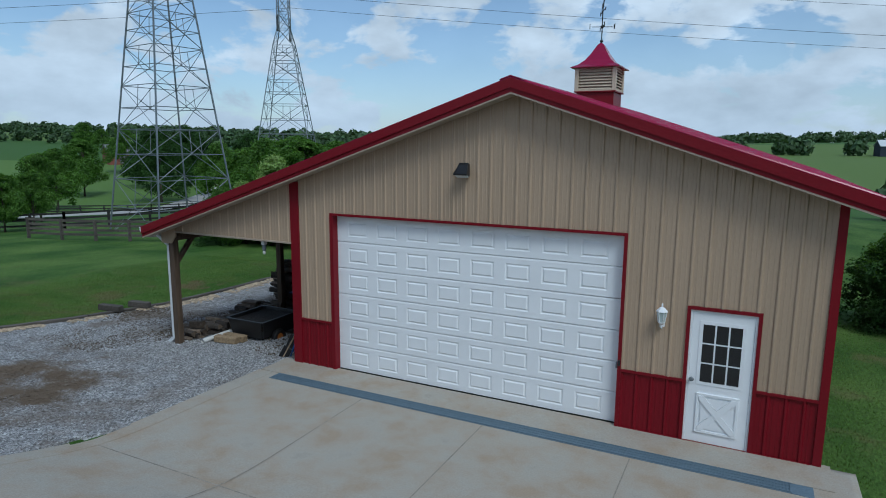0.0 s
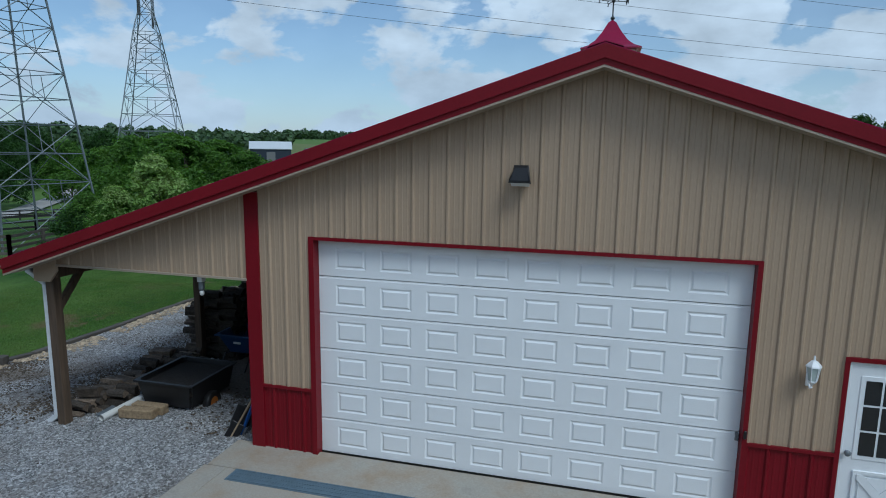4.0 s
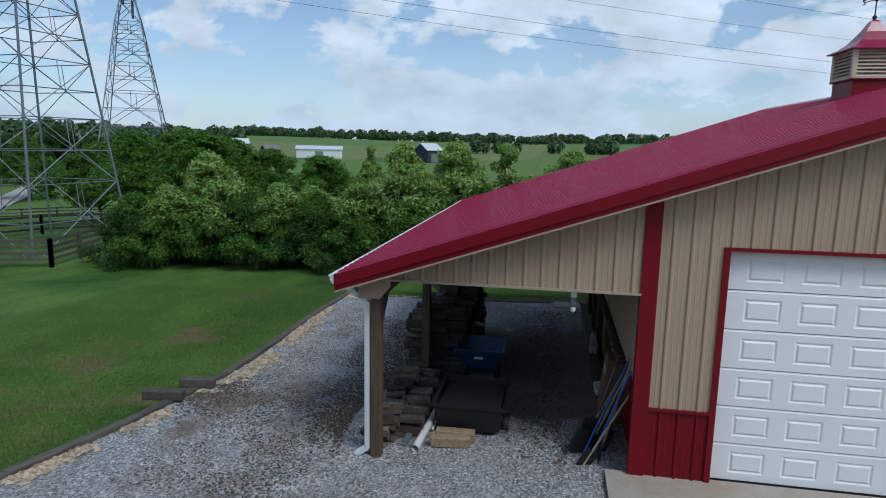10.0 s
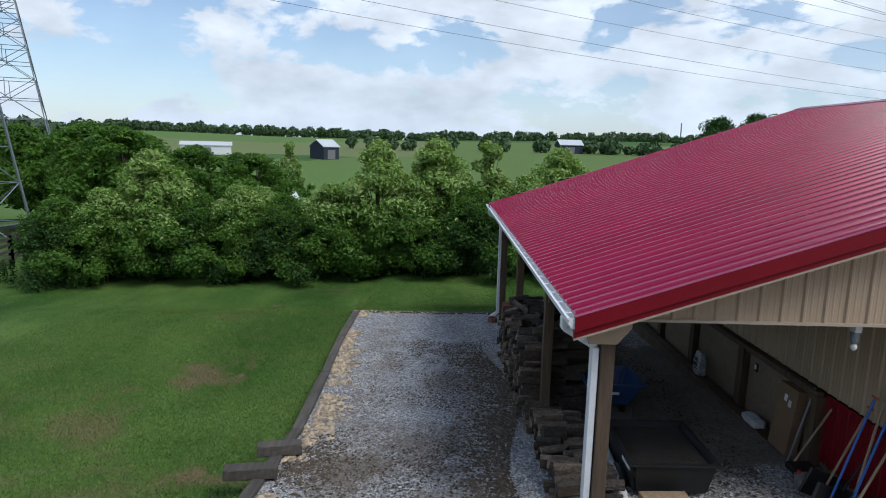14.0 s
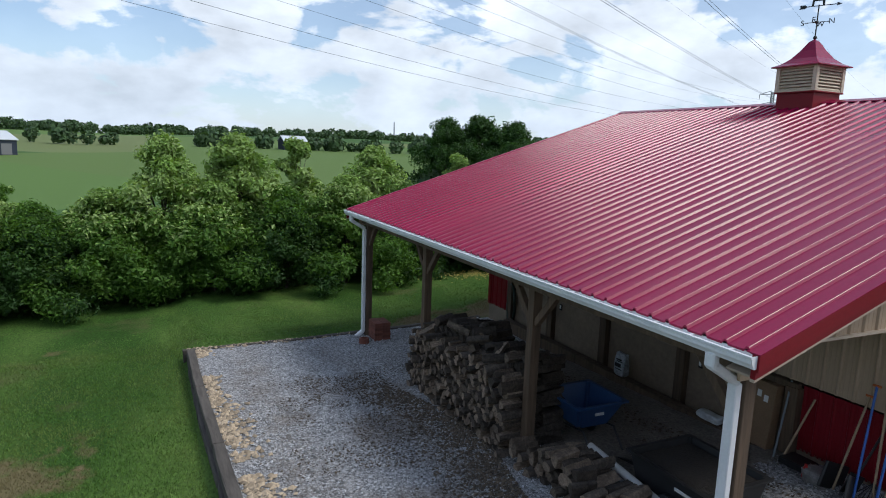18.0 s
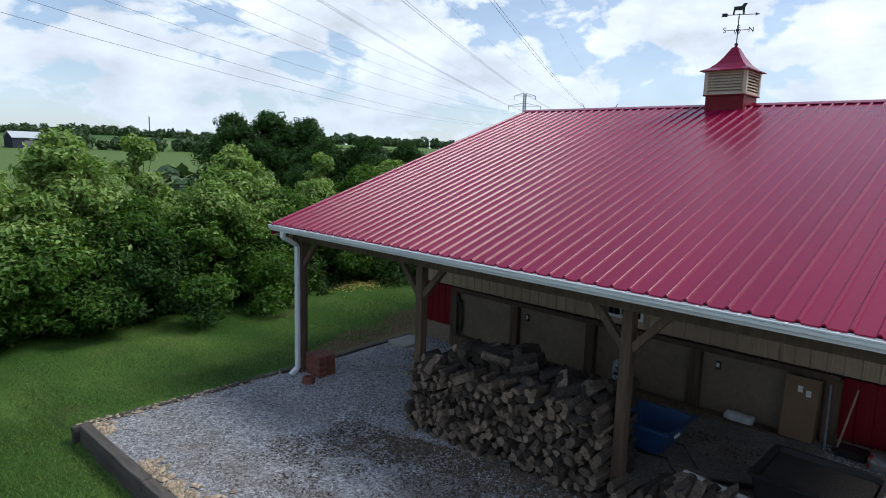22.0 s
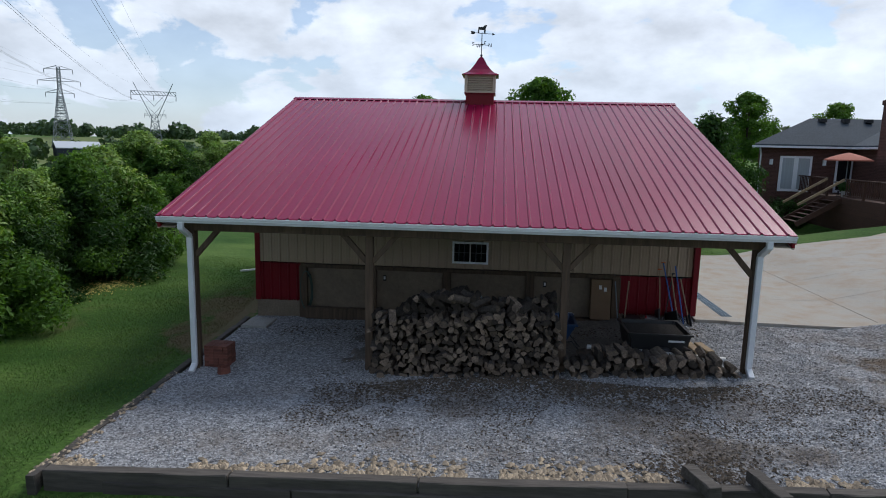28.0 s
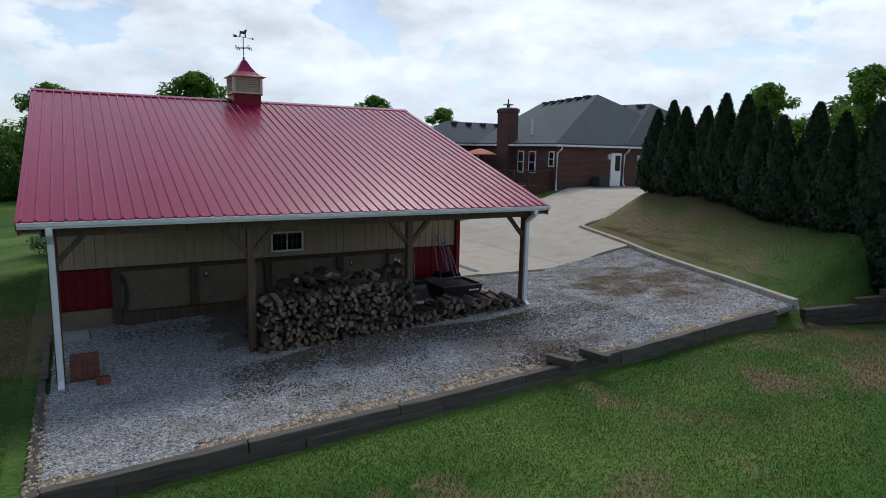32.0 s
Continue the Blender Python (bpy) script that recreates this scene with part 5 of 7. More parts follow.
# far woods, hedges and tree lines, one mesh
def far_woods():
    rng = np.random.default_rng(3)
    q = 100
    base_d = rng.normal(size=(q, 3))
    base_d /= np.linalg.norm(base_d, axis=1, keepdims=True)
    base = base_d * (0.62 + 0.38 * rng.random(q))[:, None] * np.array((1, 1, 0.95))
    spots = []

    def line(a, b, n, h, spread):
        for k in range(n):
            t = rng.random()
            spots.append((a[0] + (b[0] - a[0]) * t + rng.normal() * spread, a[1] + (b[1] - a[1]) * t + rng.normal() * spread, h * (0.6 + 0.7 * rng.random())))

    def arc(r, a0, a1, n, h, spread):
        for k in range(n):
            a = radians(a0 + (a1 - a0) * rng.random())
            rr = r + rng.normal() * spread
            spots.append((rr * math.cos(a), rr * math.sin(a), h * (0.6 + 0.7 * rng.random())))
    arc(620, -20, 175, 900, 8, 22)
    arc(820, -60, 230, 1000, 10, 45)
    arc(400, 118, 178, 170, 8, 40)
    arc(260, 124, 172, 120, 7.5, 40)
    arc(150, 128, 165, 60, 6.5, 22)
    arc(100, 135, 172, 26, 5.5, 12)
    arc(330, 66, 100, 40, 7, 6)
    arc(240, 20, 62, 70, 6.0, 14)
    arc(110, 26, 74, 60, 5.0, 12)
    arc(420, -40, 40, 120, 8, 30)
    arc(200, -75, -20, 60, 8, 30)
    spots = [s for s in spots if not (134.5 < math.degrees(math.atan2(s[1] + 10, s[0] - 8)) < 162 and math.hypot(s[0], s[1]) < 330)]
    spots = [s for s in spots if not (70 < math.degrees(math.atan2(s[1], s[0])) < 119 and 90 < math.hypot(s[0], s[1]) < 300)]
    V, F = [], []
    for x, y, h in spots:
        n = rng.normal(size=(q, 3)) * 0.6 + base_d
        n /= np.linalg.norm(n, axis=1, keepdims=True)
        a = np.cross(n, rng.normal(size=(q, 3)))
        a /= np.linalg.norm(a, axis=1, keepdims=True)
        b = np.cross(n, a)
        s = h * 0.16 * (0.6 + 0.8 * rng.random(q))[:, None]
        c = np.array((x, y, land_z(x, y) + h * 0.50)) + base * np.array((h * 0.52, h * 0.52, h * 0.52)) * (0.85 + 0.3 * rng.random(3))
        k = len(V) * 4 * q
        V.append(np.stack((c - a * s, c + b * s * 0.7, c + a * s, c - b * s * 0.7), axis=1).reshape(-1, 3))
    V = np.concatenate(V)
    F = np.arange(len(V)).reshape(-1, 4)
    me = bpy.data.meshes.new("far_woods")
    me.from_pydata(V.tolist(), [], F.tolist())
    # bluish distance haze is mixed into both leaf greens
    me.materials.append(leafy("hazed_far_foliage", (0.075, 0.125, 0.052), (0.045, 0.085, 0.040), through=0.2))
    return tagged(new("far_woods", me), "far tree lines and hedgerows on the low hills", "woods", "", "stuff")


far_woods()

# ---- arborvitae hedge on the bank ----
def arborvitae_mesh(seed, h, r, count):
    rng = np.random.default_rng(seed)
    t = rng.random(count) ** 0.8
    a = rng.random(count) * 2 * math.pi
    wide = r * np.minimum(1, (t + 0.02) * 9) ** 0.5 * (1 - np.maximum(0, t - 0.30) / 0.71) ** 0.72
    wide = wide * (1 + 0.10 * np.sin(a * 3 + seed) + 0.08 * np.sin(a * 7 + t * 23)) * (0.72 + 0.3 * rng.random(count) ** 0.5)
    pos = np.stack((wide * np.cos(a), wide * np.sin(a), h * t), axis=1)
    nrm = np.stack((np.cos(a), np.sin(a), 0.25 + 0 * a), axis=1) + rng.normal(size=(count, 3)) * 0.45
    nrm /= np.linalg.norm(nrm, axis=1, keepdims=True)
    ax = np.array((0, 0, 1.0)) + rng.normal(size=(count, 3)) * 0.35
    ax -= nrm * np.sum(ax * nrm, axis=1, keepdims=True)
    ax /= np.linalg.norm(ax, axis=1, keepdims=True)
    bx = np.cross(nrm, ax)
    s = 0.10 * (0.6 + 0.8 * rng.random(count))[:, None]
    v = np.stack((pos - ax * s, pos + bx * s * 0.45, pos + ax * s * 1.2, pos - bx * s * 0.45), axis=1).reshape(-1, 3)
    me = bpy.data.meshes.new("crown")
    me.from_pydata(v.tolist(), [], np.arange(count * 4).reshape(-1, 4).tolist())
    me.materials.append(CONIF)
    return me


arb = [arborvitae_mesh(s, 4.1, 0.74, 13000) for s in (1, 2, 3)]
arb_trunk = mesh_of("trunk", tube([(0, 0, -0.2), (0, 0, 3.2)], 0.09, 7, r_end=0.03), TRUNK, True)
random.seed(9)
for i in range(16):
    x = 2.6 - i * 1.0 + random.uniform(-.12, .12)
    y = -11.9 + i * 0.23 + random.uniform(-.15, .15)
    if i == 12:
        continue
    t = thing("arborvitae", (x, y, land_z(x, y) - 0.02), "tall narrow dark-green arborvitae in a close hedge on the bank", "conifer", "arborvitae hedge")
    s = random.uniform(0.84, 1.0)
    t.scale, t.rotation_euler = (1, 1, s), (0, 0, random.uniform(0, 6.28))
    for nm, me in (("trunk", arb_trunk), ("crown", random.choice(arb))):
        o = new(nm, me)
        o.parent = t

# ---- timber edging, kerb, retaining wall ----
def rough_timber(length, w, h, seed):
    rng = random.Random(seed)
    bm = box(0, -w / 2, 0, length, w / 2, h, 0.012)
    bmesh.ops.subdivide_edges(bm, edges=[e for e in bm.edges if abs((e.verts[0].co - e.verts[1].co).x) > length * 0.5], cuts=6)
    for v in bm.verts:
        v.co += Vector((rng.uniform(-.008, .008), rng.uniform(-.008, .008), rng.uniform(-.008, .008)))
    return bm


def timber(a, b, name, w, h, parent, seed, sink=0.12):
    a, b = Vector(a), Vector(b)
    d = b - a
    bm = rough_timber(d.length, w, h + sink, seed)
    bm.transform(Matrix.Translation(a - Vector((0, 0, sink))) @ d.to_track_quat("X", "Z").to_matrix().to_4x4())
    return part(name, bm, TIMBER, parent)


edge = thing("timber_edging", (-8.0, 4, -0.6), "weathered grey landscape timbers edging the gravel yard", "edging", kind="structure")
cuts = [11.2, 8.5, 5.9, 3.12, 0.65, -1.75, -4.15]
for k, (a, b) in enumerate(zip(cuts, cuts[1:])):
    timber((timber_x(a), a - 0.01, yard_z(timber_x(a), a) - 0.05), (timber_x(b), b + 0.01, yard_z(timber_x(b), b) - 0.05), "timber", 0.17, 0.15, edge, k, 0.2)
    if a > -2:
        timber((timber_x(a) - 0.03, a - 0.9, yard_z(-8, a - 0.9) - 0.20), (timber_x(b) - 0.03, b - 0.88 if b > -3 else b, yard_z(-8, b) - 0.20), "timber", 0.17, 0.15, edge, k + 20, 0.2)
xs_ = [-8.0, -5.6, -3.2, -0.9, -0.15]
for k, (a, b) in enumerate(zip(xs_, xs_[1:])):
    timber((a, 11.32, yard_z(a, 11.3) - 0.06), (b - 0.02, 11.35, yard_z(b, 11.3) - 0.06), "timber", 0.13, 0.12, edge, 40 + k, 0.2)
for k, (x0, y0, x1, y1, red) in enumerate(((-8.05, 2.12, -7.43, 2.28, 1), (-8.28, 1.36, -7.58, 1.50, 0))):
    st = thing("loose_timber", ((x0 + x1) / 2, y0, yard_z(-8, y0)), "short weathered timber offcut lying across the edging", "timber", "loose timbers")
    timber((x0, y0, yard_z(-8, y0) + 0.10), (x1, y1, yard_z(-8, y1) + 0.09), "block", 0.19, 0.16, st, 60 + k, 0.0)

kerb = thing("concrete_kerb", (-2, kerb_y(-2), 0.3), "pale concrete kerb along the foot of the hedge bank", "kerb", kind="structure")
pts = [(x, kerb_y(x)) for x in np.arange(-8.3, 3.3, 0.55)] + [(3.45, -8.75), (3.52, -9.2), (3.55, -9.8), (3.6, -10.6)]
for (ax, ay), (bx, by) in zip(pts, pts[1:]):
    d = Vector((bx - ax, by - ay, 0))
    za, zb = max(yard_z(ax, ay), -9), max(yard_z(bx, by), -9)
    bm = box(-0.002, -0.10, -0.15, d.length - 0.006, 0.10, 0.17, 0.018)
    for v in bm.verts:
        v.co.z += za + (zb - za) * v.co.x / d.length
    bm.transform(Matrix.Translation((ax, ay, 0)) @ Matrix.Rotation(math.atan2(d.y, d.x), 4, "Z"))
    part("kerb_section", bm, CONC, kerb)

rw = thing("timber_retaining_wall", (-8.8, -7.0, -0.3), "stepped retaining wall of dark weathered timbers", "wall", kind="structure")
RW0, RWD = Vector((-8.30, -5.35, 0)), Vector((-0.17, -0.985, 0))
for r_ in range(5):
    s0, s1 = (0.0, 5.2) if r_ < 3 else ((1.9, 5.2) if r_ == 3 else (2.9, 5.2))
    for k, (a, b) in enumerate(((s0, s0 + 2.0), (s0 + 2.0, s1))):
        p_, q_ = RW0 + RWD * a, RW0 + RWD * b
        timber((p_.x, p_.y, -0.36 + 0.17 * r_), (q_.x, q_.y, -0.36 + 0.17 * r_ + 0.01), "timber", 0.18, 0.165, rw, 80 + r_ * 3 + k, 0.0)

# ---- firewood ----
def log_mesh(seed, length=0.42):
    """A split log: bark on its round side, cut wood on the split faces and ends."""
    rng = random.Random(seed)
    kind = rng.choice(("wedge", "half", "round", "wedge", "quarter"))
    r = rng.uniform(0.075, 0.10)
    n = 9
    if kind == "round":
        prof = [(r * 0.9 * math.cos(2 * math.pi * k / n), r * 0.9 * math.sin(2 * math.pi * k / n)) for k in range(n)]
        bark = set(range(n))
    else:
        span = {"half": 180, "wedge": 105, "quarter": 130}[kind]
        prof = [(1.15 * r * math.cos(radians(-span / 2 + span * k / 6)), 1.15 * r * math.sin(radians(-span / 2 + span * k / 6))) for k in range(7)]
        prof += [(-r * (0.25 if kind == "half" else 0.55), rng.uniform(-.02, .02))]
        bark = set(range(6))
    prof = [(u + rng.uniform(-.008, .008), v + rng.uniform(-.008, .008)) for u, v in prof]
    bm = bmesh.new()
    rings = [[bm.verts.new((x, u * k + rng.uniform(-.006, .006), v * k + rng.uniform(-.006, .006))) for u, v in prof] for x, k in ((-length / 2, 0.96), (-length / 6, 1.03), (length / 5, 0.97), (length / 2, 1.0))]
    m = len(prof)
    for a, b in zip(rings, rings[1:]):
        for k in range(m):
            f = bm.faces.new((a[k], a[(k + 1) % m], b[(k + 1) % m], b[k]))
            f.material_index = 0 if k in bark else 1
    for ring in (rings[0][::-1], rings[-1]):
        bm.faces.new(ring).material_index = 1
    bmesh.ops.recalc_face_normals(bm, faces=bm.faces)
    bmesh.ops.translate(bm, verts=bm.verts, vec=(0, 0, 0))
    me = bpy.data.meshes.new("log")
    bm.to_mesh(me)
    bm.free()
    me.materials.append(BARK)
    me.materials.append(CUT)
    return me


LOGS = [log_mesh(s) for s in range(14)]


def stack(name, at, y0, y1, top, x, label, seed, limit=300, step=0.122, rise=0.105, fat=1.0):
    """Rows of logs laid along x, their ends to the yard; top(y): height of the pile."""
    rng = random.Random(seed)
    st = thing(name, at, label, "firewood", "firewood piles")
    n, row = 0, 0
    while True:
        placed = 0
        y = y0 + (row % 2) * step * 0.5
        while y < y1:
            z = yard_z(x, y) + 0.055 + row * rise
            if z < top(y) + rng.uniform(-.05, .06) and n < limit:
                shared("log", rng.choice(LOGS), (x + rng.uniform(-.10, .09), y + rng.uniform(-.03, .03), z + rng.uniform(-.02, .02)), st,
                       (rng.uniform(0, 6.28), rng.uniform(-.10, .10), rng.uniform(-.18, .18) + (math.pi if rng.random() < .5 else 0)), (rng.uniform(.8, 1.05), fat * rng.uniform(.6, 0.98), fat * rng.uniform(.6, 0.98)))
                n += 1
                placed += 1
            y += step * rng.uniform(0.85, 1.15)
        row += 1
        if not placed or n >= limit:
            break
    return st


def big_top(y):
    return 0.62 + 0.36 * sstep(7.4, 5.6, y) + 0.10 * math.sin(y * 2.3) + 0.05 * math.sin(y * 7.1)


big = stack("firewood_stack", (-3.85, 5.6, -0.5), 3.72, 7.30, big_top, -3.80, "tall stack of split grey-brown firewood under the lean-to eave", 2, limit=345)
# the rows behind, one mesh
rng_ = random.Random(77)
bm = bmesh.new()
for xr in (-3.46, -3.08):
    for row in range(14):
        y = 3.82
        while y < 7.4:
            z = yard_z(xr, y) + 0.06 + row * 0.118
            if z < big_top(y) + (0.04 if xr > -3.3 else 0.10):
                tmp = bmesh.new()
                tmp.from_mesh(rng_.choice(LOGS))
                tmp.transform(Matrix.Translation((xr + rng_.uniform(-.05, .05), y, z)) @ Euler((rng_.uniform(0, 6.28), rng_.uniform(-.1, .1), rng_.uniform(-.2, .2))).to_matrix().to_4x4())
                me_ = bpy.data.meshes.new("tmp")
                tmp.to_mesh(me_)
                tmp.free()
                bm.from_mesh(me_)
                bpy.data.meshes.remove(me_)
            y += 0.14
bk = part("firewood", bm, BARK, big, "split logs stacked behind")
bk.data.materials.append(CUT)
bk["kind"] = "stuff"
for k in range(16):   # logs thrown on top
    y = 3.95 + k * 0.21
    shared("log", LOGS[k % 14], (-3.6 + 0.2 * math.sin(k * 2.1), y, big_top(y) + 0.06), big, (k * 1.3, 0.35 * math.sin(k * 1.7), 0.9 * math.sin(k * 2.9)))


def low_top(y):
    return 0.0 + 0.16 * sstep(0.5, 1.1, y) * (1 + 0.6 * math.sin(y * 3.1)) - 0.06 * (y > 2.6)


stack("low_firewood_pile", (-3.75, 2, -0.35), 0.36, 3.5, low_top, -3.72, "low ragged row of split firewood beside the post", 5, limit=90, step=0.165, rise=0.115, fat=1.2)
stack("low_firewood_pile", (-3.45, 2, -0.35), 0.75, 3.3, lambda y: low_top(y) - 0.06, -3.33, "low ragged row of split firewood beside the cart", 6, limit=60, step=0.165, rise=0.115, fat=1.2)

# split slabs and pale blocks by the post
for k, (x, y, a) in enumerate(((-2.62, 0.55, 8), (-2.58, 0.78, 2))):
    b_ = thing("wood_block", (x, y, yard_z(x, y)), "pale split wood block lying on the gravel", "wood", "wood blocks")
    bm = box(-0.30, -0.085, 0.02, 0.30, 0.085, 0.17, 0.012)
    bm.transform(Matrix.Translation((x, y, yard_z(x, y) + 0.03)) @ Matrix.Rotation(radians(a), 4, "Z"))
    part("block", bm, PLANK, b_)

# ---- pipes and boards ----
pp = thing("white_pipe", (-3.0, 1.6, -0.2), "long white plastic drain pipe lying beside the firewood", "pipe", "loose pipes")
bm = tube([(-3.10, 0.28, -0.10), (-2.92, 3.0, -0.02)], 0.057, 14, cap=False)
tube([(-2.92, 3.0, -0.02), (-3.10, 0.28, -0.10)], 0.050, 14, cap=False, bm=bm)
part("pipe", bm, PIPE, pp, smooth=True)
pq = thing("white_pipe", (-2.9, 2.0, -0.2), "thin white plastic pipe lying beside the cart", "pipe", "loose pipes")
part("pipe", tube([(-2.98, 1.0, -0.13), (-2.93, 2.5, -0.02)], 0.022, 10), PIPE, pq, smooth=True)
for k, (x0, y0, x1, y1) in enumerate(((-3.22, 0.35, -3.10, 1.9), (-3.30, 0.42, -3.26, 1.5), (-3.18, 0.9, -3.14, 2.4))):
    g_ = thing("metal_channel", (x0, y0, -0.2), "grey metal channel length on the ground beside the firewood", "metal", "loose channels")
    part("channel", beam((x0, y0, -0.20 + 0.05 * k), (x1, y1, -0.12 + 0.04 * k), 0.09, 0.06, 0.006), material("grey_channel", (0.16, 0.17, 0.18), 0.5, grain=0.15, blotch=0.1) if k == 0 else STEEL, g_)

# ---- dump cart ----
cart = thing("garden_cart", (-2.40, 1.52, -0.3), "black plastic garden dump cart with leaf litter in its tub", "cart")


def tub(x0, x1, y0, y1, z0, z1, flare, wall, rim):
    bm = bmesh.new()
    def ring(i, z, o):
        return [bm.verts.new(p) for p in ((x0 + i - o, y0 + i - o, z), (x1 - i + o, y0 + i - o, z), (x1 - i + o, y1 - i + o, z), (x0 + i - o, y1 - i + o, z))]
    R = [ring(flare, z0, 0), ring(0, z1 - 0.03, 0), ring(0, z1 - 0.03, rim), ring(0, z1, rim), ring(wall, z1, 0), ring(flare + wall, z0 + wall, 0)]
    for a, b in zip(R, R[1:]):
        for k in range(4):
            bm.faces.new((a[k], a[(k + 1) % 4], b[(k + 1) % 4], b[k]))
    bm.faces.new(R[0][::-1])
    bm.faces.new(R[-1])
    bmesh.ops.recalc_face_normals(bm, faces=bm.faces)
    bmesh.ops.bevel(bm, geom=[e for e in bm.edges if abs(e.verts[0].co.z - e.verts[1].co.z) > 0.15], offset=0.04, segments=2, affect="EDGES")
    return bm


part("tub", tub(-2.96, -1.86, 0.92, 2.18, -0.09, 0.34, 0.07, 0.025, 0.03), BLACKP, cart)
part("litter", box(-2.925, 0.955, 0.10, -1.895, 2.145, 0.27, 0.03), material("leaf_litter", (0.022, 0.017, 0.013), 0.95, grain=0.5, scale=30, blotch=0.3, bump=1.0), cart, "dark leaf litter")
part("lettering", box(-2.951, 1.06, 0.17, -2.938, 1.38, 0.21), PIPE, cart, "plain white maker's mark")
part("axle", tube([(-2.92, 1.45, -0.13), (-1.88, 1.45, -0.13)], 0.018, 8), BLACKM, cart)
for x in (-2.94, -1.86):
    bmw = lathe([(0.09, -0.05), (0.19, -0.055), (0.20, -0.03), (0.20, 0.03), (0.19, 0.055), (0.09, 0.05)], sides=20)
    bmw.transform(Matrix.Translation((x, 1.45, -0.14)) @ Matrix.Rotation(radians(90), 4, "Y"))
    wh = part("wheel", bmw, BLACKP, cart, smooth=True)
    bmr = lathe([(0.03, -0.06), (0.10, -0.056), (0.10, 0.056), (0.03, 0.06)], sides=16)
    bmr.transform(Matrix.Translation((x, 1.45, -0.14)) @ Matrix.Rotation(radians(90), 4, "Y"))
    part("rim", bmr, material("orange_rim", (0.42, 0.14, 0.02), 0.5), wh, "orange wheel rim")
part("drawbar", beam((-2.4, 2.05, -0.05), (-2.45, 3.0, -0.28), 0.05, 0.05), BLACKM, cart)
part("chassis", box(-2.75, 1.1, -0.15, -2.05, 2.05, -0.09), BLACKM, cart)

# ---- blue wheelbarrow and drum ----
wb = thing("wheelbarrow", (-2.5, 3.45, -0.35), "blue plastic wheelbarrow with black tyres", "wheelbarrow")
part("tub", tub(-2.98, -2.08, 2.95, 3.85, 0.05, 0.46, 0.16, 0.02, 0.035), BLUEP, wb)
for x in (-2.86, -2.2):
    bmw = lathe([(0.05, -0.04), (0.16, -0.045), (0.18, -0.02), (0.18, 0.02), (0.16, 0.045), (0.05, 0.04)], sides=18)
    bmw.transform(Matrix.Translation((x, 3.65, -0.15)) @ Matrix.Rotation(radians(90), 4, "Y"))
    part("wheel", bmw, BLACKP, wb, smooth=True)
for x in (-2.82, -2.24):
    part("handle", tube([(x, 3.8, -0.05), (x, 3.0, 0.05), (x, 2.75, -0.25)], 0.018, 7), BLACKM, wb)
part("logo", box(-2.62, 2.985, 0.27, -2.46, 2.999, 0.31), PIPE, wb, "small white mark")
wb.location.y += 0.3
dr = thing("blue_drum", (-2.85, 4.75, -0.45), "dark blue plastic drum standing behind the wheelbarrow", "drum")
part("body", lathe([(0.26, 0), (0.29, 0.05), (0.29, 0.28), (0.305, 0.30), (0.29, 0.32), (0.29, 0.60), (0.305, 0.62), (0.29, 0.64), (0.27, 0.86), (0.25, 0.88)], (-2.85, 4.75, yard_z(-2.85, 4.75)), 22), material("dark_blue_plastic", (0.012, 0.025, 0.07), 0.45), dr, smooth=True)
part("band", lathe([(0.301, 0.655), (0.301, 0.70)], (-2.85, 4.75, yard_z(-2.85, 4.75)), 22), BLUEP, dr)

# ---- things along the wall ----
cb = thing("cardboard_box", (-0.28, 2.32, -0.12), "tall flat brown cardboard box leaning against the wall", "box")
CARD = material("brown_cardboard", (0.20, 0.125, 0.07), 0.85, grain=0.12, blotch=0.1)
bm = box(-0.09, -0.24, 0, 0.09, 0.24, 0.99, 0.006)
bm.transform(Matrix.Translation((-0.275, 2.32, -0.125)) @ Matrix.Rotation(radians(6), 4, "Y"))
part("carton", bm, CARD, cb)
for dy, dz in ((0.02, 0.75), (-0.10, 0.70)):
    bm = box(-0.098, dy - 0.035, dz, -0.0915, dy + 0.035, dz + 0.10)
    bm.transform(Matrix.Translation((-0.275, 2.32, -0.125)) @ Matrix.Rotation(radians(6), 4, "Y"))
    part("label", bm, PIPE, cb, "white paper label")


def sack(name, at, sx, sy, sz, mat, label, seed, rot=0.0, upright=False):
    t = thing(name, at, label, "bag")
    bm = bmesh.new()
    bmesh.ops.create_icosphere(bm, subdivisions=4, radius=1)
    for v in bm.verts:
        c = v.co.copy()
        # folds: a broad slump and sharp small creases
        k = 1 + 0.10 * noise.noise((c.x * 2 + seed, c.y * 2, c.z * 2))
        k -= 0.16 * abs(noise.noise((c.x * 3.6, c.y * 3.6 + seed, c.z * 3.6))) + 0.07 * abs(noise.noise((c.x * 8, c.y * 8, c.z * 8 + seed)))
        q = [math.copysign(abs(u) ** 0.38, u) for u in c]
        # the mouth is pinched flat
        top = max(0.0, q[2]) if upright else 0.0
        v.co = Vector((q[0] * sx * k * (1 - 0.6 * top), q[1] * sy * k * (1 + 0.04 * top), (q[2] + 1) * sz * (k if q[2] > -0.5 else 1)))
    bm.transform(Matrix.Translation(at) @ Matrix.Rotation(rot, 4, "Z"))
    part("sack", bm, mat, t, smooth=True)
    return t


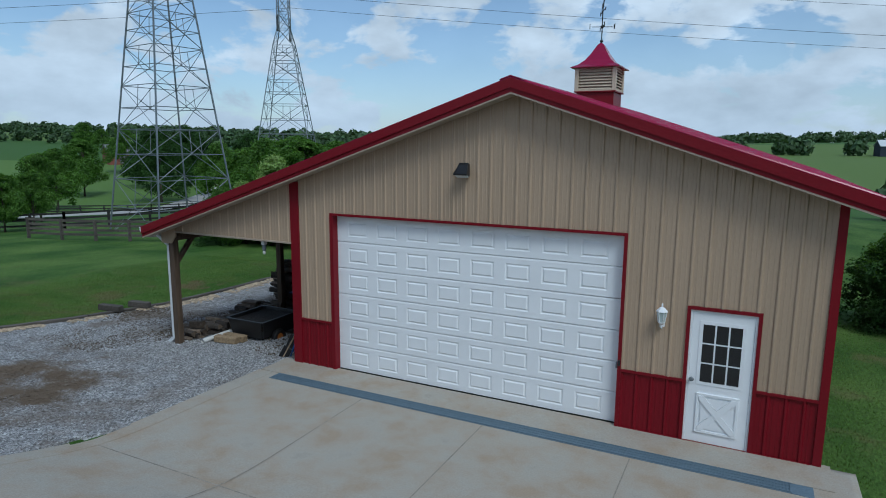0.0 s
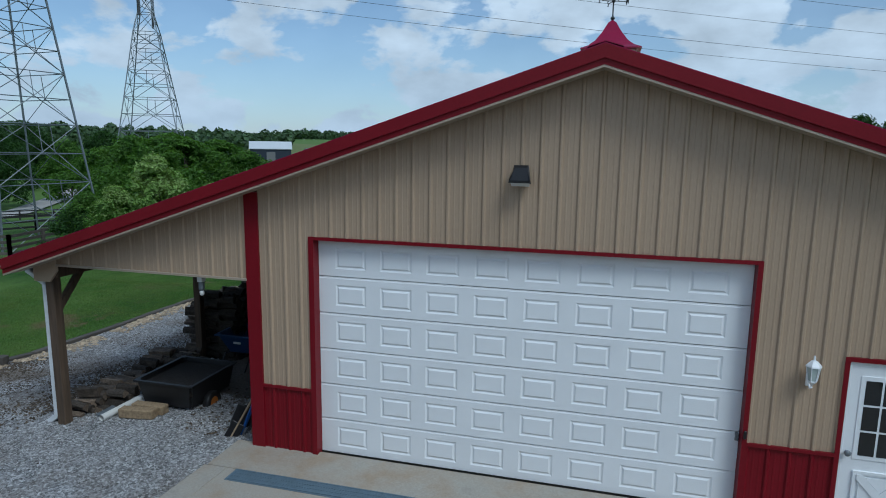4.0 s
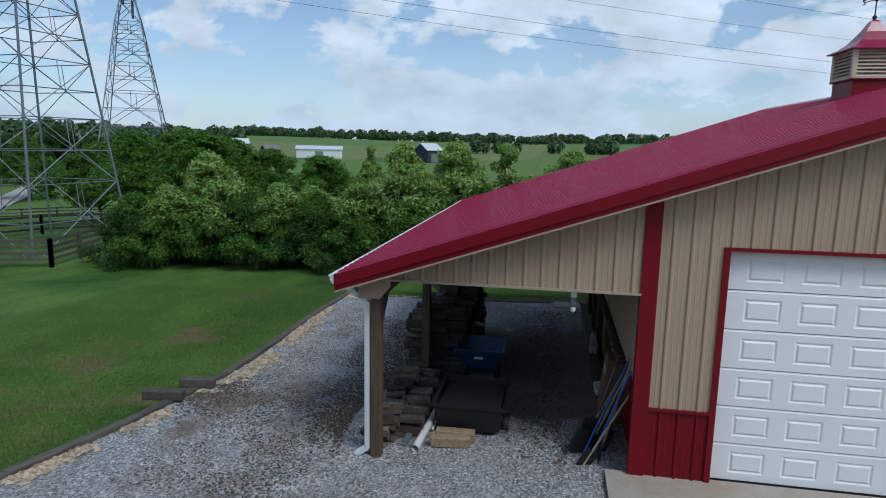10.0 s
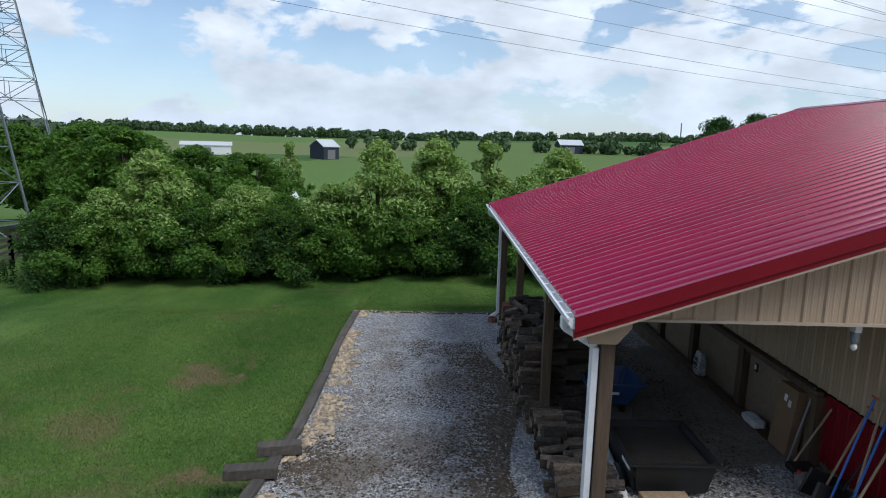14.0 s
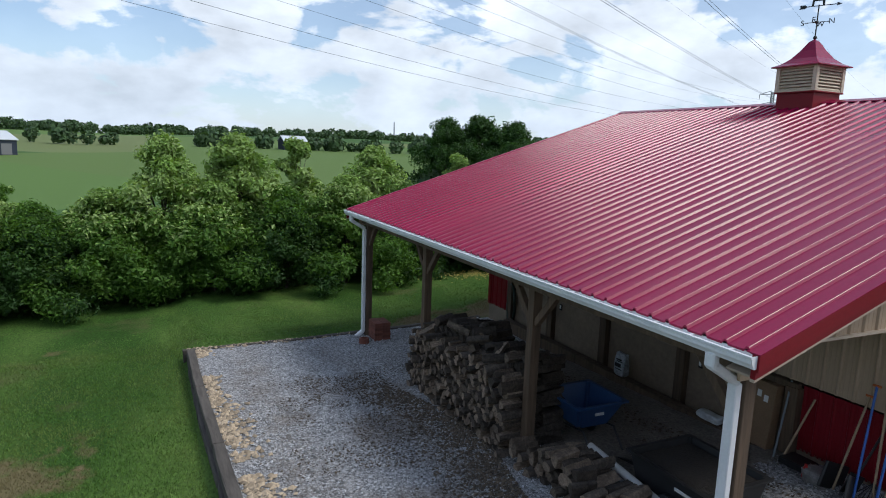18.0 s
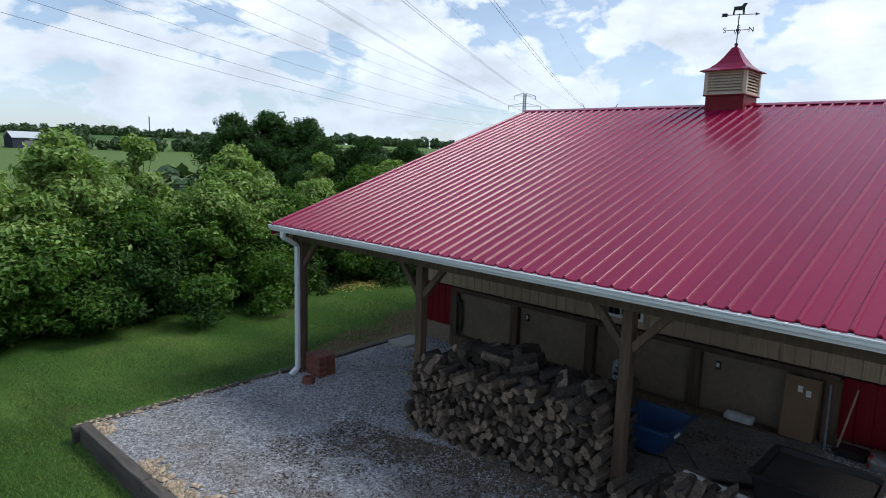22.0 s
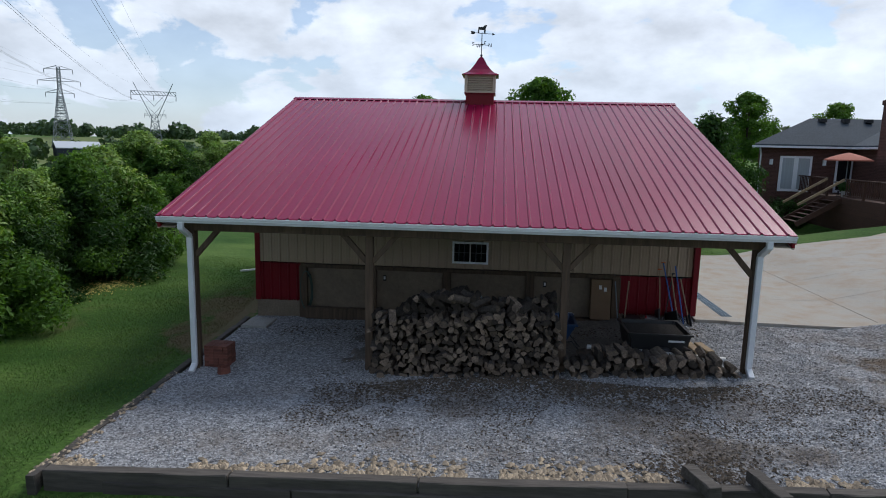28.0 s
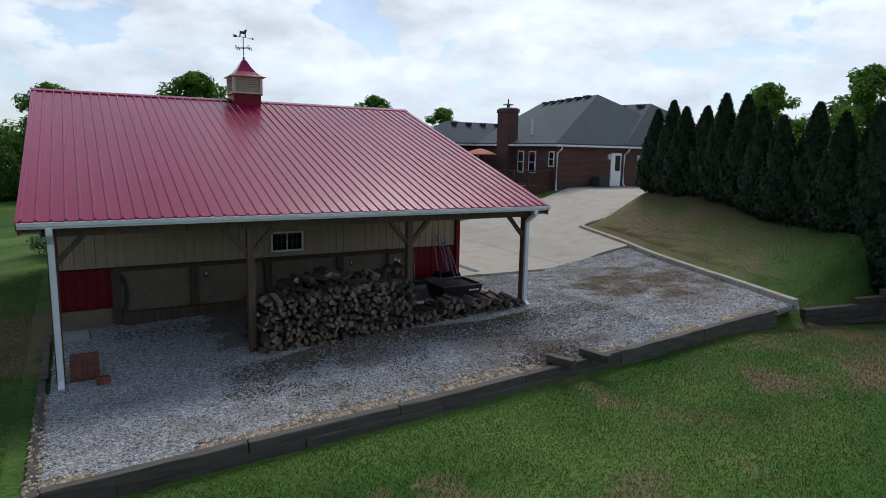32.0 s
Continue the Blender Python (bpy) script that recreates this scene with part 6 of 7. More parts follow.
BAG = material("white_plastic_bag", (0.55, 0.57, 0.58), 0.4, grain=0.1, blotch=0.25, bscale=6)
BAGP = material("printed_feed_bag", (0.34, 0.38, 0.40), 0.5, grain=0.3, scale=30, blotch=0.35, bscale=11)
sack("white_bag", (-0.27, 3.18, -0.13), 0.11, 0.24, 0.065, BAG, "crumpled white plastic bag lying on the sill beam", 1)
s2 = sack("feed_bag", (-0.27, 5.37, -0.13), 0.09, 0.15, 0.24, BAGP, "upright grey-white printed bag standing on the sill beam", 2, upright=True)
for y0, y1, z0, z1 in ((5.30, 5.44, 0.20, 0.225), (5.27, 5.42, 0.165, 0.185), (5.31, 5.47, 0.06, 0.13), (5.28, 5.45, 0.01, 0.025)):
    part("print", box(-0.362, y0, z0, -0.352, y1, z1), BLACKP, s2, "dark printed band")
sack("clear_bag", (-0.55, 1.15, -0.16), 0.14, 0.18, 0.12, material("grey_bag", (0.22, 0.21, 0.20), 0.3, grain=0.2, blotch=0.4, bscale=8), "crumpled grey plastic bag by the wall", 3)

BLUEH = material("blue_handle", (0.03, 0.12, 0.42), 0.4)
WOODH = material("pale_tool_handle", (0.33, 0.24, 0.15), 0.6, grain=0.2, stretch=(1, 1, 0.1))


def tool(name, foot, top, mat, head, label):
    t = thing(name, foot, label, "tool", "leaning garden tools")
    part("handle", tube([foot, top], 0.016, 8), mat, t)
    f, d = Vector(foot), (Vector(top) - Vector(foot)).normalized()
    if head == "snow":
        bm = box(-0.02, -0.24, -0.02, 0.02, 0.24, 0.34, 0.01)
        for v in bm.verts:
            v.co.x += 0.10 * (v.co.y / 0.24) ** 2 * 0.6
        bm.transform(Matrix.Translation(f) @ d.to_track_quat("Z", "Y").to_matrix().to_4x4())
        part("blade", bm, BLACKP, t, "black plastic blade")
    elif head == "spade":
        bm = box(-0.008, -0.10, -0.02, 0.008, 0.10, 0.28, 0.004)
        bm.transform(Matrix.Translation(f) @ d.to_track_quat("Z", "Y").to_matrix().to_4x4())
        part("blade", bm, BLACKM, t, "dark steel blade")
    elif head == "rake":
        bm = bmesh.new()
        for k in range(9):
            tube([f + d * 0.30, f + d * 0.05 + Vector((-0.02, -0.22 + 0.055 * k, 0.0))], 0.006, 5, bm=bm)
        part("tines", bm, BLACKM, t)
    if head in ("snow", "spade"):
        e = Vector(top)
        part("grip", tube([e + Vector((0, -0.05, 0)), e + Vector((0, 0.05, 0.0))], 0.017, 8), BLACKP if head == "spade" else material("orange_grip", (0.5, 0.12, 0.02), 0.5), t)
    return t


g0 = yard_z(-0.4, 0.8)
tool("snow_shovel", (-0.68, 0.60, g0 + 0.03), (-0.09, 0.83, 1.32), BLUEH, "snow", "snow shovel with bright blue handle leaning on the wall")
tool("snow_shovel", (-0.55, 0.93, g0 + 0.03), (-0.08, 0.90, 1.15), WOODH, "snow", "wide black snow shovel with wooden handle leaning on the wall")
tool("spade", (-0.70, 0.26, g0 + 0.03), (-0.12, 0.40, 0.95), WOODH, "spade", "long-handled steel spade leaning on the wall")
tool("leaf_rake", (-0.48, 0.48, g0 + 0.03), (-0.08, 0.68, 1.36), WOODH, "rake", "leaf rake with wooden handle leaning on the wall")
tool("spade", (-0.45, 0.80, g0 + 0.03), (-0.07, 0.58, 1.05), BLACKM, "spade", "dark-handled spade leaning on the wall")
tool("hoe", (-0.60, 0.38, g0 + 0.03), (-0.10, 0.54, 1.25), BLUEH, "none", "blue-handled garden hoe leaning on the wall")
tool("broom_pole", (-0.45, 1.75, g0 + 0.03), (-0.07, 1.62, 0.82), WOODH, "none", "short wooden pole leaning on the wall")
tool("metal_pole", (-0.42, 1.90, g0 + 0.0), (-0.10, 1.98, 0.98), STEEL, "none", "grey metal pole leaning on the wall")
mt = thing("tool_tray", (-0.35, 1.45, g0), "dark tray of small tools and a red bottle", "clutter")
part("tray", box(-0.55, 1.35, g0 + 0.02, -0.2, 1.75, g0 + 0.12, 0.02), BLACKP, mt)
part("bottle", lathe([(0.04, 0), (0.045, 0.03), (0.045, 0.14), (0.02, 0.18), (0.02, 0.21)], (-0.62, 1.28, g0 + 0.02), 10), material("red_plastic", (0.45, 0.02, 0.02), 0.4), mt, "red plastic bottle")

hs = thing("garden_hose", (-0.14, 9.77, 0.0), "coiled grey-green garden hose hanging on the wall", "hose")
for k in range(5):
    pts = [(-0.07 - 0.022 * k + 0.01 * math.sin(a * 2), 9.77 + (0.10 + 0.016 * k) * math.cos(a), 0.28 + (0.42 + 0.02 * k) * math.sin(a)) for a in np.linspace(0, 2 * math.pi, 26)]
    part("coil", tube(pts, 0.016, 6, cap=False), material("hose_rubber", (0.035, 0.060, 0.048), 0.5) if k == 0 else bpy.data.materials["hose_rubber"], hs, smooth=True)
part("hanger", box(-0.14, 9.68, 0.62, -0.02, 9.86, 0.68, 0.01), BLACKM, hs)

# brick stack and clay lump by the rear post
bs = thing("brick_stack", (-3.55, 10.75, yard_z(-3.5, 10.7)), "neat stack of red bricks beside the rear post", "bricks")
RBR = material("red_clay_brick", (0.16, 0.058, 0.04), 0.9, grain=0.25, blotch=0.15, random_tone=0.25, bump=0.3)
bmesh_brick = mesh_of("brick", box(-0.10, -0.048, 0, 0.10, 0.048, 0.062, 0.004), RBR)
for r_ in range(7):
    for k in range(5):
        for c in range(2):
            shared("brick", bmesh_brick, (-3.55 + 0.205 * c + random.uniform(-.004, .004), 10.42 + 0.1 * k, yard_z(-3.5, 10.7) + 0.035 + r_ * 0.064), bs, (0, 0, random.uniform(-.03, .03)))
wp = thing("white_plank", (5.9, 13.6, land_z(5.9, 13.6)), "long white board lying on the back lawn", "board")
part("plank", beam((5.84, 14.05, land_z(5.84, 14.05) + 0.05), (6.01, 13.2, land_z(6.01, 13.2) + 0.05), 0.10, 0.05, 0.006), PIPE, wp)
ch = thing("clay_pot_shard", (-3.95, 10.30, yard_z(-3.9, 10.3)), "broken rounded piece of red clay pipe on the gravel", "rubble")
bm = lathe([(0.11, 0), (0.13, 0.02), (0.12, 0.16), (0.09, 0.17), (0.085, 0.03)], (-3.95, 10.32, yard_z(-3.9, 10.3)), 12)
part("shard", bm, RBR, ch)
sl = thing("stone_slab", (-0.75, 10.9, yard_z(-.7, 10.9)), "flat grey stone step by the rear corner of the wall", "slab")
part("slab", box(-1.1, 10.5, yard_z(-.7, 10.9) + 0.02, -0.35, 11.15, yard_z(-.7, 10.9) + 0.10, 0.012), CONCD, sl)

# ---- loose stones, wood chips, grass blades ----
def pebbles(name, spots, label, mat, category):
    """Small angular stones, one mesh."""
    rng = np.random.default_rng(8)
    base = np.array(((1, 0, 0), (-1, 0, 0), (0, 1, 0), (0, -1, 0), (0, 0, 1), (0, 0, -1.0)))
    tri = np.array(((0, 2, 4), (2, 1, 4), (1, 3, 4), (3, 0, 4), (2, 0, 5), (1, 2, 5), (3, 1, 5), (0, 3, 5)))
    sp = np.array(spots)
    n = len(sp)
    jit = 1 + rng.normal(size=(n, 6, 1)) * 0.22
    a = rng.random(n) * 6.28
    c, s = np.cos(a)[:, None], np.sin(a)[:, None]
    v = base[None] * jit * sp[:, 3][:, None, None] * np.array((1.2, 0.9, 0.6))
    x, y = v[:, :, 0] * c - v[:, :, 1] * s, v[:, :, 0] * s + v[:, :, 1] * c
    v = np.stack((x, y, v[:, :, 2]), axis=2) + sp[:, None, :3]
    f = (tri[None] + (np.arange(n) * 6)[:, None, None]).reshape(-1, 3)
    me = bpy.data.meshes.new(name)
    me.from_pydata(v.reshape(-1, 3).tolist(), [], f.tolist())
    me.materials.append(mat)
    return tagged(new(name, me), label, category, "", "stuff")


rng = np.random.default_rng(21)
spots = []
STONE = material("gravel_stone", (0.325, 0.328, 0.335), 0.9, grain=0.2, island=0.65)
yard_dirt(STONE, STONE.node_tree.nodes["Principled BSDF"].inputs["Base Color"].links[0].from_socket)
while len(spots) < 105000:
    x, y = rng.uniform(-8.6, -0.1), rng.uniform(-7.4, 11.5)
    if in_gravel(x, y) and not (x > -3.1 and 1.9 < y < 7.8) and (y > -1.5 or rng.random() < 0.45) and (y < 7.4 + 0.8 * noise.noise((x * 0.6, y * 0.3, 2)) or rng.random() < 0.35):
        spots.append((x, y, yard_z(x, y) + 0.032 + rng.uniform(0, .012), rng.uniform(.006, .015) + (0.018 * rng.random() ** 9)))
pebbles("gravel_stones", spots, "loose angular grey gravel stones over the yard", STONE, "gravel")
spots = []
for _ in range(1900):
    y = rng.uniform(-3.8, 11.2)
    w = abs(rng.normal()) * 0.22 * (1 if 2.5 < y < 7.5 else 0.55)
    x = timber_x(y) + 0.12 + w
    if noise.noise((y * 1.1, 3.3, 0)) + 0.5 * noise.noise((y * 3.1, 1.0, 0)) < -0.05:
        continue
    spots.append((x, y, yard_z(x, y) + 0.05, rng.uniform(.028, .068)))
for _ in range(160):
    x = rng.uniform(-7.9, -4)
    spots.append((x, 11.4 - abs(rng.normal()) * 0.1, yard_z(x, 11.3) + 0.05, rng.uniform(.025, .05)))
pebbles("river_stones", spots, "tan and cream river stones along the timber edging", material("river_stone", (0.36, 0.285, 0.195), 0.8, grain=0.15, island=0.45), "stones")
spots = []
for _ in range(4200):
    t = rng.random()
    y = 0.6 + 6.6 * t + 0.5 * rng.normal()
    x = -4.15 - abs(rng.normal()) * 0.42 - 0.25 * math.sin(y)
    spots.append((x, y, yard_z(x, y) + 0.045, rng.uniform(.012, .034)))
for _ in range(1200):
    x, y = -7.3 + rng.normal() * 0.35, 2.0 + rng.normal() * 0.5
    if x > timber_x(y) + 0.15:
        spots.append((x, y, yard_z(x, y) + 0.045, rng.uniform(.012, .03)))
for _ in range(900):
    a = rng.uniform(0.2, 10)
    spots.append((-0.9 - abs(rng.normal()) * 0.5, a, yard_z(-1, a) + 0.045, rng.uniform(.012, .03)))
for _ in range(9000):      # trodden litter across the middle of the yard
    x, y = -5.3 + rng.normal() * 0.75, rng.uniform(-1.5, 8.5)
    x -= 0.9 * math.exp(-((y - 2) / 1.6) ** 2) * rng.random()
    if noise.noise((x * 0.9, y * 0.7, 5.0)) + 0.4 * noise.noise((x * 2.7, y * 2.3, 9.0)) > -0.02 and x > timber_x(y) + 0.2:
        spots.append((x, y, yard_z(x, y) + 0.042, rng.uniform(.008, .022)))
pebbles("bark_chips", spots, "dark bark chips and wood scraps on the gravel", material("bark_chip", (0.085, 0.065, 0.045), 0.95, grain=0.3, island=0.5), "chips")


def grass_blades():
    rng = np.random.default_rng(4)
    P = []
    for n, x0, x1, y0, y1 in ((340000, -17, -8.0, -9, 15), (80000, -8.2, 9.0, 11.7, 17), (75000, -8.2, 3.4, -11.0, -5), (25000, 9.3, 14, -4, 10)):
        x, y = rng.uniform(x0, x1, n), rng.uniform(y0, y1, n)
        keep = np.array([not (in_gravel(a, b) or in_drive(a, b)) and (b < kerb_y(a) - 0.1 or x0 != -8.2 or y0 > 0) for a, b in zip(x, y)])
        fade = np.minimum.reduce((x - x0, y - y0, y1 - y)) if x0 < -9 else np.minimum.reduce((y - y0 + 9, y1 - y, x1 - x))
        keep &= rng.random(n) < np.clip(fade / 2.5, 0.02, 1)
        P.append(np.stack((x[keep], y[keep]), axis=1))
    P = np.concatenate(P)
    n = len(P)
    z = np.array([land_z(a, b) + 0.03 * noise.noise((a * 0.7, b * 0.7, 0)) for a, b in P])
    a = rng.random(n) * 6.28
    h = rng.uniform(0.015, 0.045, n)
    w = rng.uniform(0.005, 0.011, n)
    dx, dy = np.cos(a) * w, np.sin(a) * w
    lx, ly = rng.normal(size=n) * 0.018, rng.normal(size=n) * 0.018
    v = np.stack((np.stack((P[:, 0] - dx, P[:, 1] - dy, z - 0.005), 1), np.stack((P[:, 0] + dx, P[:, 1] + dy, z - 0.005), 1), np.stack((P[:, 0] + lx, P[:, 1] + ly, z + h), 1)), axis=1).reshape(-1, 3)
    me = bpy.data.meshes.new("grass_blades")
    me.from_pydata(v.tolist(), [], np.arange(n * 3).reshape(-1, 3).tolist())
    me.materials.append(BLADE)
    return tagged(new("grass_blades", me), "short mown grass blades of the lawn", "grass", "", "stuff")


grass_blades()

# yellow petals scattered on the lawn
spots = []
for _ in range(420):
    x, y = 2.9 + rng.normal() * 0.9, 17.1 + rng.normal() * 0.4
    spots.append((x, y, land_z(x, y) + 0.06, rng.uniform(.018, .035)))
pebbles("fallen_petals", spots, "yellow petals and dry leaves scattered on the lawn", material("yellow_petal", (0.45, 0.38, 0.10), 0.7, island=0.3), "petals")

# ---- pylons and wires ----
def bar_mesh(segs, w):
    bm = bmesh.new()
    for a, b in segs:
        tube([a, b], w, 4, cap=False, bm=bm)
    return bm


def pylon(at, turn, base, slope, waist, top, label, arms, tone=STEEL, wleg=0.09, wbr=0.05, name="pylon"):
    """A four-legged lattice mast: legs lean in to a waist, then a narrow body with cross-arms."""
    x, y, z = at
    t = thing(name, at, label, "pylon", "transmission pylons")

    def half(h):
        return max(0.75, (base - slope * h) / 2) if h < waist else max(0.55, 0.75 - (h - waist) * 0.01)

    def corner(k, h):
        a = turn + math.pi / 4 + k * math.pi / 2
        r = half(h) * math.sqrt(2)
        return Vector((x + r * math.cos(a), y + r * math.sin(a), z + h))
    hs = [0.0]
    while hs[-1] < waist - 2:
        hs.append(hs[-1] + max(1.8, half(hs[-1]) * 1.25))
    hs[-1] = waist
    while hs[-1] < top:
        hs.append(hs[-1] + 2.0)
    hs[-1] = top
    for k in range(4):
        part("leg", tube([corner(k, h_) for h_ in hs], wleg, 4, cap=False), tone, t)
    for i, (a, b) in enumerate(zip(hs, hs[1:])):
        seg = []
        for k in range(4):
            p0, p1, q0, q1 = corner(k, a), corner(k + 1, a), corner(k, b), corner(k + 1, b)
            seg += [(p0, q1), (p1, q0), (q0, q1)]
            if half(a) > 1.4:
                m0, m1 = p0.lerp(q0, .5), p1.lerp(q1, .5)
                c = (p0 + q1 + p1 + q0) / 4
                seg += [(m0, c), (m1, c), (c, (q0 + q1) / 2)]
        for a_, b_ in seg:
            part("brace", tube([a_, b_], wbr, 4, cap=False), tone, t)
    ux, uy = math.cos(turn), math.sin(turn)
    tips = []
    for h, reach in arms:
        for s in (-1, 1):
            tip = Vector((x + s * reach * ux, y + s * reach * uy, z + h))
            seg = [(Vector((x + s * half(h) * ux - o * uy * half(h), y + s * half(h) * uy + o * ux * half(h), z + h + dz)), tip) for o in (-1, 1) for dz in (0, 1.6)]
            part("crossarm", bar_mesh(seg, wbr), tone, t)
            part("insulator", lathe([(0.08, -2.0), (0.14, -1.9), (0.14, -0.2), (0.05, 0.0)], tip, 8), WIRE, t, "dark insulator string")
            tips.append(tip - Vector((0, 0, 2.0)))
    return t, tips


def delta_pylon(at, turn, h, label, scale=1.0):
    """A waisted pylon: narrow foot, a V of two arms and a long bridge across."""
    x, y, z = at
    t = thing("pylon", at, label, "pylon", "transmission pylons")
    ux, uy = math.cos(turn), math.sin(turn)

    def P(u, v, hh):
        return Vector((x + u * ux - v * uy, y + u * uy + v * ux, z + hh))
    w = h * 0.34
    for s in (-1, 1):
        for v in (-1, 1):
            part("leg", bar_mesh([(P(s * h * .10, v * h * .09, 0), P(s * h * .045, v * h * .03, h * .45))], 0.16), STEEL, t)
            part("arm", bar_mesh([(P(s * h * .045, v * h * .03, h * .45), P(s * h * .30, v * h * .02, h * 1.0)), (P(s * h * .16, v * .3, h * .45 + h * .02), P(s * h * .17, v * .3, h * .80))][:1], 0.14), STEEL, t)
    seg = []
    n = 14
    for k in range(n):
        a, b = -w + 2 * w * k / n, -w + 2 * w * (k + 1) / n
        seg += [(P(a, 0, h * .80), P(b, 0, h * .80)), (P(a, 0, h * .86), P(b, 0, h * .86)), (P(a, 0, h * .80), P(b, 0, h * .86))]
    seg += [(P(-w, 0, h * .80), P(-w, 0, h * .86)), (P(w, 0, h * .80), P(w, 0, h * .86))]
    for a_, b_ in seg:
        part("bridge_bar", tube([a_, b_], 0.12, 4, cap=False), STEEL, t)
    seg = []
    for k in range(6):
        a, b = h * .45 * k / 6, h * .45 * (k + 1) / 6
        ra, rb = h * (.10 - .055 * k / 6), h * (.10 - .055 * (k + 1) / 6)
        seg += [(P(-ra, 0, a), P(rb, 0, b)), (P(ra, 0, a), P(-rb, 0, b)), (P(-rb, 0, b), P(rb, 0, b))]
    for s in (-1, 1):
        seg += [(P(s * h * .045, 0, h * .45), P(-s * h * .10, 0, h * .62)), (P(0, 0, h * .62), P(s * h * .16, 0, h * .80))]
    for a_, b_ in seg:
        part("brace", tube([a_, b_], 0.09, 4, cap=False), STEEL, t)
    tips = []
    for u in (-w, 0, w):
        part("insulator", lathe([(0.1, -2.6), (0.16, -2.4), (0.16, -0.2), (0.05, 0)], P(u, 0, h * .80), 8), WIRE, t)
        tips.append(P(u, 0, h * .80 - 2.6))
    tips += [P(-h * .30, 0, h), P(h * .30, 0, h)]
    return tips


LINE = math.atan2(158, 326)
CROSS = LINE + math.pi / 2
P1, P2 = (-28.4, 21.0), (-48.3, 56.6)
pylon((P1[0], P1[1], land_z(*P1) - 0.3), radians(172), 6.1, 0.208, 25.0, 40, "tall grey galvanised lattice pylon standing in the pasture", ((31, 7.0), (37, 5.5)), wleg=0.062, wbr=0.026)
pylon((P2[0], P2[1], land_z(*P2) - 0.3), CROSS + radians(4), 9.4, 0.315, 24.0, 44, "tall grey galvanised lattice pylon behind the grove", ((25, 4.2), (31, 6.0), (37, 4.2)), wleg=0.072, wbr=0.032)
FA, FB = (275.0, 214.5), (289.0, 175.5)
pylon((FA[0], FA[1], land_z(*FA) - 0.5), CROSS, 8.0, 0.25, 26, 36, "far grey lattice pylon with three pairs of arms", ((24, 6.0), (29.5, 9.0), (35, 6.0)), wleg=0.16, wbr=0.09)
delta_pylon((FB[0], FB[1], land_z(*FB) - 0.5), CROSS, 30, "far grey waisted pylon with a long bridge")
FC = (620.0, 360.0)
delta_pylon((FC[0], FC[1], land_z(*FC) - 0.5), CROSS, 30, "very far grey waisted pylon on the skyline")


def wire(a, b, sag, r, t):
    a, b = Vector(a), Vector(b)
    pts = []
    for k in range(61):
        u = k / 60
        p_ = a.lerp(b, u)
        p_.z -= sag * 4 * u * (1 - u)
        pts.append(p_)
    part("conductor", tube(pts, r, 5, cap=False), WIRE, t)


def span(P, Q, sets, label, extend=1.0):
    """Conductors between two pylons, and on beyond the near one."""
    t = thing("power_line", (P[0], P[1], 20), label, "wires")
    d = Vector((Q[0] - P[0], Q[1] - P[1], 0)).normalized()
    n = Vector((-d.y, d.x, 0))
    for off, hp, hq, sag, r in sets:
        a = Vector((P[0], P[1], hp)) + n * off
        b = Vector((Q[0], Q[1], hq)) + n * off
        wire(a, b, sag, r, t)
        wire(a - d * 260 + Vector((0, 0, -1)), a, sag * 0.6, r, t)
    return t


span(P1, FB, [(s * o + e, hp, hq, sag, r) for s, o, hp, hq, sag, r in ((-1, 9.5, 26, 24, 8, .022), (0, 0, 26, 24, 8, .022), (1, 9.5, 26, 24, 8, .022)) for e in (-0.22, 0.22)] + [(-8, 36, 31, 6, .012), (8, 36, 31, 6, .012)],
     "bundled power conductors strung between the pylons")
span(P2, FA, [(s * o, hp, hp - 1.5, sag, r) for o, hp, sag, r in ((4.2, 22.5, 6.5, .024), (6.2, 28.5, 6.5, .024), (4.2, 34.5, 6.5, .024)) for s in (-1, 1)] + [(0, 44, 36, 5, .014)],
     "power conductors strung between the rear pylons")

# ---- far farm buildings ----
METALW = material("pale_metal_roof", (0.55, 0.58, 0.60), 0.5, grain=0.05)
BARNB = material("dark_blue_barn_wall", (0.020, 0.028, 0.045), 0.8, grain=0.1)
WHITEB = material("white_barn_wall", (0.62, 0.64, 0.64), 0.7, grain=0.05)
GREYR = material("grey_roof", (0.16, 0.16, 0.165), 0.8)


def far_barn(name, az, dist, eye, w, d, h, rise, wall, roofm, label, turn=0.0, dz=0.0):
    x, y = eye[0] + dist * math.cos(radians(az)), eye[1] + dist * math.sin(radians(az))
    z = land_z(x, y) + dz
    t = thing(name, (x, y, z), label, "building", "far farm buildings")
    rot = Matrix.Translation((x, y, z)) @ Matrix.Rotation(radians(az - 90 + turn), 4, "Z")

    def add(nm, bm, m):
        bm.transform(rot)
        return part(nm, bm, m, t)
    add("wall", box(-w / 2, -d / 2, -2, w / 2, d / 2, h), wall)
    add("roof", plate([(-d / 2 - .4, h - .1), (0, h + rise), (d / 2 + .4, h - .1), (d / 2 + .4, h + .15), (0, h + rise + .25), (-d / 2 - .4, h + .15)], "x", -w / 2 - .4, w / 2 + .4), roofm)
    add("gable", plate([(-d / 2, h - .05), (d / 2, h - .05), (0, h + rise)], "x", -w / 2, w / 2), wall)
    add("door", box(-1.6, -d / 2 - .08, 0, 1.6, -d / 2 - .01, h * .75), GREYR)
    return t


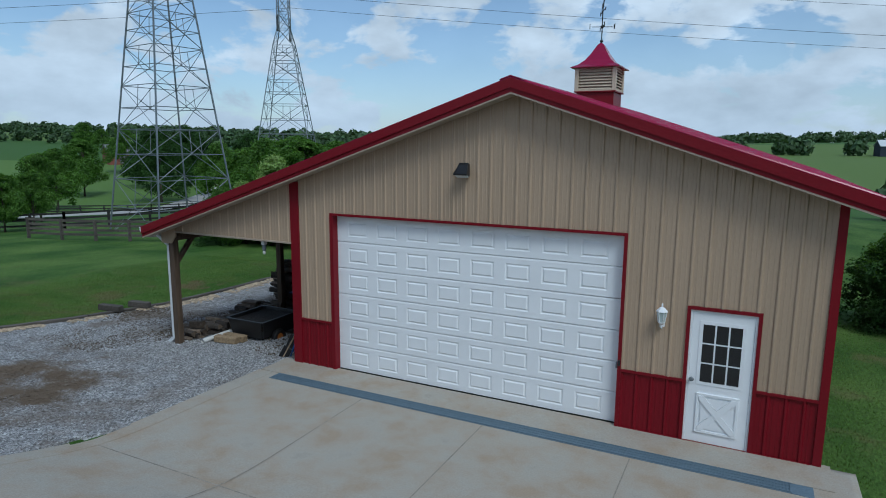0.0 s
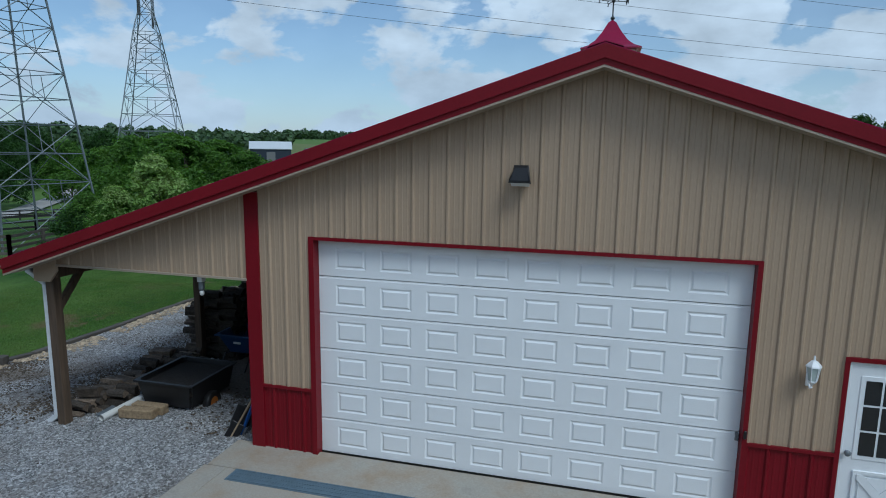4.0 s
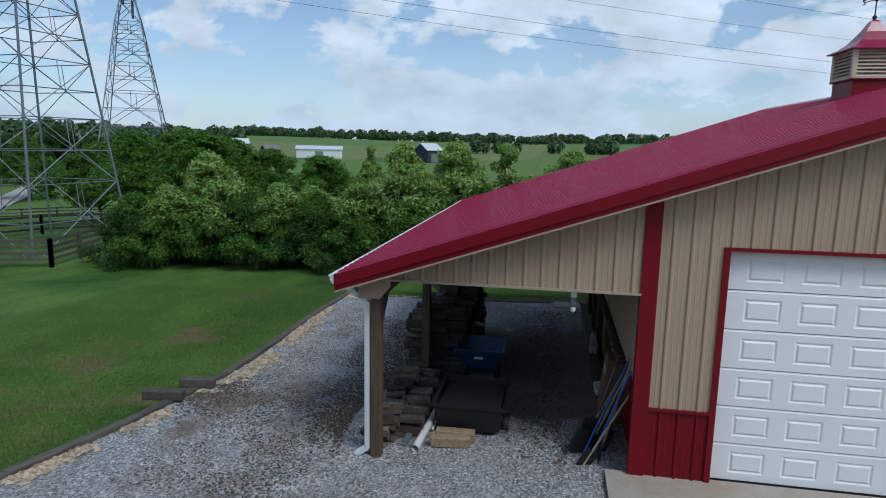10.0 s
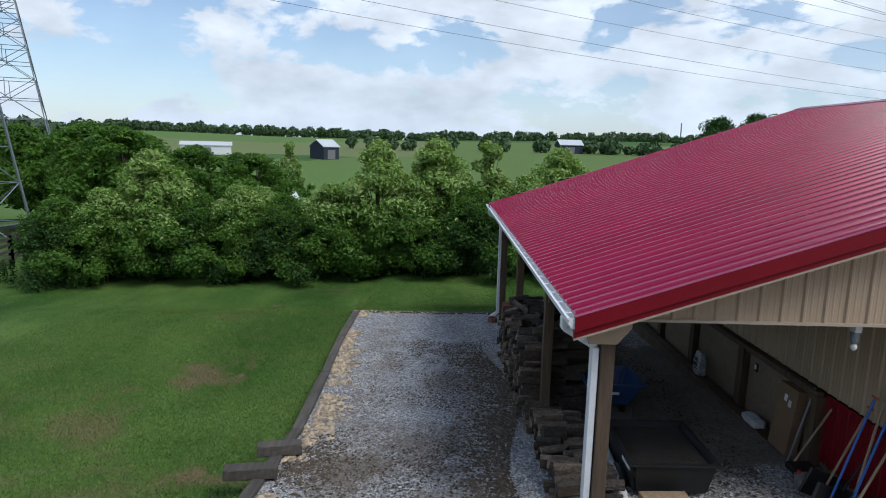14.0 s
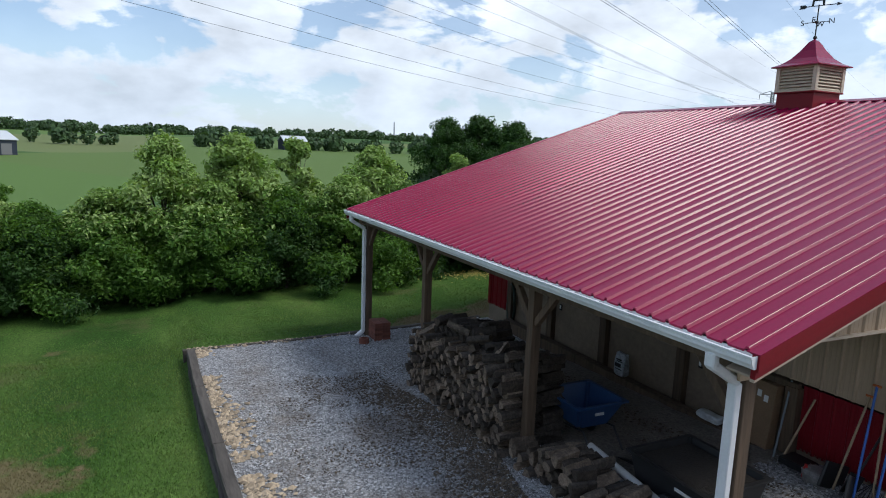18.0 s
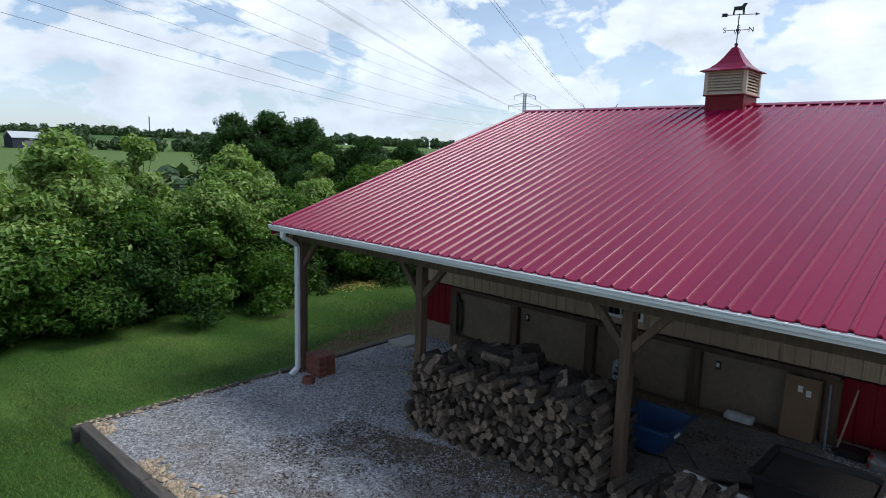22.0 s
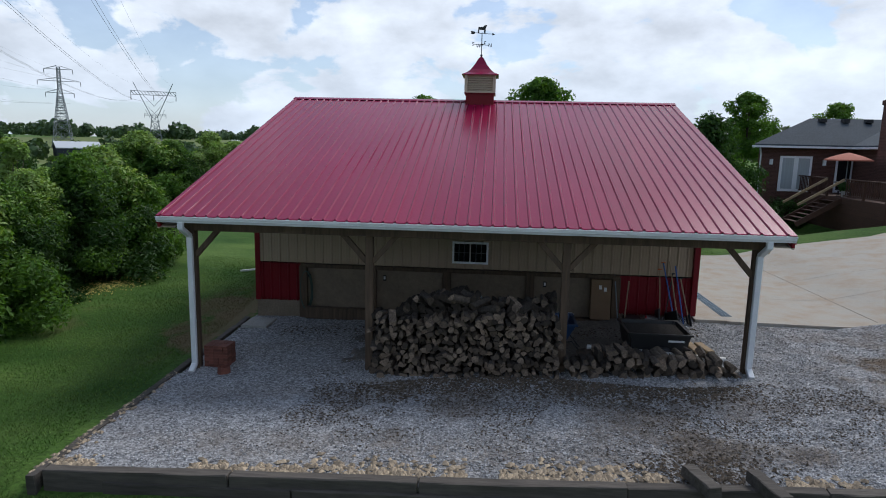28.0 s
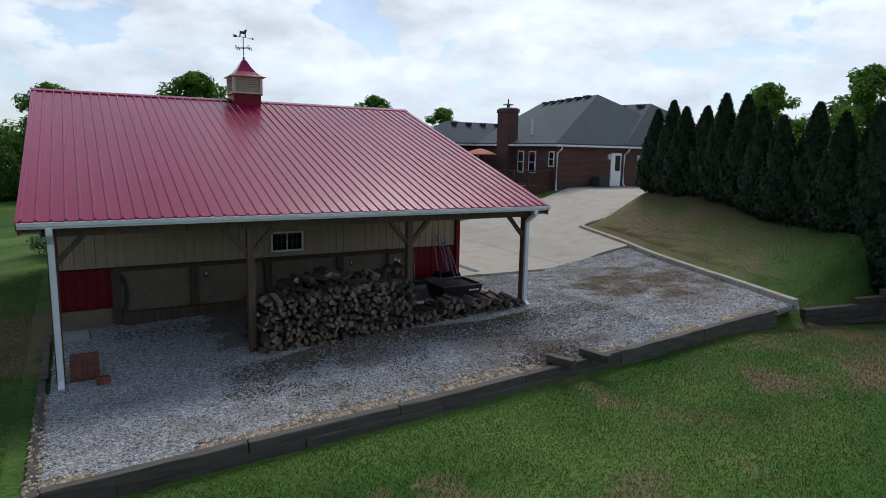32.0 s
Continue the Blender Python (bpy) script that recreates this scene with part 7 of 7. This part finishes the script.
E9 = (-0.3, -8.2)
far_barn("barn", 119.2, 250, E9, 15, 9, 4.5, 2.6, BARNB, METALW, "dark blue far barn with pale metal roof on the hill", 2)
far_barn("shed", 115.6, 265, E9, 6, 6, 2.6, 1.6, BARNB, GREYR, "small dark far shed on the hill", 20)
far_barn("long_barn", 111.4, 262, E9, 18, 8, 3.2, 1.2, WHITEB, METALW, "long white far farm building across the field", -3)
far_barn("barn", 101.7, 245, E9, 6.5, 10, 4.5, 2.5, BARNB, METALW, "dark far barn with grey roof beyond the field", 30)
far_barn("barn", 78.0, 330, (-8.9, -3), 12, 9, 4.5, 2.5, BARNB, METALW, "dark far barn on the ridge line", 20)
far_barn("barn", 35.0, 250, (-15.3, 4.8), 13, 8, 3.5, 2, BARNB, METALW, "low dark far barn with pale roof beyond the trees", 10)
far_barn("house", 143.6, 215, (8, -9.6), 9, 7, 3.2, 2.2, material("far_brick", (0.20, 0.075, 0.05), 0.9), GREYR, "far red brick house among trees", 15)
far_barn("house", 132.4, 260, (8, -9.6), 9, 7, 4.5, 2.5, WHITEB, GREYR, "far white farmhouse among trees", 10)
far_barn("shed", 106.2, 62, (-4.5, -7), 4.2, 3, 1.6, .7, WHITEB, METALW, "small shed with pale roof behind the hedgerow", 12)

mast = thing("radio_mast", (271, 731, land_z(271, 731)), "thin far lattice radio mast on the skyline", "mast")
part("mast", bar_mesh([((271, 731, land_z(271, 731)), (271, 731, 34)), ((272, 731, land_z(271, 731)), (271.4, 731, 34))], 0.4), STEEL, mast)
x, y = E9[0] + 90 * math.cos(radians(117.9)), E9[1] + 90 * math.sin(radians(117.9))
g9 = land_z(x, y)
pole = thing("utility_pole", (x, y, g9), "slim grey utility pole with a small transformer box", "pole")
part("pole", tube([(x, y, g9 - .3), (x, y, g9 + 5.5)], 0.14, 8, r_end=0.1), TIMBER, pole)
part("transformer", lathe([(0.25, 0), (0.28, 0.05), (0.28, 0.7), (0.2, 0.75)], (x + .35, y, g9 + 3.9), 10), GUTTER, pole)

# ---- pasture fences, corral, lane ----
def rail_fence(name, pts, label, mat, rails=3, h=1.25, post=2.6):
    t = thing(name, (pts[0][0], pts[0][1], land_z(*pts[0])), label, "fence", kind="structure")
    for a, b in zip(pts, pts[1:]):
        L = math.hypot(b[0] - a[0], b[1] - a[1])
        n = max(1, round(L / post))
        P = [(a[0] + (b[0] - a[0]) * k / n, a[1] + (b[1] - a[1]) * k / n) for k in range(n + 1)]
        for k, (x, y) in enumerate(P):
            part("post", box(x - .07, y - .07, land_z(x, y) - .2, x + .07, y + .07, land_z(x, y) + h), mat, t)
        for (x0, y0), (x1, y1) in zip(P, P[1:]):
            for r_ in range(rails):
                zz = h * (0.28 + 0.64 * r_ / max(1, rails - 1))
                part("rail", beam((x0, y0, land_z(x0, y0) + zz), (x1, y1, land_z(x1, y1) + zz), 0.04, 0.14), mat, t)
    return t


BLACKF = material("black_fence_board", (0.022, 0.021, 0.02), 0.8, grain=0.2)
rail_fence("pasture_fence", [(-62, 4), (-45, 13.5), (-37, 18.5)], "black board fence along the pasture", BLACKF)
rail_fence("pasture_fence", [(-37, 18.5), (-34, 27), (-26, 31)], "black board fence behind the pylon", BLACKF)
rail_fence("pasture_fence", [(-95, 40), (-70, 52), (-58, 66)], "black board fence along the lane", BLACKF, post=3.5)
rail_fence("corral", [(-31.5, 12.8), (-23.2, 15.8), (-24.2, 20.5)], "weathered grey wooden corral rails round the pylon foot", TIMBER, 4, 1.3, 2.3)
rail_fence("corral", [(-24.2, 20.5), (-27.5, 27)], "weathered grey wooden corral rails behind the pylon", TIMBER, 4, 1.3, 2.3)


def lane(name, pts, w, label):
    bm = bmesh.new()
    prev = None
    fine = []
    for a, b in zip(pts, pts[1:]):
        for k in range(12):
            fine.append((a[0] + (b[0] - a[0]) * k / 12, a[1] + (b[1] - a[1]) * k / 12))
    fine.append(pts[-1])
    for i, (x, y) in enumerate(fine):
        a, b = fine[max(0, i - 1)], fine[min(len(fine) - 1, i + 1)]
        d = Vector((b[0] - a[0], b[1] - a[1], 0)).normalized()
        n = Vector((-d.y, d.x, 0)) * w / 2
        cur = [bm.verts.new((x + s * n.x, y + s * n.y, max(land_z(x + q * n.x, y + q * n.y) for q in (-1.5, -.5, .5, 1.5)) + 0.22)) for s in (-1, 1)]
        if prev:
            bm.faces.new((prev[0], cur[0], cur[1], prev[1]))
        prev = cur
    return structure(name, bm, material("pale_lane", (0.36, 0.35, 0.33), 0.9, grain=0.1, blotch=0.1), label, "road", True)


lane("road", [(-120, 14), (-86, 30), (-70, 46), (-76, 61), (-88, 79), (-104, 102)], 4.0, "pale narrow lane winding through the pasture")

# ---- brick house beyond the drive ----
def brick_wall_material():
    m = material("house_brickwork", (0.085, 0.036, 0.026), 0.9, grain=0.2, scale=10, blotch=0.15, bscale=0.8)
    n, l = m.node_tree.nodes, m.node_tree.links
    b = n["Principled BSDF"]
    src = b.inputs["Base Color"].links[0].from_socket
    t, sp, ad, cb_ = n.new("ShaderNodeTexCoord"), n.new("ShaderNodeSeparateXYZ"), n.new("ShaderNodeMath"), n.new("ShaderNodeCombineXYZ")
    l.new(t.outputs["Object"], sp.inputs[0])
    l.new(sp.outputs[0], ad.inputs[0])
    l.new(sp.outputs[1], ad.inputs[1])
    l.new(ad.outputs[0], cb_.inputs[0])
    l.new(sp.outputs[2], cb_.inputs[1])
    br = n.new("ShaderNodeTexBrick")
    br.inputs["Scale"].default_value = 1.0
    br.inputs["Brick Width"].default_value, br.inputs["Row Height"].default_value, br.inputs["Mortar Size"].default_value = 0.21, 0.075, 0.010
    br.inputs["Color1"].default_value, br.inputs["Color2"].default_value, br.inputs["Mortar"].default_value = (1.1, 1.1, 1.1, 1), (0.72, 0.72, 0.72, 1), (1.5, 1.9, 2.2, 1)
    l.new(cb_.outputs[0], br.inputs["Vector"])
    mu = n.new("ShaderNodeVectorMath")
    mu.operation = "MULTIPLY"
    l.new(src, mu.inputs[0])
    l.new(br.outputs["Color"], mu.inputs[1])
    l.new(mu.outputs[0], b.inputs["Base Color"])
    return m


HB = brick_wall_material()
cx, cy, ez = 13.2, -15.2, 4.45
wx, wy = 21.8, -9.9
house = thing("brick_house", (17, -19, 1.0), "single-storey red brick house with dark hip roof, chimney and deck", "house")
part("wall", box(cx, -30, -0.5, cx + 0.3, cy, ez), HB, house)
part("wall", box(cx + 0.3, cy - 0.3, -0.5, wx, cy, ez), HB, house)
part("wall", box(wx, cy - 0.3, -0.5, wx + 0.3, wy - 0.3, ez), HB, house)
part("wall", plate([(wx, wy), (26.6, wy - 2.0), (26.6, wy - 2.35), (wx, wy - 0.3)], "z", -0.5, ez), HB, house)
part("wall", box(26.3, -20, -0.5, 26.6, wy - 2.4, ez), HB, house)


def slab_roof(verts, faces):
    bm = bmesh.new()
    vs = [bm.verts.new(v) for v in verts]
    for f in faces:
        bm.faces.new([vs[i] for i in f])
    bmesh.ops.recalc_face_normals(bm, faces=bm.faces)
    g = bmesh.ops.extrude_face_region(bm, geom=bm.faces[:])["geom"]
    bmesh.ops.translate(bm, verts=[v for v in g if isinstance(v, bmesh.types.BMVert)], vec=(0, 0, 0.14))
    return bm


ov = 0.45
P, Q = Vector((17.0, -22.0, 8.05)), Vector((25.4, -23.6, 7.95))
ra = part("roof", slab_roof([(cx - ov, cy + ov, ez), (wx + 0.6, cy + ov, ez), tuple(Q), tuple(P), (cx - ov, -30, ez), (28, -30, ez)],
                            [(0, 1, 2, 3), (0, 3, 4), (3, 2, 5, 4)]), SHINGLE, house, "dark grey shingle hip roof")
part("roof", slab_roof([(wx - ov, wy + ov, ez), (27.0, wy + ov - 2.25, ez), (24.2, -13.6, 6.05), (24.2, -21.5, 6.05), (wx - ov, -21.5, ez), (27.0, -21.5, ez)],
                       [(0, 1, 2), (0, 2, 3, 4), (1, 5, 3, 2)]), SHINGLE, house, "dark grey shingle roof of the wing")
rb = part("roof", slab_roof([(cx - ov - .05, -20.6, ez + .02), (cx - ov - .05, -34, ez + .02), (16.2, -26.6, 7.62), (21, -25.6, 7.62), (17.6, -22.2, 7.75)],
                            [(0, 2, 1), (0, 4, 3, 2)]), SHINGLE, house, "dark grey shingle hip over the side entry")
for k in range(6):
    q = P.lerp(Q, 0.10 + 0.145 * k)
    part("roof_vent", box(q.x - .3, q.y + 0.16, q.z - 0.04, q.x + .3, q.y + .55, q.z + 0.12), BLACKP, ra)
for k in range(2):
    part("roof_vent", box(16.3 + k * 1.6, -26.1 + k * .3, 7.5, 16.8 + k * 1.6, -25.7 + k * .3, 7.68), BLACKP, rb)
for k in range(4):
    part("roof_vent", box(23.6, -14.3 - k * 1.3, 5.95, 23.95, -13.95 - k * 1.3, 6.16), BLACKP, ra)
for a in ((cx - ov - 0.10, -30, cx - ov + .02, cy + ov + 0.02), (cx - ov + .02, cy + ov - .02, wx + .6, cy + ov + .10), (wx - ov - .1, cy + ov + .1, wx - ov + .02, wy + ov + .02)):
    part("eave_gutter", box(a[0], a[1], ez - 0.05, a[2], a[3], ez + 0.06), GUTTER, house, "white eave gutter")
part("eave_gutter", plate([(wx - ov, wy + ov + 0.02), (27.0, wy + ov - 2.23), (27.0, wy + ov - 2.12), (wx - ov, wy + ov + 0.12)], "z", ez - 0.05, ez + 0.06), GUTTER, house, "white eave gutter")
part("soffit", box(cx - ov + .03, -30, ez - .06, cx - .002, cy + ov - .03, ez - .03), GUTTER, house, "white soffit boards")
part("soffit", box(cx, cy + .002, ez - .06, wx - .003, cy + ov - .03, ez - .03), GUTTER, house, "white soffit boards")
for y, zb in ((cy - .03, 1.62), (-21.0, 1.92)):
    part("downspout", tube([(cx - .48, y, ez - .1), (cx - .46, y, ez - .22), (cx - .08, y, ez - .48), (cx - .07, y, zb + .1), (cx - .3, y + .05, zb)], 0.06, 7), GUTTER, house, "white downspout")
part("downspout", tube([(wx - .4, wy + .1, ez - .1), (wx - .07, wy - .1, ez - .45), (wx - .07, wy - .1, 1.2)], 0.05, 7), GUTTER, house, "white downspout")
chx, chy = 17.5, -15.2
ch_ = part("chimney", box(chx, chy - .2, -0.4, chx + 1.3, chy + 0.6, 6.62), HB, house, "tall red brick chimney")
part("chimney_cap", box(chx - .06, chy - 0.26, 6.62, chx + 1.36, chy + 0.66, 6.86, 0.02), HB, ch_)
part("chimney_cap", box(chx + .03, chy - 0.17, 6.86, chx + 1.27, chy + 0.57, 6.94, 0.02), CONCD, ch_, "mortar crown")
part("flue", lathe([(0.10, 0), (0.10, 0.18), (0.36, 0.20), (0.36, 0.24), (0.05, 0.30), (0.04, 0.62)], (chx + .65, chy + .2, 6.93), 10), BLACKM, ch_)
part("vent_pipe", tube([(chx - .5, -16.2, 4.8), (chx - .5, -16.2, 6.3)], 0.06, 8), GUTTER, house, "white vent pipe")


def house_window(x0, x1, z0, z1, y, label):
    w = part("window", box(x0 - .07, y + 0.002, z0 - .07, x1 + .07, y + .05, z1 + .07), WHITE, house, label)
    part("pane", box(x0, y + .051, z0, x1, y + .056, z1), GLASS, w)
    part("mullion", box(x0, y + .057, (z0 + z1) / 2 - .02, x1, y + .066, (z0 + z1) / 2 + .02), WHITE, w)
    part("sill", box(x0 - .12, y + .002, z0 - .15, x1 + .12, y + .10, z0 - .075), HB, w, "brick sill")


for x0, x1, z0, z1 in ((13.42, 13.8, 3.2, 4.02), (15.25, 15.82, 2.72, 4.02), (16.5, 17.0, 2.72, 4.02)):
    house_window(x0, x1, z0, z1, cy, "narrow white-framed window")
sd_ = part("side_door", box(cx - 0.06, -20.75, 1.9, cx - 0.004, -19.85, 4.06), WHITE, house, "white side entry door with tall dark glass")
part("door_panel", box(cx - 0.07, -20.65, 2.0, cx - 0.061, -19.95, 2.75), WHITE, sd_)
part("glass", box(cx - 0.07, -20.66, 2.9, cx - 0.061, -20.2, 3.9), GLASS, sd_)
part("wall_lamp", box(cx - .15, -19.68, 3.65, cx - .004, -19.55, 3.98), GUTTER, house)
part("wall_lamp", box(cx - .15, -22.4, 3.55, cx - .004, -22.25, 3.95), GUTTER, house)
CURT = material("curtained_glass", (0.42, 0.46, 0.48), 0.15, grain=0.1, scale=4, stretch=(1, 3, .1))
fd = part("french_door", box(wx - 0.06, -12.85, 1.95, wx - 0.004, -11.1, 3.95), WHITE, house, "white glazed french doors")
for a, b in ((-12.82, -12.0), (-11.95, -11.13)):
    part("glass", box(wx - .07, a + .1, 2.1, wx - .062, b - .1, 3.83), CURT, fd)
d2 = part("patio_door", box(wx - .06, -15.05, 1.95, wx - .004, -14.15, 3.95), WHITE, house, "white-framed dark patio door")
part("glass", box(wx - .07, -14.95, 2.1, wx - .062, -14.25, 3.85), GLASS, d2)
for y in (-10.6, -13.5):
    part("wall_lamp", box(wx - .14, y - .07, 3.45, wx - .004, y + .07, 3.75), GUTTER, house, "small white lamp")

ac = thing("air_conditioner", (cx - .7, -18.5, drive_z(12, -18)), "dark grey outdoor air conditioner beside the brick wall", "air conditioner")
ACM = material("dark_ac_steel", (0.035, 0.04, 0.045), 0.5, grain=0.1)
az = drive_z(12, -18)
part("cabinet", box(cx - 0.95, -18.9, az + .04, cx - .2, -18.05, az + .62, .03), ACM, ac)
for k in range(7):
    part("louvre", box(cx - 0.962, -18.85, az + .12 + k * .07, cx - 0.95, -18.1, az + .15 + k * .07), BLACKM, ac)
part("lid", box(cx - 0.98, -18.93, az + .62, cx - .17, -18.02, az + .66, .02), ACM, ac)
part("pad", box(cx - 1.15, -19.1, az - .03, cx - .1, -17.85, az + .04), CONCD, ac)

deck = thing("deck", (18, -13.5, 0.8), "red-brown wooden deck with balustrade and stairs", "deck")
DZ, dx0, dx1, dy1 = 1.95, 13.45, 21.75, -12.2
for k in range(24):
    part("board", box(dx0, cy + 0.02 + k * 0.124, DZ - 0.04, dx1, cy + 0.138 + k * 0.124, DZ), DECKW, deck)
for k in range(7):
    part("skirt_board", box(dx0, dy1, 0.25 + k * .24, dx1, dy1 + .03, 0.485 + k * .24), DECKW, deck)
    part("skirt_board", box(dx0 - .03, cy + .02, 0.25 + k * .24, dx0, dy1 + .03, 0.485 + k * .24), DECKW, deck)


def balustrade(x0, y0, x1, y1):
    a, b = Vector((x0, y0, 0)), Vector((x1, y1, 0))
    part("handrail", beam(a + Vector((0, 0, DZ + .92)), b + Vector((0, 0, DZ + .92)), .13, .05), DECKW, deck)
    part("bottom_rail", beam(a + Vector((0, 0, DZ + .12)), b + Vector((0, 0, DZ + .12)), .05, .06), DECKW, deck)
    n = int((b - a).length / 0.16)
    for k in range(1, n):
        q = a.lerp(b, k / n)
        part("baluster", box(q.x - .02, q.y - .02, DZ + .16, q.x + .02, q.y + .02, DZ + .89), DECKW, deck)
    for k in range(int((b - a).length / 1.8) + 1):
        q = a.lerp(b, min(1.0, k * 1.8 / (b - a).length))
        part("post", box(q.x - .05, q.y - .05, 0.3, q.x + .05, q.y + .05, DZ + .96), DECKW, deck)


balustrade(dx0 + .05, dy1 - .05, 17.0, dy1 - .05)
balustrade(18.6, dy1 - .05, dx1, dy1 - .05)
balustrade(dx0 + .05, cy + .1, dx0 + .05, dy1 - .1)
for k in range(7):
    z_ = DZ - 0.18 * (k + 1)
    part("step", box(17.0, dy1 + .03 + 0.28 * k, z_ - 0.04, 18.6, dy1 + 0.33 + 0.28 * k, z_), DECKW, deck)
for x in (17.0, 18.6):
    part("stair_rail", beam((x, dy1, DZ + 0.9), (x, dy1 + 2.1, DZ - 0.4), 0.06, 0.12), PLANK, deck, "pale wooden stair rail")
    part("stringer", beam((x, dy1, DZ - 0.1), (x, dy1 + 2.1, DZ - 1.4), 0.05, 0.26), DECKW, deck)
ux, uy = 18.6, -13.1
um = thing("patio_umbrella", (ux, uy, DZ), "open salmon-coloured patio umbrella on the deck", "umbrella")
part("pole", tube([(ux, uy, DZ), (ux, uy, DZ + 2.2)], 0.025, 8), STEEL, um)
part("canopy", lathe([(1.15, 1.88), (1.16, 1.82), (1.14, 1.88), (0.8, 2.02), (0.4, 2.15), (0.03, 2.24)], (ux, uy, DZ), 8), material("salmon_canvas", (0.42, 0.13, 0.08), 0.8, grain=0.1), um)
for k in range(8):
    a = k * math.pi / 4
    part("rib", tube([(ux, uy, DZ + 2.12), (ux + 1.10 * math.cos(a), uy + 1.10 * math.sin(a), DZ + 1.86)], .012, 5), STEEL, um)
ct = thing("patio_table", (ux, uy, DZ), "round dark patio table under the umbrella", "table")
part("tabletop", lathe([(0.55, 0.70), (0.57, 0.72), (0.55, 0.74)], (ux, uy, DZ), 16), BLACKM, ct)
for a in range(4):
    part("leg", tube([(ux + .4 * math.cos(a * 1.57 + .4), uy + .4 * math.sin(a * 1.57 + .4), DZ), (ux + .3 * math.cos(a * 1.57 + .4), uy + .3 * math.sin(a * 1.57 + .4), DZ + .7)], .02, 6), BLACKM, ct)
fp = thing("flower_pot", (17.9, -12.75, DZ), "small pot with a bushy plant on the deck", "plant pot")
part("pot", lathe([(0.0, 0), (0.13, 0), (0.18, .3), (0.15, .3), (0.14, .26), (0, .26)], (17.9, -12.75, DZ), 12), CONCD, fp)
me = leaf_mesh("plant", (LEAFD,), [(0, 0, .45), (.1, .05, .55)], [.22, .2], 500, 0.06, 9)
o = new("plant", me)
o.parent = fp

# clipped hedge blocks and car beyond the barn
def hedge_block(x, y, w, d, h, label):
    rng = np.random.default_rng(int(x * 10))
    n = 5000
    p = rng.uniform(-1, 1, (n, 3))
    p /= np.max(np.abs(p), axis=1, keepdims=True) ** 0.9
    t = thing("clipped_hedge", (x, y, land_z(x, y)), label, "hedge", "clipped hedges")
    cs = [(px * w / 2 * .8, py * d / 2 * .8, h * .5 + pz * h * .38) for px, py, pz in p[:90]]
    me = leaf_mesh("crown", (LEAFD,), cs, [0.28] * len(cs), 5000, 0.06, 7)
    o = new("crown", me)
    o.parent = t
    return t


for x, y in ((20.5, -11.1), (19.9, -9.3)):
    hedge_block(x, y, 1.9, 1.7, 1.7, "clipped dark green hedge block in front of the deck")
car = thing("parked_car", (61, -19.2, land_z(61, -19.2)), "dark blue car parked far off beyond the trees", "car")
cz = land_z(61, -19.2)
CARP = material("dark_blue_car_paint", (0.012, 0.018, 0.04), 0.25, coat=0.5)
bm = plate([(-21.4, cz + .35), (-17.0, cz + .35), (-17.0, cz + .85), (-17.9, cz + .95), (-18.5, cz + 1.4), (-20.3, cz + 1.42), (-21.1, cz + .95), (-21.4, cz + .85)], "x", 60.2, 61.8)
part("body", bm, CARP, car)
part("window", plate([(-20.6, cz + .98), (-18.3, cz + .98), (-18.65, cz + 1.34), (-20.25, cz + 1.36)], "x", 60.19, 60.199), GLASS, car)
for y in (-20.5, -17.9):
    bmw = lathe([(0.2, -.1), (0.33, -.1), (0.33, .1), (0.2, .1)], sides=14)
    bmw.transform(Matrix.Translation((60.25, y, cz + .33)) @ Matrix.Rotation(radians(90), 4, "Y"))
    part("wheel", bmw, BLACKP, car)
